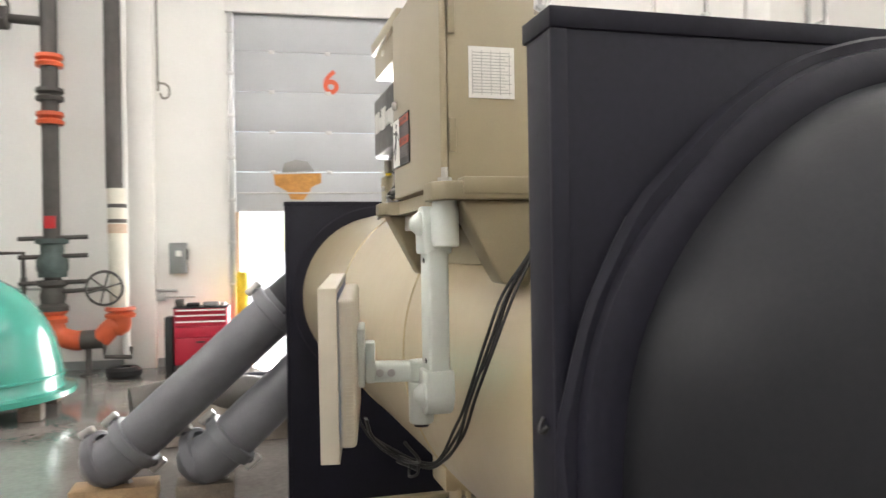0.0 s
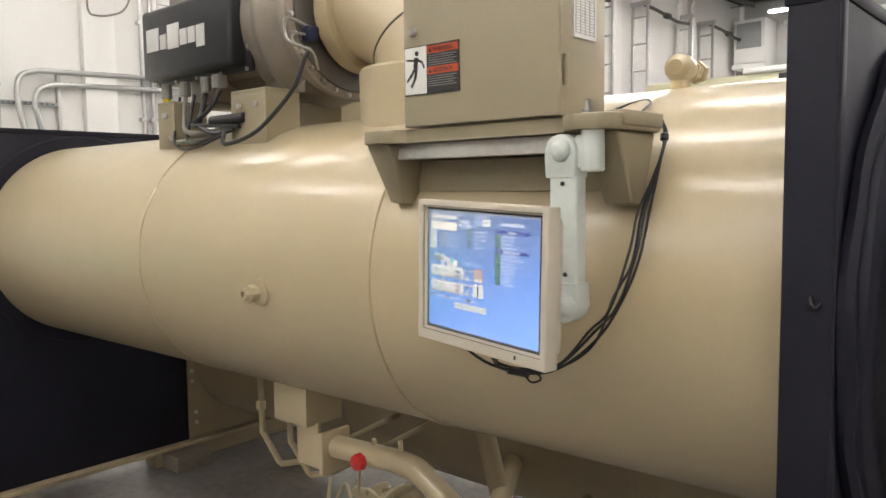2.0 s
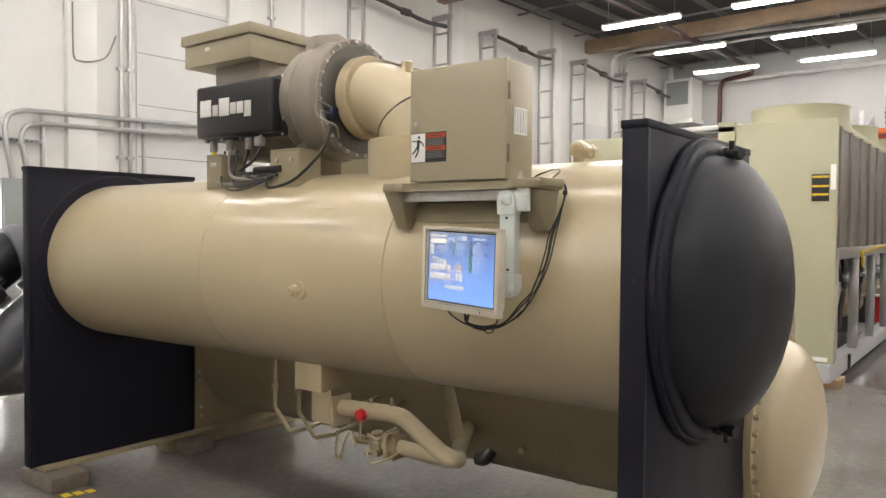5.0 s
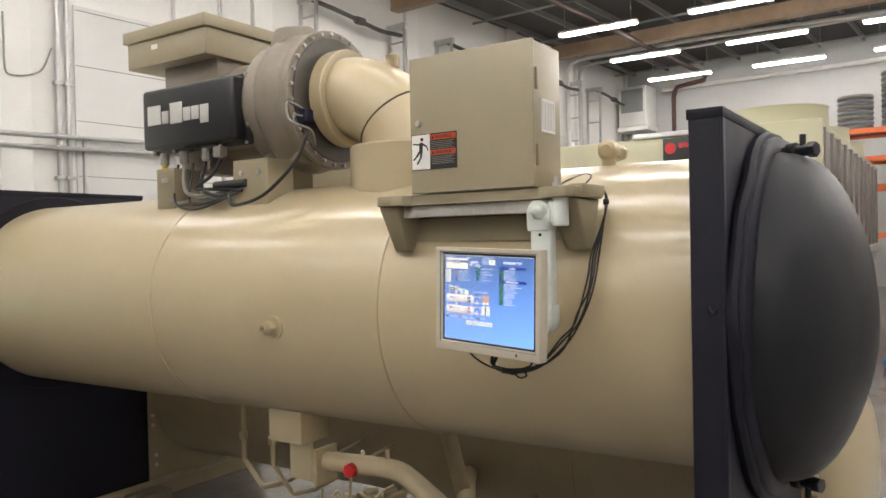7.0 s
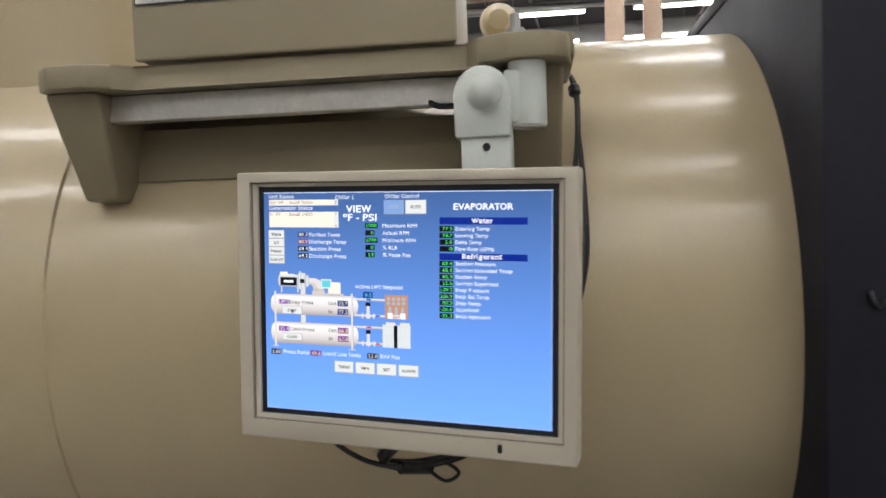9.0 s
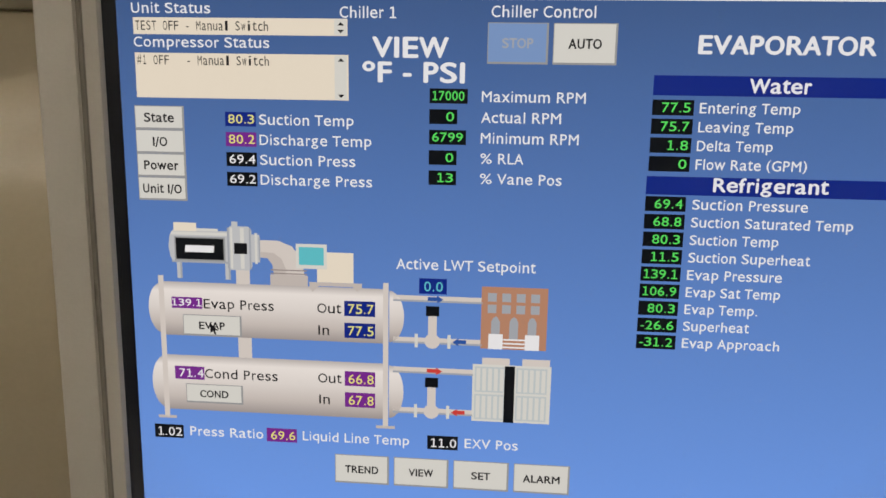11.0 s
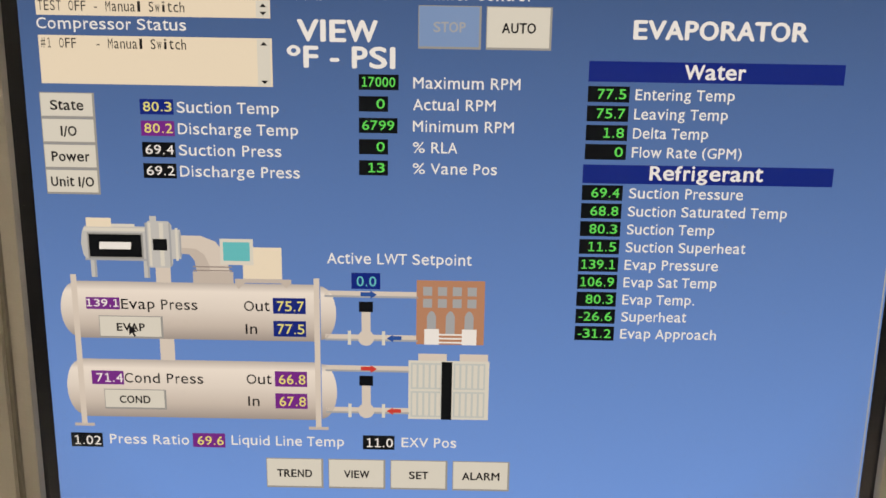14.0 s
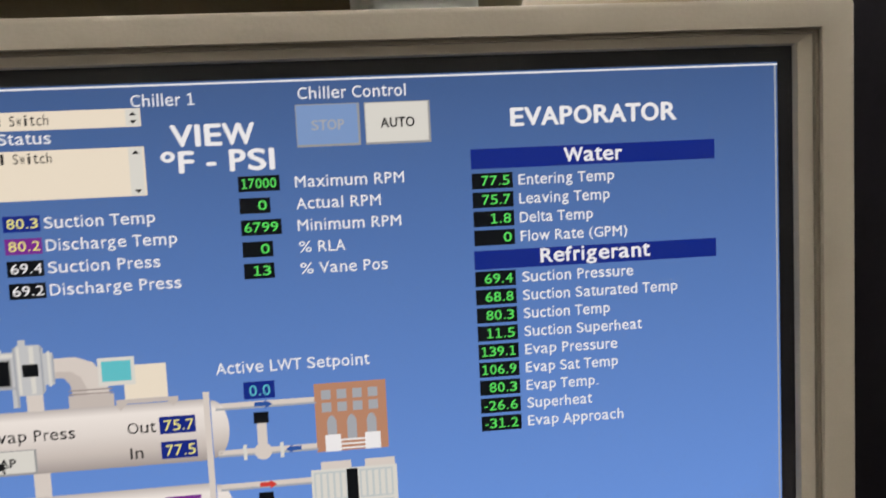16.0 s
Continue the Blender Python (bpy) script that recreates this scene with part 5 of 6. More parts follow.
def value(u0, v0, u1, v1, body, ink, back_m, pad=4):
    """A readout: coloured block with right-aligned figures."""
    rect(u0, v0, u1, v1, back_m, 5, "readout")
    w = min(u1 - u0 - 2 * pad, sum(4.6 if ch == "." else 9.4 for ch in body))
    word(body, u1 - pad - w, v1 - 3.6, (v1 - v0) * 0.62, ink, u1 - pad, 0.12, 7)


def button(u0, v0, u1, v1, body, m=None, ink=None, cap=11, w=None):
    rect(u0 - 1, v0 - 1, u1 + 1.5, v1 + 1.5, S_EDGE, 4, "button_edge")
    rect(u0, v0, u1 - 1, v1 - 1, m or S_BUTTON, 5, "button")
    w = w or 10 * len(body)
    c = (u0 + u1) / 2
    word(body, c - w / 2, (v0 + v1) / 2 + cap / 2, cap, ink or S_INK, c + w / 2, 0.35, 7)


rect(0, 2, 1024, 4, S_WHITE, 1, "top_line")
rect(1020, 4, 1022, 766, S_GREY, 1, "edge_line")
rect(2, 764, 1022, 766, S_GREY, 1, "edge_line")
# status block
word("Unit Status", 20, 22, 12, S_WHITE, 119, 0.1)
rect(21, 27, 287, 47, S_CREAM, 2, "status_field")
word("TEST OFF - Manual Switch", 24, 42, 11, S_INK, 190, 0.0, 4, True)
word("Compressor Status", 21, 62, 12, S_WHITE, 191, 0.1)
rect(21, 69, 288, 123, S_CREAM, 2, "status_field")
word("#1 OFF   - Manual Switch", 24, 83, 11, S_INK, 190, 0.0, 4, True)
for v0, v1 in ((27, 47), (69, 123)):
    rect(271, v0 + 1, 286, v1 - 1, S_BUTTON, 3, "scroll_bar")
    poly([(275, v0 + 8), (283, v0 + 8), (279, v0 + 4)], S_INK, 5, "arrow")
    poly([(275, v1 - 7), (283, v1 - 7), (279, v1 - 3)], S_INK, 5, "arrow")
word("Chiller 1", 278, 26, 13, S_WHITE, 346, 0.1)
word("VIEW", 318, 71, 23, S_WHITE, 408, 1.1)
word("°F - PSI", 306, 100, 23, S_WHITE, 428, 1.1)
word("Chiller Control", 459, 24, 13, S_WHITE, 580, 0.1)
button(456, 31, 525, 76, "STOP", S_BUTTON_OFF, S_GREY, 11, 36)
button(533, 31, 605, 76, "AUTO", None, None, 11, 38)
for k, body in enumerate(("State", "I/O", "Power", "Unit I/O")):
    button(18, 134 + k * 29.6, 79, 161 + k * 29.6, body, None, None, 11, (38, 18, 44, 50)[k])
# suction and discharge readouts
for k, (val, name, ink, m, w) in enumerate((("80.3", "Suction Temp", S_YELLOW, S_NAVY, 118), ("80.2", "Discharge Temp", S_YELLOW, S_PURPLE, 140), ("69.4", "Suction Press", S_WHITE, S_BLACK, 120), ("69.2", "Discharge Press", S_WHITE, S_BLACK, 141))):
    v = 139 + 24.7 * k
    value(133, v, 172, v + 17.5, val, ink, m, 2)
    word(name, 176, v + 15, 12.5, S_WHITE, 176 + w, 0.1)
for k, (val, name, w, bw) in enumerate((("17000", "Maximum RPM", 123, 46), ("0", "Actual RPM", 95, 34), ("6799", "Minimum RPM", 117, 45), ("0", "% RLA", 52, 34), ("13", "% Vane Pos", 99, 34))):
    v = 107 + 24.6 * k
    value(387, v, 387 + bw, v + 17.5, val, S_GREEN, S_BLACK)
    word(name, 450, v + 15, 12.5, S_WHITE, 450 + w, 0.1)
# evaporator table
word("EVAPORATOR", 700, 63, 20, S_WHITE, 897, 1.0)
rect(651, 88, 944, 111, S_NAVY, 2, "table_head")
word("Water", 761, 107, 16, S_WHITE, 830, 0.6)
rect(650, 206, 944, 228, S_NAVY, 2, "table_head")
word("Refrigerant", 729, 223, 16, S_WHITE, 861, 0.6)
for k, (val, name, w) in enumerate((("77.5", "Entering Temp", 114), ("75.7", "Leaving Temp", 108), ("1.8", "Delta Temp", 87), ("0", "Flow Rate (GPM)", 128))):
    v = 116 + 22 * k
    value(651, v, 699, v + 18, val, S_GREEN, S_BLACK)
    word(name, 706, v + 15, 12, S_WHITE, 706 + w, 0.1)
for k, (val, name, w) in enumerate((("69.4", "Suction Pressure", 134), ("68.8", "Suction Saturated Temp", 188), ("80.3", "Suction Temp", 104), ("11.5", "Suction Superheat", 143), ("139.1", "Evap Pressure", 112), ("106.9", "Evap Sat Temp", 112), ("80.3", "Evap Temp.", 87), ("-26.6", "Superheat", 79), ("-31.2", "Evap Approach", 117))):
    v = 230 + 21.6 * k
    value(650, v, 698, v + 18, val, S_GREEN, S_BLACK)
    word(name, 706, v + 15, 12, S_WHITE, 706 + w, 0.1)
# machine picture on the display
for y0, y1 in ((357, 429), (456, 532)):
    rect(42, y0, 337, y1, S_VESSEL_GRAD, 2, "vessel_body")
    c, h = (y0 + y1) / 2, (y1 - y0) / 2 - 2
    for sgn, x in ((-1, 40), (1, 339)):
        poly([(x + sgn * 19 * math.cos(a), c + h * math.sin(a)) for a in [math.pi * (k / 14 - 0.5) for k in range(15)]], S_VESSEL_GRAD, 2, "vessel_head")
rect(140, 332, 158, 358, S_VESSEL_HI, 2, "pipe")
rect(140, 429, 158, 457, S_VESSEL_HI, 2, "pipe")
for u in (36, 331):
    rect(u, 349, u + 7, 543, S_VESSEL_HI, 3, "leg")
    rect(u - 9, 541, u + 16, 545, S_VESSEL, 3, "foot")
poly([(58, 289), (130, 289), (130, 331), (58, 331), (54, 324), (52, 310), (54, 296)], S_SILVER, 2, "motor")
rect(56, 291, 130, 295, S_BUTTON, 3, "motor_light")
rect(56, 328.5, 130, 331, S_GREY, 3, "motor_shade")
rect(60, 297, 127, 328.5, S_EDGE, 3, "panel_frame")
rect(62, 299, 125, 326.5, S_BLACK, 4, "motor_panel")
poly([(75, 308), (113, 308), (112, 317), (74, 317)], S_WHITE, 6, "logo_bar")
rect(60, 279, 90, 290, S_CREAM, 4, "motor_box")
rect(90, 286, 118, 289.5, S_BUTTON, 4, "motor_rail")
for u in (62, 126):
    rect(u, 331, u + 7, 352, S_SILVER, 2, "motor_leg")
    rect(u + 4.5, 331, u + 7, 352, S_GREY, 3, "leg_shade")
poly([(130, 287), (134, 282), (158, 282), (162, 287), (162, 334), (158, 339), (134, 339), (130, 334)], S_SILVER, 3, "scroll_case")
rect(136, 276, 144, 282, S_SILVER, 3, "scroll_lug")
for u, w, m in ((130, 2.5, S_GREY), (134, 3, S_BUTTON), (147, 5, S_BUTTON), (158.5, 2.5, S_GREY)):
    rect(u, 284, u + w, 337, m, 4, "scroll_rib")
rect(139, 303.5, 156, 317.5, S_BLACK, 6, "scroll_plate")
rect(162, 292, 172, 328, S_SILVER, 3, "inlet_ring")
rect(166, 290, 169, 330, S_BUTTON, 4, "inlet_ring")
rect(171, 295, 173, 325, S_GREY, 5, "inlet_ring")
poly([(166, 299), (196, 299), (214, 306), (226, 322), (230, 344), (190, 344), (188, 330), (182, 322), (166, 321)], S_VESSEL_HI, 2, "suction_elbow")
poly([(173, 314), (190, 315), (200, 322), (206, 336), (206, 344), (190, 344), (188, 330), (182, 322), (173, 321)], S_VESSEL, 3, "elbow_shade")
for v in (336, 340.5):
    rect(186, v, 233, v + 1.6, S_VESSEL_LO, 5, "flange")
rect(185, 343, 234, 357, S_VESSEL, 3, "neck")
rect(246, 312, 293, 351, S_CREAM, 3, "starter_box")
rect(219, 302, 259, 334, S_BUTTON, 4, "touch_panel")
rect(223, 306, 255, 329, S_CYAN, 5, "touch_panel_glass")
poly([(236, 351), (304, 351), (304, 356), (298, 362), (292, 356), (248, 356), (240, 364), (236, 358)], S_VESSEL, 4, "shelf")
value(53, 377, 94, 392, "139.1", S_WHITE, S_PURPLE, 1)
word("Evap Press", 96, 391, 12.5, S_INK, 189, 0.08, 6)
button(68, 401, 144, 427, "EVAP", None, None, 9.5, 34)
poly([(104, 410), (104, 424), (107.5, 421), (110, 426), (112, 425), (110, 420), (114, 420)], S_INK, 9, "pointer")
value(53, 471, 93, 489, "71.4", S_WHITE, S_PURPLE, 1)
word("Cond Press", 94, 486, 12.5, S_INK, 192, 0.08, 6)
button(68, 496, 143, 520, "COND", None, None, 9.5, 38)
for v, a, b, m in ((374, "75.7", "77.5", S_NAVY), (468, "66.8", "67.8", S_PURPLE)):
    word("Out", 246, v + 17, 12.5, S_INK, 277, 0.08, 6)
    word("In", 247, v + 46, 12.5, S_INK, 261, 0.08, 6)
    value(281, v, 321, v + 20, a, S_YELLOW, m, 2)
    value(281, v + 29, 321, v + 49, b, S_YELLOW, m, 2)
word("Active LWT Setpoint", 348, 330, 13, S_WHITE, 522, 0.1)
value(377, 341, 412, 361, "0.0", S_CYAN, S_NAVY, 5)
for y0, ink, end in ((364, S_ARROW, 458), (459, S_RED, 448)):
    for dv in (0, 55):
        rect(344, y0 + dv, end, y0 + dv + 8, S_VESSEL_HI, 2, "water_pipe")
        rect(344, y0 + dv + 5.5, end, y0 + dv + 8, S_GREY, 3, "pipe_shade")
    rect(389, y0 + 24, 400, y0 + 55, S_VESSEL_HI, 3, "valve_stem")
    rect(386, y0 + 13, 403, y0 + 26, S_BLACK, 4, "valve_actuator")
    disc(394.5, y0 + 59, 10, S_VESSEL_HI, 4)
    for u in (372, 414):
        rect(u, y0 + 50, u + 4, y0 + 68, S_BUTTON, 4, "pipe_flange")
    poly([(388, y0 + 1), (400, y0 + 1), (400, y0 - 1), (408, y0 + 4), (400, y0 + 9), (400, y0 + 6), (388, y0 + 6)], ink, 5, "arrow")
    poly([(438, y0 + 56), (428, y0 + 56), (428, y0 + 54), (420, y0 + 59), (428, y0 + 64), (428, y0 + 61), (438, y0 + 61)], ink, 5, "arrow")
rect(456, 349, 539, 430, S_BRICK, 3, "building_face")
for r_ in range(2):
    for c_ in range(4):
        rect(464 + 18 * c_, 357 + 15 * r_, 475 + 18 * c_, 368 + 15 * r_, S_GREY, 4, "building_window")
for c_ in range(3):
    u = 469 + 23 * c_
    poly([(u, 418), (u + 11, 418), (u + 11, 394), (u + 8.5, 389), (u + 5.5, 387), (u + 2.5, 389), (u, 394)], S_GREY, 4, "building_arch")
rect(466, 410, 484, 430, S_WHITE, 5, "building_plinth")
rect(512, 410, 530, 430, S_WHITE, 5, "building_plinth")
for k in range(3):
    rect(484, 416 + 5 * k, 512, 418 + 5 * k, S_WHITE, 5, "building_step")
rect(447, 451, 547, 528, S_BUTTON, 3, "tower_case")
for u in (450, 503):
    for v in (454, 491):
        rect(u, v, u + 39, v + 34, S_TOWER, 4, "tower_louvre")
        for k in range(5):
            rect(u + 2 + 7.5 * k, v + 2, u + 7 + 7.5 * k, v + 32, S_BUTTON, 5, "tower_slat")
rect(488, 452, 501, 528, S_BLACK, 6, "tower_gap")
for u in (459, 510):
    rect(u, 442, u + 35, 451, S_VESSEL_HI, 3, "tower_fan")
value(21, 554, 61, 573, "1.02", S_WHITE, S_BLACK, 2)
word("Press Ratio", 70, 568, 12.5, S_WHITE, 170, 0.1)
value(175, 552, 216, 571, "69.6", S_YELLOW, S_PURPLE, 2)
word("Liquid Line Temp", 224, 567, 12.5, S_WHITE, 366, 0.1)
value(390, 551, 430, 570, "11.0", S_WHITE, S_BLACK, 2)
word("EXV Pos", 439, 566, 12.5, S_WHITE, 508, 0.1)
for k, body in enumerate(("TREND", "VIEW", "SET", "ALARM")):
    button(268 + 79 * k, 585, 338 + 79 * k, 623, body, None, None, 10, (44, 32, 24, 47)[k])

# ---- cables of the monitor ----
for k, (a, b, c) in enumerate(((0.0, 0.0, 0.0), (0.010, 0.004, 0.008), (0.003, 0.014, -0.009), (0.013, 0.017, 0.014))):
    bm = bmesh.new()
    sweep(bm, spline([(0.53, 1.56, 1.716), (0.506, 1.530, 1.704 - 0.2 * a), (0.490, 1.517 - 0.3 * a, 1.667), (0.452 - 0.4 * a, 1.513 + 0.3 * b, 1.592), (0.415 - a, 1.510 + b, 1.525), (0.380 - 0.5 * a, 1.512 + b, 1.44 + c), (0.356 - a, 1.535 + b, 1.36 - c), (0.345 - 0.5 * b, 1.58 + a, 1.285 + c), (0.32, 1.65, 1.222 + 0.6 * a), (0.30 - 0.4 * a, 1.715, 1.206 + 0.6 * b), (0.26, 1.75 + 0.5 * a, 1.222 + 0.5 * b), (0.22, 1.72 + b, 1.262), (0.205, 1.70 + b, 1.30)], 7), 0.0027, 10)
    single("monitor_cable", bm, M_CABLE, "thin black monitor cable looped down from the shelf", "cable", group="monitor cables")
bm = bmesh.new()
sweep(bm, spline([(0.205, 1.80, 1.31), (0.21, 1.80, 1.27), (0.24, 1.765, 1.232), (0.275, 1.72, 1.216), (0.29, 1.66, 1.23), (0.26, 1.64, 1.27)], 7), 0.0029, 10)
single("monitor_cable", bm, M_CABLE, "short black cable loop under the monitor", "cable", group="monitor cables")
tie = thing("cable_tie_knot", (0.29, 1.70, 1.21), "knotted black cable ties and plug below the monitor", "cable tie")
part("plug", sweep(bmesh.new(), [(0.268, 1.735, 1.216), (0.298, 1.705, 1.206)], 0.0075, 10), M_CABLE, tie)
part("tie_loop", sweep(bmesh.new(), spline([(0.285, 1.71, 1.212), (0.277, 1.685, 1.198), (0.288, 1.67, 1.204), (0.296, 1.69, 1.214), (0.288, 1.71, 1.21)], 5), 0.0022, 8), M_CABLE, tie)
tie = thing("cable_wrap", (0.50, 1.525, 1.69), "black tape wrap round the cable bundle", "cable tie")
part("wrap", cyl(bmesh.new(), (0.494, 1.518, 1.676), (0.487, 1.516, 1.661), 0.0085, 12, 0.003), M_CABLE, tie)
bm = bmesh.new()
sweep(bm, spline([(0.40, 1.66, 1.655), (0.38, 1.70, 1.650), (0.37, 1.69, 1.64), (0.37, 1.66, 1.64), (0.40, 1.64, 1.65)], 6), 0.004, 8)
single("cable_loop", bm, M_CABLE, "small coil of black cable under the shelf", "cable")
bm = bmesh.new()
sweep(bm, spline([(0.52, 1.66, 1.716), (0.60, 1.70, 1.735), (0.66, 1.69, 1.755), (0.69, 1.66, 1.766), (0.66, 1.63, 1.755), (0.56, 1.62, 1.716)], 6), 0.0028, 8)
single("shelf_cable", bm, M_CABLE, "black cable lying behind the cabinet", "cable")

# ---- water pipes at the far end ----
def grooved_pipe(a, b, elbow_end, r=0.155):
    a, b = Vector(a), Vector(b)
    g = thing("water_pipe", (a.x, a.y, 0.09), "grey primed steel water pipe with grooved couplings", "pipe", group="water pipes")
    d = (b - a).normalized()
    bm = bmesh.new()
    sweep(bm, [a, b + d * 0.08], r, 32)
    part("run", bm, M_GREYPIPE, g)
    e = Vector(elbow_end)
    bm = bmesh.new()
    sweep(bm, spline([a + d * 0.02, a - d * 0.14, a * 0.35 + e * 0.65 - d * 0.08, e], 7), r * 1.02, 28)
    part("elbow", bm, M_GREYPIPE, g)
    for c, ax in ((a, d), (e, (e - a).normalized()), (b, d)):
        cpl = part("coupling", lathe(bmesh.new(), [(r, -0.042), (r + 0.026, -0.04), (r + 0.034, -0.034), (r + 0.034, 0.034), (r + 0.026, 0.04), (r, 0.042)], c, ax, 40), M_GREYPIPE, g)
        side = ax.cross(Vector((0, 1, 0))).normalized()
        for k in (-1, 1):
            q = c + side * k * (r + 0.055)
            part("coupling_lug", cyl(bmesh.new(), q - ax * 0.055, q + ax * 0.055, 0.026, 8, 0.006), M_STEEL, cpl)
            part("coupling_ear", cyl(bmesh.new(), q - side * k * 0.04 - ax.cross(side) * 0.03, q - side * k * 0.04 + ax.cross(side) * 0.03, 0.034, 10, 0.006), M_GREYPIPE, cpl)
    return g


grooved_pipe((-0.675, 5.60, 0.385), (0.22, 5.47, 1.20), (-0.86, 5.68, 0.272))
grooved_pipe((-0.08, 5.50, 0.38), (0.62, 5.42, 1.02), (-0.26, 5.58, 0.268))
for x, y, w in ((-0.80, 5.66, 0.26), (-0.24, 5.58, 0.18)):
    single("pipe_block", newbox(x - w, x + w, y - 0.12, y + 0.12, 0.0, 0.112, 0.006), M_WOOD if w > 0.2 else M_BLOCK, "rough timber block under the pipe elbow", "block", group="pipe blocks")
# far end bell and its nozzles
bm = bmesh.new()
prof = [(CR + 0.03, 0.0), (CR + 0.04, 0.05), (CR, 0.06)] + [(CR * math.cos(math.pi / 2 * k / 10), 0.06 + 0.24 * math.sin(math.pi / 2 * k / 10)) for k in range(1, 11)]
lathe(bm, prof, (0.81, 4.945, CZ), (0, 1, 0), 64)
part("end_bell", bm, M_BLACK, ch, "black foam-insulated end bell")
for z, xm, x1, z1 in ((1.42, 0.42, 0.24, 1.215), (1.10, 0.70, 0.62, 1.02)):
    bm = bmesh.new()
    sweep(bm, spline([(0.80, 5.12, z), (0.76, 5.28, z), (0.62, 5.40, z - 0.02), (xm, 5.44, z - 0.06), (x1, 5.465, z1)], 7), 0.152, 28)
    part("water_nozzle", bm, M_BLACK, ch, "black insulated water nozzle")
bm = bmesh.new()
lathe(bm, [(0.15, -0.05), (0.178, -0.045), (0.186, 0), (0.178, 0.045), (0.15, 0.05)], (0.44, 5.435, 1.365), (0.95, -0.1, 0.3), 32)
part("nozzle_coupling", bm, M_GREYPIPE, ch)
# dark condenser hoses lying behind
for k, (dx, dz) in enumerate(((0.0, 0.0), (0.30, 0.05))):
    bm = bmesh.new()
    sweep(bm, spline([(1.6, 5.0, 0.62), (1.4, 5.7, 0.55 + dz), (0.7 + dx, 6.6, 0.38 + dz), (-0.3 + dx, 7.3, 0.36), (-0.9 + dx, 7.2, 0.30)], 8), 0.17, 24)
    single("water_hose", bm, M_NAVY if k else M_DARKPIPE, "dark insulated condenser hose lying on the floor", "hose", group="condenser hoses")
# tarpaulin folded over the hoses
bm = bmesh.new()
n = 18
grid = [[bm.verts.new((-0.75 + 1.5 * i / n, 6.9 + 1.5 * j / n, max(0.02, 0.50 * math.sin(math.pi * i / n) ** 0.6 * math.sin(math.pi * j / n) ** 0.5 + 0.05 * noise.noise(Vector((i * 0.45, j * 0.45, 0)))))) for i in range(n + 1)] for j in range(n + 1)]
for j in range(n):
    for i in range(n):
        bm.faces.new((grid[j][i], grid[j][i + 1], grid[j + 1][i + 1], grid[j + 1][i]))
bmesh.ops.solidify(bm, geom=list(bm.faces), thickness=0.01)
single("tarpaulin", bm, mat("grey_brown_tarpaulin", (0.33, 0.28, 0.24), 0.5, var=0.2, scale=4, fine=60, bump=0.2), "crumpled grey-brown tarpaulin on the floor", "tarpaulin")

# ---- teal bell standing on the floor ----
tb = thing("teal_bell", (-2.76, 8.95, 0.0), "glossy teal painted domed end bell on dark blocks", "end bell")
c = (-2.76, 8.95, 0.0)
prof = [(1.06, 0.17), (1.10, 0.185), (1.10, 0.24), (1.0, 0.25), (0.98, 0.28)] + [(0.98 * math.cos(a), 0.30 + 1.15 * math.sin(a)) for a in [math.pi / 2 * k / 16 for k in range(1, 17)]]
part("dome", lathe(bmesh.new(), prof, c, (0, 0, 1), 80), M_TEAL, tb)
part("rib_ring", lathe(bmesh.new(), [(0.975, 0.36), (1.005, 0.37), (1.005, 0.39), (0.97, 0.40)], c, (0, 0, 1), 80), M_TEAL, tb)
for a in (-0.5, 0.6, 1.7, 2.8, 3.9, 5.0):
    x, y = c[0] + 0.9 * math.cos(a), c[1] + 0.9 * math.sin(a)
    part("support_block", newbox(x - 0.1, x + 0.1, y - 0.1, y + 0.1, 0.0, 0.172, 0.006), M_BLOCK, tb)

# ---- riser pipes on the wall ----
def flanged(g, u, z, r, m, h=0.10):
    part("coupling", lathe(bmesh.new(), [(r, -h / 2), (r * 1.55, -h / 2), (r * 1.62, -h * 0.2), (r * 1.2, 0), (r * 1.62, h * 0.2), (r * 1.55, h / 2), (r, h / 2)], (u, RV, z), (0, 0, 1), 24), m, g)


RV = NORTH - 0.55
g = thing("sprinkler_riser", (-3.1, RV, 0), "dark steel sprinkler riser with orange couplings and a valve", "pipe", BUILD)
U1, U2 = -3.13, -2.26
part("pipe", cyl(bmesh.new(), (U1, RV, 0.78), (U1, RV, TOP - 0.1), 0.105, 28), M_DARKPIPE, g)
part("pipe", cyl(bmesh.new(), (U2 - 0.1, RV, 2.45), (U2 - 0.1, RV, TOP - 0.1), 0.105, 28), M_DARKPIPE, g)
part("pipe", cyl(bmesh.new(), (U2, RV + 0.1, 0.2), (U2, RV + 0.1, TOP - 0.1), 0.05, 16), M_TRIMW, g)
part("jacketed_pipe", cyl(bmesh.new(), (U2 - 0.06, RV, 0.86), (U2 - 0.08, RV, 2.45), 0.115, 28), M_WHITEINS, g, "white jacketed lower pipe")
for z, m, h in ((2.22, M_DARKPIPE, 0.05), (2.02, M_DARKPIPE, 0.05)):
    part("pipe_band", lathe(bmesh.new(), [(0.1, -h / 2), (0.122, -h / 2), (0.122, h / 2), (0.1, h / 2)], (U2 - 0.07, RV, z), (0, 0, 1), 24), m, g)
part("tan_band", lathe(bmesh.new(), [(0.1, -0.06), (0.121, -0.06), (0.121, 0.06), (0.1, 0.06)], (U2 - 0.07, RV, 1.92), (0, 0, 1), 24), M_POST, g)
for z in (4.11, 3.36):
    flanged(g, U1, z, 0.105, M_ORANGE, 0.16)
flanged(g, U1, 3.67, 0.105, M_DARKPIPE, 0.16)
part("red_tag", newbox(U1 - 0.06, U1 + 0.08, RV - 0.12, RV - 0.108, 1.93, 2.09, 0.003), M_REDP, g)
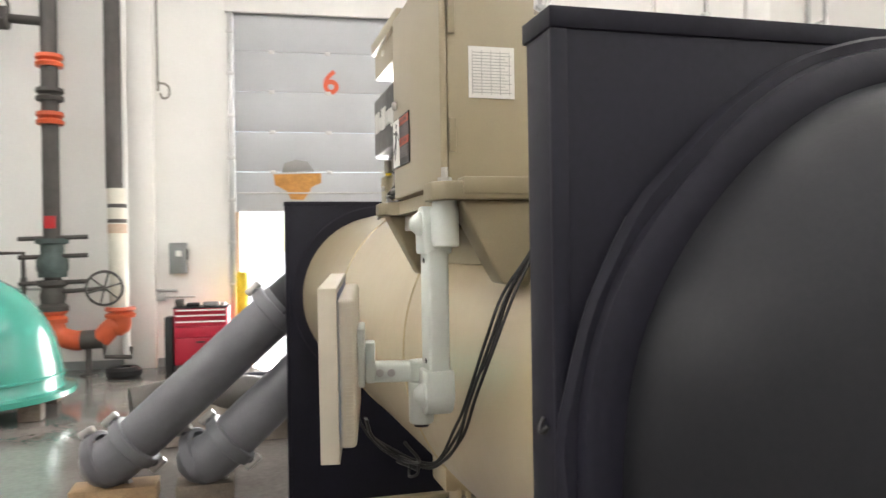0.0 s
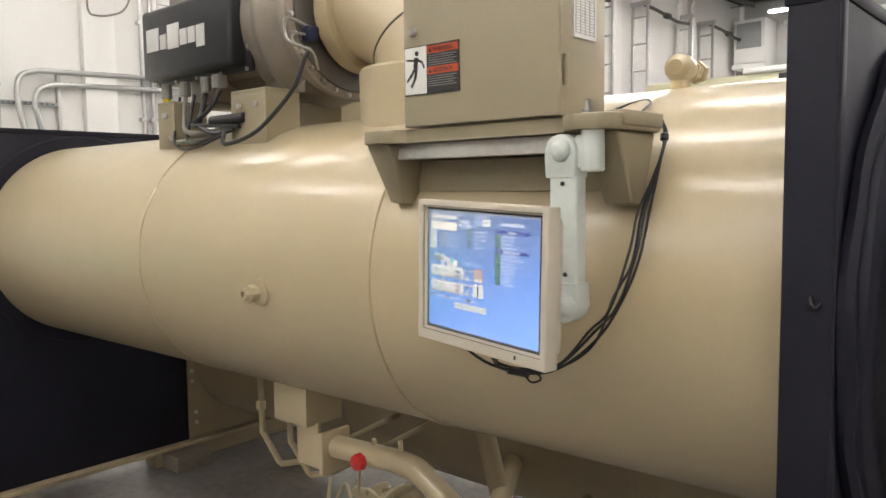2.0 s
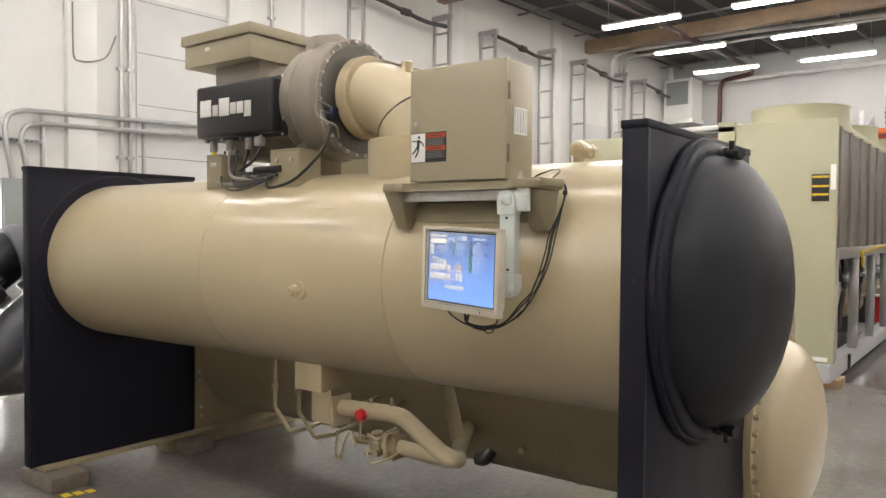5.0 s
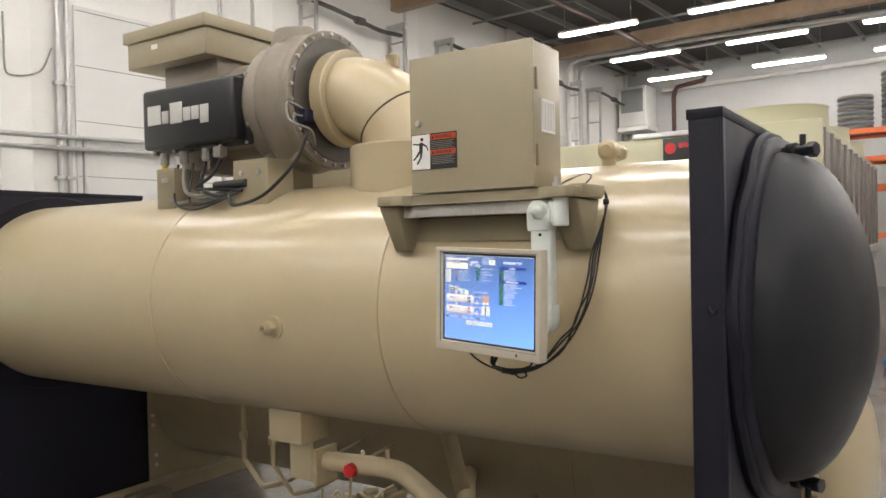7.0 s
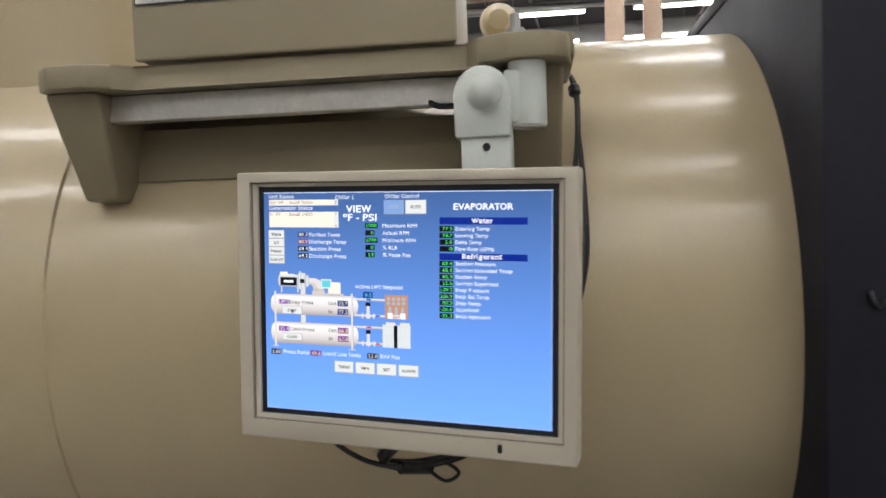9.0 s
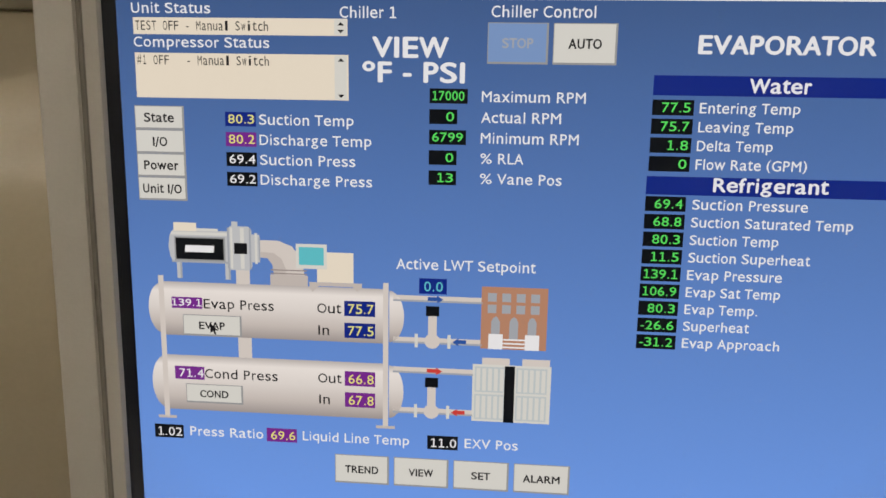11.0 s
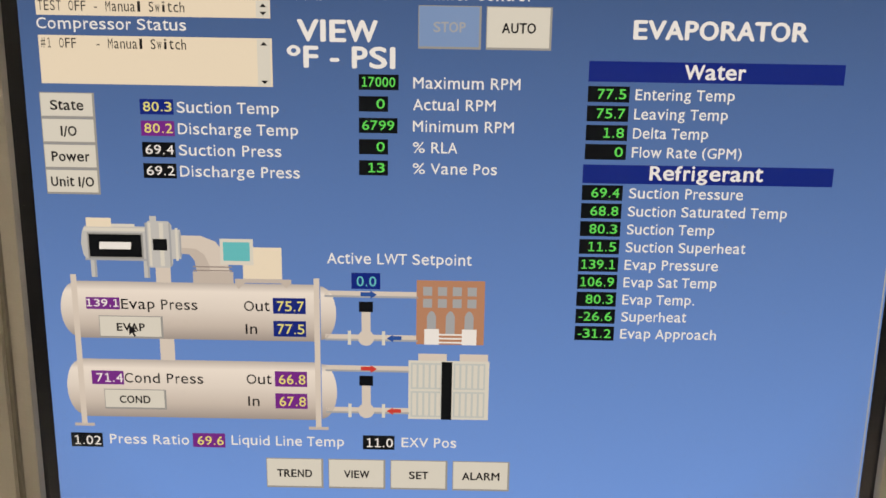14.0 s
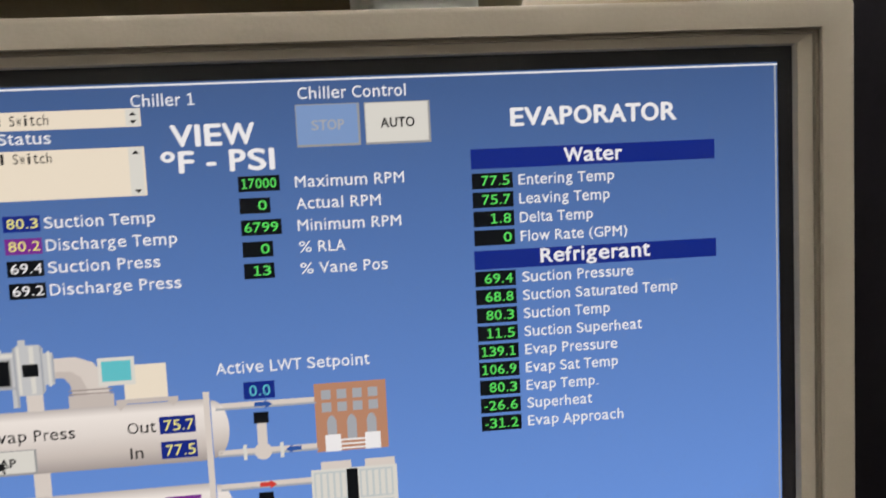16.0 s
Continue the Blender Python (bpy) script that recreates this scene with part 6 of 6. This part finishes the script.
part("valve_bonnet", lathe(bmesh.new(), [(0, 0), (0.17, 0), (0.17, 0.06), (0.19, 0.10), (0.19, 0.22), (0.14, 0.30), (0.14, 0.42), (0.2, 0.44), (0.2, 0.5), (0, 0.5)], (U1, RV, 1.30), (0, 0, 1), 24), mat("worn_green_cast_iron", (0.07, 0.10, 0.095), 0.55, var=0.4, scale=9), g)
part("valve_body", lathe(bmesh.new(), [(0, 0), (0.19, 0), (0.19, 0.06), (0.14, 0.1), (0.16, 0.2), (0.13, 0.3), (0.19, 0.34), (0.19, 0.4), (0, 0.4)], (U1, RV, 0.86), (0, 0, 1), 24), M_DARKPIPE, g)
for z in (1.80, 1.56, 1.22):
    part("side_branch", cyl(bmesh.new(), (U1 - 0.4, RV - 0.02, z), (U1 + 0.45, RV - 0.06, z + 0.02), 0.03, 10), M_DARKPIPE, g)
flanged(g, U1, 0.80, 0.11, M_ORANGE, 0.2)
bm = bmesh.new()
sweep(bm, [(U1, RV, 0.80)] + spline([(U1, RV, 0.72), (U1 + 0.06, RV, 0.55), (U1 + 0.24, RV, 0.47), (U1 + 0.34, RV, 0.465)], 6), 0.13, 24)
part("orange_elbow", bm, M_ORANGE, g, "orange painted elbow")
part("cross_pipe", cyl(bmesh.new(), (U1 + 0.30, RV, 0.465), (U1 + 0.62, RV, 0.48), 0.125, 24), M_DARKPIPE, g)
bm = bmesh.new()
sweep(bm, spline([(U2 - 0.30, RV, 0.475), (U2 - 0.14, RV, 0.64), (U2 - 0.05, RV, 0.64), (U2 - 0.05, RV, 0.80)], 6), 0.13, 24)
part("orange_elbow", bm, M_ORANGE, g, "orange painted elbow")
flanged(g, U2 - 0.05, 0.82, 0.12, M_ORANGE, 0.14)
part("hand_wheel", lathe(bmesh.new(), [(0.21, -0.012), (0.235, 0.0), (0.21, 0.012), (0.20, 0.0), (0.21, -0.012)], (U1 + 0.68, RV - 0.22, 1.15), (0.35, -1, 0.1), 32), M_DARKPIPE, g)
for k in range(3):
    a = k * math.pi / 3 + 0.3
    d = Vector((math.cos(a), 0.35 * math.cos(a), math.sin(a))) * 0.2
    part("wheel_spoke", cyl(bmesh.new(), Vector((U1 + 0.68, RV - 0.22, 1.15)) - d, Vector((U1 + 0.68, RV - 0.22, 1.15)) + d, 0.012, 8), M_DARKPIPE, g)
part("wheel_stem", cyl(bmesh.new(), (U1, RV, 1.10), (U1 + 0.68, RV - 0.22, 1.15), 0.028, 10), M_DARKPIPE, g)
part("prop", cyl(bmesh.new(), (U1 + 0.42, RV, 0.0), (U1 + 0.42, RV, 0.40), 0.04, 12), M_DARKPIPE, g)
part("prop_foot", cyl(bmesh.new(), (U1 + 0.42, RV, 0.0), (U1 + 0.42, RV, 0.025), 0.10, 16), M_DARKPIPE, g)
bm = bmesh.new()
sweep(bm, [(U1 + 0.62, RV, 0.40), (U1 + 0.62, RV, 0.24), (U1 + 0.95, RV, 0.22), (U1 + 0.95, RV, 0.36)], 0.03, 10)
part("drain_pipe", bm, M_DARKPIPE, g)
bm = bmesh.new()
cyl(bm, (U1 - 0.75, RV, 4.66), (U1, RV, 4.62), 0.06, 14)
lathe(bm, [(0.05, -0.08), (0.15, -0.06), (0.15, 0.06), (0.05, 0.08)], (U1 - 0.55, RV, 4.65), (1, 0, 0), 18)
br = part("upper_branch", bm, M_DARKPIPE, g)
part("hand_wheel", lathe(bmesh.new(), [(0.21, -0.012), (0.235, 0.0), (0.21, 0.012), (0.20, 0.0), (0.21, -0.012)], (U1 - 0.62, RV - 0.25, 4.72), (0.2, -1, 0.3), 28), M_DARKPIPE, br)
part("gauge_branch", sweep(bmesh.new(), [(U1 - 0.8, RV, 1.62), (U1 - 0.35, RV, 1.62), (U1 - 0.35, RV, 0.9)], 0.028, 10), M_DARKPIPE, g)
part("gauge_branch", sweep(bmesh.new(), [(U1 - 0.8, RV, 0.95), (U1 - 0.35, RV, 0.95), (U1 - 0.35, RV, 1.3)], 0.04, 10), M_DARKPIPE, g)
bm = bmesh.new()
lathe(bm, [(0.0, 0), (0.19, 0), (0.22, 0.04), (0.22, 0.10), (0.17, 0.14), (0.10, 0.14), (0.10, 0.10), (0, 0.10)], (U2 + 0.05, NORTH - 0.85, 0.0), (0, 0, 1), 28)
single("hose_coil", bm, M_CABLE, "black coiled hose lying by the wall", "hose", BUILD)
single("wall_pipe", cyl(bmesh.new(), (-8, NORTH - 0.05, 1.30), (U2 + 0.6, NORTH - 0.05, 1.06), 0.02, 8), M_GALV, "thin grey conduit along the wall", "conduit", BUILD)
g = thing("wall_switch", (-1.52, NORTH - 0.08, 1.37), "grey enamel disconnect switch on the wall", "switch box", BUILD)
part("case", newbox(-1.63, -1.40, NORTH - 0.13, NORTH - 0.003, 1.36, 1.79, 0.008), M_GREYBOX, g)
part("cover", newbox(-1.62, -1.41, NORTH - 0.145, NORTH - 0.131, 1.40, 1.76, 0.006), M_GREYBOX, g)
part("rating_plate", newbox(-1.54, -1.46, NORTH - 0.149, NORTH - 0.146, 1.60, 1.68), M_WHITE, g)
part("handle", newbox(-1.40, -1.375, NORTH - 0.13, NORTH - 0.10, 1.55, 1.70, 0.004), M_LBLK, g)
part("junction", newbox(-1.82, -1.70, NORTH - 0.06, NORTH - 0.003, 0.98, 1.08, 0.004), M_GALV, g)
part("conduit", cyl(bmesh.new(), (-2.2, NORTH - 0.03, 1.03), (-1.3, NORTH - 0.03, 1.03), 0.012, 8), M_GALV, g)
g.matrix_world = BUILD @ Matrix.Translation((-1.64, NORTH - 0.08, 1.31))
bm = bmesh.new()
sweep(bm, spline([(-1.87, NORTH - 0.16, TOP), (-1.86, NORTH - 0.16, 4.1), (-1.84, NORTH - 0.17, 3.95), (-1.77, NORTH - 0.18, 3.93), (-1.71, NORTH - 0.18, 3.88), (-1.71, NORTH - 0.18, 3.76), (-1.79, NORTH - 0.17, 3.73), (-1.83, NORTH - 0.16, 3.8)], 6), 0.016, 8)
single("hanging_cord", bm, M_GREYCABLE, "grey pull cord with a loop on the wall", "cord", BUILD)

bm = bmesh.new()
sweep(bm, [(18.95, NORTH - 0.12, 2.0), (18.83, NORTH - 0.12, 6.5)] + spline([(18.83, NORTH - 0.12, 6.5), (18.8, NORTH - 0.3, 6.75), (18.65, 10.8, 6.78)], 5) + [(18.7, 7.4, 6.78), (19.2, 3.7, 6.78), (19.9, -2.0, 6.78)], 0.055, 10)
single("ceiling_conduit", bm, M_TRIMW, "pale conduit rising up the wall and along the ceiling", "conduit", BUILD)

# ---- tool chest and bollard ----
tc_ = thing("tool_chest", (-1.25, NORTH - 0.62, 0.0), "red steel rolling tool chest with drawers", "tool chest", BUILD)
u0, u1, v0, v1 = -1.60, -0.92, NORTH - 0.85, NORTH - 0.40
part("body", newbox(u0, u1, v0 + 0.02, v1, 0.12, 0.86, 0.01), M_RED, tc_)
for k, (z0, z1) in enumerate(((0.79, 0.85), (0.71, 0.78), (0.63, 0.70), (0.48, 0.62), (0.14, 0.47))):
    d = part("drawer", newbox(u0 + 0.02, u1 - 0.02, v0, v0 + 0.019, z0, z1, 0.004), M_RED, tc_)
    if k < 3:
        part("drawer_pull", newbox(u0 + 0.03, u1 - 0.03, v0 - 0.012, v0 - 0.001, z1 - 0.024, z1 - 0.004, 0.003), M_WHITE, d)
    elif k == 4:
        part("drawer_pull", newbox(u0 + 0.28, u1 - 0.28, v0 - 0.012, v0 - 0.001, z1 - 0.06, z1 - 0.04, 0.003), M_LBLK, d)
for u in (u0 + 0.08, u1 - 0.08):
    for v in (v0 + 0.08, v1 - 0.08):
        part("caster", cyl(bmesh.new(), (u - 0.02, v, 0.06), (u + 0.02, v, 0.06), 0.06, 16), M_CABLE, tc_)
part("top_mat", newbox(u0 - 0.01, u1 + 0.01, v0, v1, 0.862, 0.875, 0.004), M_CABLE, tc_)
for k, (u, w, h, m) in enumerate(((-1.54, 0.10, 0.10, M_DARKPIPE), (-1.37, 0.16, 0.05, M_CABLE), (-1.14, 0.20, 0.06, M_GREYBOX), (-0.98, 0.06, 0.05, M_STEEL))):
    single("hand_tool", newbox(u - w / 2, u + w / 2, v0 + 0.1, v0 + 0.25, 0.875, 0.875 + h, 0.012), m, "dark hand tool lying on the tool chest", "tool", BUILD, group="tools on the chest")
single("side_bin", newbox(-1.72, -1.62, v0 + 0.05, v1 - 0.05, 0.0, 0.75, 0.01), M_CABLE, "dark bin beside the tool chest", "bin", BUILD)
bl = thing("bollard", (-0.75, NORTH - 0.35, 0.0), "yellow painted steel bollard by the dock door", "bollard", BUILD)
bm = bmesh.new()
lathe(bm, [(0, 0), (0.085, 0), (0.085, 1.27), (0.07, 1.31), (0, 1.325)], (-0.75, NORTH - 0.35, 0), (0, 0, 1), 28)
part("post", bm, M_YELLOW, bl)
part("base_plate", newbox(-0.88, -0.62, NORTH - 0.48, NORTH - 0.22, 0.0, 0.015, 0.003), M_YELLOW, bl)

# ---- large air-cooled unit to the east ----
g = thing("air_cooled_unit", (8.5, 2.2, 0.09), "long khaki air-cooled unit on a grey skid", "cooling unit")
def quarter(x0, x1, y0, y1, z0, z1, bev=0.0):
    return newbox(x0, x1, y0, y1, z0, z1, bev)


UX, UY, UW = 6.2, 1.67, 1.13
M_SKID = mat("pale_grey_skid_paint", (0.46, 0.46, 0.47), 0.45, var=0.12, scale=3.0, fine=90, bump=0.04)
part("end_panel", quarter(UX, UX + 0.06, UY, UY + 0.94, 0.27, 2.62, 0.006), M_UNIT, g)
part("end_panel", quarter(UX + 0.02, UX + 0.08, UY + 0.96, UY + UW, 0.27, 2.66, 0.006), M_UNIT, g)
part("skid", quarter(UX - 0.05, UX + 6.8, UY + 0.02, UY + 0.16, 0.09, 0.265, 0.006), M_SKID, g)
part("skid", quarter(UX - 0.05, UX + 6.8, UY + UW - 0.14, UY + UW, 0.09, 0.265, 0.006), M_SKID, g)
part("skid", quarter(UX - 0.06, UX + 0.08, UY + 0.17, UY + UW - 0.15, 0.10, 0.26, 0.006), M_SKID, g)
part("top_deck", quarter(UX + 0.02, UX + 6.8, UY + 0.02, UY + UW, 2.55, 2.615, 0.006), M_UNIT, g)
part("coil_rail", quarter(UX + 0.07, UX + 6.8, UY - 0.02, UY + 0.05, 1.27, 1.38, 0.006), M_GALV, g)
for k in range(11):
    x = UX + 0.12 + k * 0.6
    part("coil_post", quarter(x, x + 0.06, UY - 0.01, UY + 0.06, 1.38, 2.55, 0.004), M_COIL, g)
    part("coil", quarter(x + 0.065, x + 0.595, UY + 0.02, UY + 0.12, 1.39, 2.54, 0.004), M_COIL, g)
for k in range(6):
    x = UX + 0.1 + k * 1.2
    part("frame_post", quarter(x, x + 0.09, UY, UY + 0.09, 0.265, 1.27, 0.004), M_GALV, g)
    can = [(0, 0), (0.10, 0.01), (0.16, 0.05), (0.18, 0.10), (0.18, 0.72), (0.16, 0.77), (0.10, 0.81), (0, 0.82)]
    part("compressor_can", lathe(bmesh.new(), can, (x + 0.2, UY + 0.42, 0.62 + 0.18 * (k % 2)), (1, 0, 0), 24), M_TAN, g)
    part("can_cradle", quarter(x + 0.3, x + 0.42, UY + 0.28, UY + 0.56, 0.262, 0.52 + 0.1 * (k % 2), 0.006), M_DARKPIPE, g)
    part("refrigerant_pipe", sweep(bmesh.new(), spline([(x + 0.25, UY + 0.22, 0.4), (x + 0.30, UY + 0.2, 0.8), (x + 0.45, UY + 0.2, 0.9), (x + 0.5, UY + 0.24, 1.25)], 5), 0.022, 10), M_DARKPIPE, g)
    part("refrigerant_pipe", sweep(bmesh.new(), spline([(x + 0.15, UY + 0.25, 1.22), (x + 0.2, UY + 0.2, 1.0), (x + 0.62, UY + 0.22, 1.02), (x + 0.7, UY + 0.3, 0.5)], 5), 0.03, 10), M_CABLE, g)
    part("service_valve", lathe(bmesh.new(), [(0, 0), (0.05, 0.01), (0.06, 0.05), (0.03, 0.08), (0.03, 0.12), (0, 0.12)], (x + 0.22, UY + 0.18, 0.98), (0, -0.3, 1), 10), M_GALV, g)
part("web_stiffener", quarter(UX + 0.9, UX + 0.93, UY - 0.01, UY + 0.018, 0.10, 0.255), M_CABLE, g)
strap = bmesh.new()
sweep(strap, spline([(UX + 1.35, UY - 0.035, 1.16), (UX + 1.33, UY - 0.04, 1.24), (UX + 1.3, UY - 0.035, 1.32), (UX + 1.6, UY - 0.04, 1.325), (UX + 2.6, UY - 0.04, 1.36), (UX + 4.5, UY - 0.04, 1.34)], 5), 0.014, 8)
single("yellow_strap", strap, M_YELLOW, "yellow strap tied along the coil rail", "strap")
bk = thing("red_bucket", (UX + 4.3, UY + 0.2, 0.265), "red plastic bucket with a white lid on the skid", "bucket")
part("pail", lathe(bmesh.new(), [(0, 0), (0.12, 0), (0.145, 0.34), (0.15, 0.35), (0.14, 0.36), (0, 0.36)], (UX + 4.3, UY + 0.2, 0.266), (0, 0, 1), 28), M_REDP, bk)
part("lid", lathe(bmesh.new(), [(0, 0), (0.152, 0), (0.155, 0.012), (0.148, 0.02), (0, 0.02)], (UX + 4.3, UY + 0.2, 0.627), (0, 0, 1), 28), M_WHITE, bk, "white lid")
# Black sheet added behind the frame in place of the interior's shade.
part("dark_backing", quarter(UX + 0.07, UX + 6.8, UY + 0.95, UY + 1.0, 0.27, 2.5), M_CABLE, g)
for k in range(3):
    x = UX + 1.0 + 2.0 * k
    part("fan_cowl", lathe(bmesh.new(), [(0.46, 0), (0.52, 0.0), (0.50, 0.05), (0.49, 0.22), (0.50, 0.24), (0.47, 0.24), (0.45, 0.02)], (x, UY + 0.56, 2.62), (0, 0, 1), 48), M_UNIT, g)
wp = part("warning_label", quarter(UX - 0.008, UX - 0.005, UY + 0.065, UY + 0.22, 1.83, 2.09), M_LBLK, g, "black and yellow warning label")
for z in (1.885, 1.965, 2.055):
    part("yellow_bar", quarter(UX - 0.0105, UX - 0.008, UY + 0.07, UY + 0.215, z, z + 0.02), M_YELLOW, wp)
part("white_tag", quarter(UX - 0.009, UX - 0.005, UY + 0.008, UY + 0.055, 1.94, 2.18), M_WHITE, g)
part("white_tag", quarter(UX - 0.009, UX - 0.005, UY + 0.05, UY + 0.20, 0.29, 0.33), M_WHITE, g)
for y in (UY + 0.12, UY + UW - 0.1):
    single("unit_block", newbox(UX + 0.2, UX + 0.5, y - 0.15, y + 0.1, 0.0, 0.088, 0.006), M_WOOD, "raw timber block under the unit skid", "block", group="unit blocks")
# second unit with a dark name panel
g = thing("packaged_unit", (9.5, 4.0, 0.0), "khaki packaged unit with a black name panel", "cooling unit")
part("body", newbox(7.5, 12.5, 2.96, 5.05, 0.0, 2.74, 0.02), M_UNIT, g)
part("top_frame", newbox(7.46, 12.6, 2.92, 3.9, 2.742, 2.80, 0.01), M_TRIMW, g)
npn = part("name_panel", newbox(7.485, 7.499, 3.02, 3.54, 2.45, 2.72, 0.004), M_LBLK, g, "black name panel with red shapes")
part("logo_disc", cyl(bmesh.new(), (7.484, 3.45, 2.60), (7.478, 3.45, 2.60), 0.065, 24), M_REDP, npn)
for k in range(4):
    part("logo_bar", newbox(7.478, 7.484, 3.295 - 0.065 * k, 3.35 - 0.065 * k, 2.60, 2.655), M_REDP, npn)
part("caption_bar", newbox(7.478, 7.484, 3.08, 3.20, 2.50, 2.525), M_WHITE, npn)

# ---- pallet rack and coils at the far end ----
g = thing("pallet_rack", (20.5, 1.0, 0.0), "orange-beamed pallet rack with grey uprights", "rack", BUILD)
for v in (-6.2, -3.4, -0.6, 2.2, 4.9):
    for u in (19.8, 21.0):
        part("upright", newbox(u, u + 0.09, v, v + 0.09, 0, 4.6, 0.004), M_GALV, g)
    for k in range(6):
        part("brace", cyl(bmesh.new(), (19.85, v + 0.045, 0.5 + k * 0.7), (21.04, v + 0.045, 1.1 + k * 0.7), 0.018, 8), M_GALV, g)
for v in (-6.2, -3.4, -0.6, 2.2):
    for z in (1.4, 2.6, 3.3, 4.0):
        for u in (19.78, 21.05):
            part("beam", newbox(u, u + 0.06, v + 0.09, v + 2.75, z, z + 0.13, 0.004), M_RACK, g)
        part("deck", newbox(19.84, 21.05, v + 0.1, v + 2.74, z + 0.1, z + 0.125), M_GALV, g)
random.seed(4)
for v, z, h in ((4.1, 4.13, 0.95), (3.1, 4.13, 1.45), (1.5, 4.13, 1.0), (0.2, 4.13, 0.6), (-1.5, 4.13, 0.9), (-3.0, 4.13, 0.7), (-4.6, 4.13, 1.1)):
    g2 = thing("hose_reel", (20.4, v, z), "grey coil of ducting stacked on the rack", "coil", BUILD, group="coils on the rack")
    n = int(h / 0.13)
    for k in range(n):
        part("turn", lathe(bmesh.new(), [(0.25, k * 0.13), (0.40, k * 0.13 + 0.005), (0.43, k * 0.13 + 0.06), (0.40, k * 0.13 + 0.115), (0.25, k * 0.13 + 0.12)], (20.4, v, z), (0, 0, 1), 24), M_GREYPIPE if k % 2 else M_COIL, g2)
for k in range(14):
    v, z = -6.0 + (k % 7) * 1.25 + random.uniform(-0.2, 0.2), (1.53, 2.73)[k // 7]
    w, d, h = random.uniform(0.3, 0.5), random.uniform(0.4, 0.5), random.uniform(0.3, 0.55)
    single("carton", newbox(20.4 - d, 20.4 + d, v - w, v + w, z, z + h, 0.01), (M_POST, M_GREYBOX, M_TRIMW, M_WOOD)[k % 4], "stored carton on the pallet rack", "carton", BUILD, group="cartons")
for u, v in ((12.0, 1.03), (13.0, 0.36), (12.5, -5.5)):
    single("timber_post", newbox(u, u + 0.3, v, v + 0.3, 0, TOP - 0.2, 0.01), M_POST, "pale timber roof post", "post", BUILD, "structure")
jk = thing("pallet_jack", (9.0, 1.0, 0.0), "blue hand pallet jack parked on the floor", "pallet jack")
for y in (0.75, 1.2):
    part("fork", newbox(8.4, 9.6, y, y + 0.16, 0.04, 0.10, 0.01), M_BLUE, jk)
part("pump", newbox(9.6, 9.85, 0.85, 1.25, 0.04, 0.45, 0.03), M_BLUE, jk)
part("handle", sweep(bmesh.new(), [(9.7, 1.05, 0.4), (9.9, 1.05, 1.2)], 0.02, 10), M_CABLE, jk)
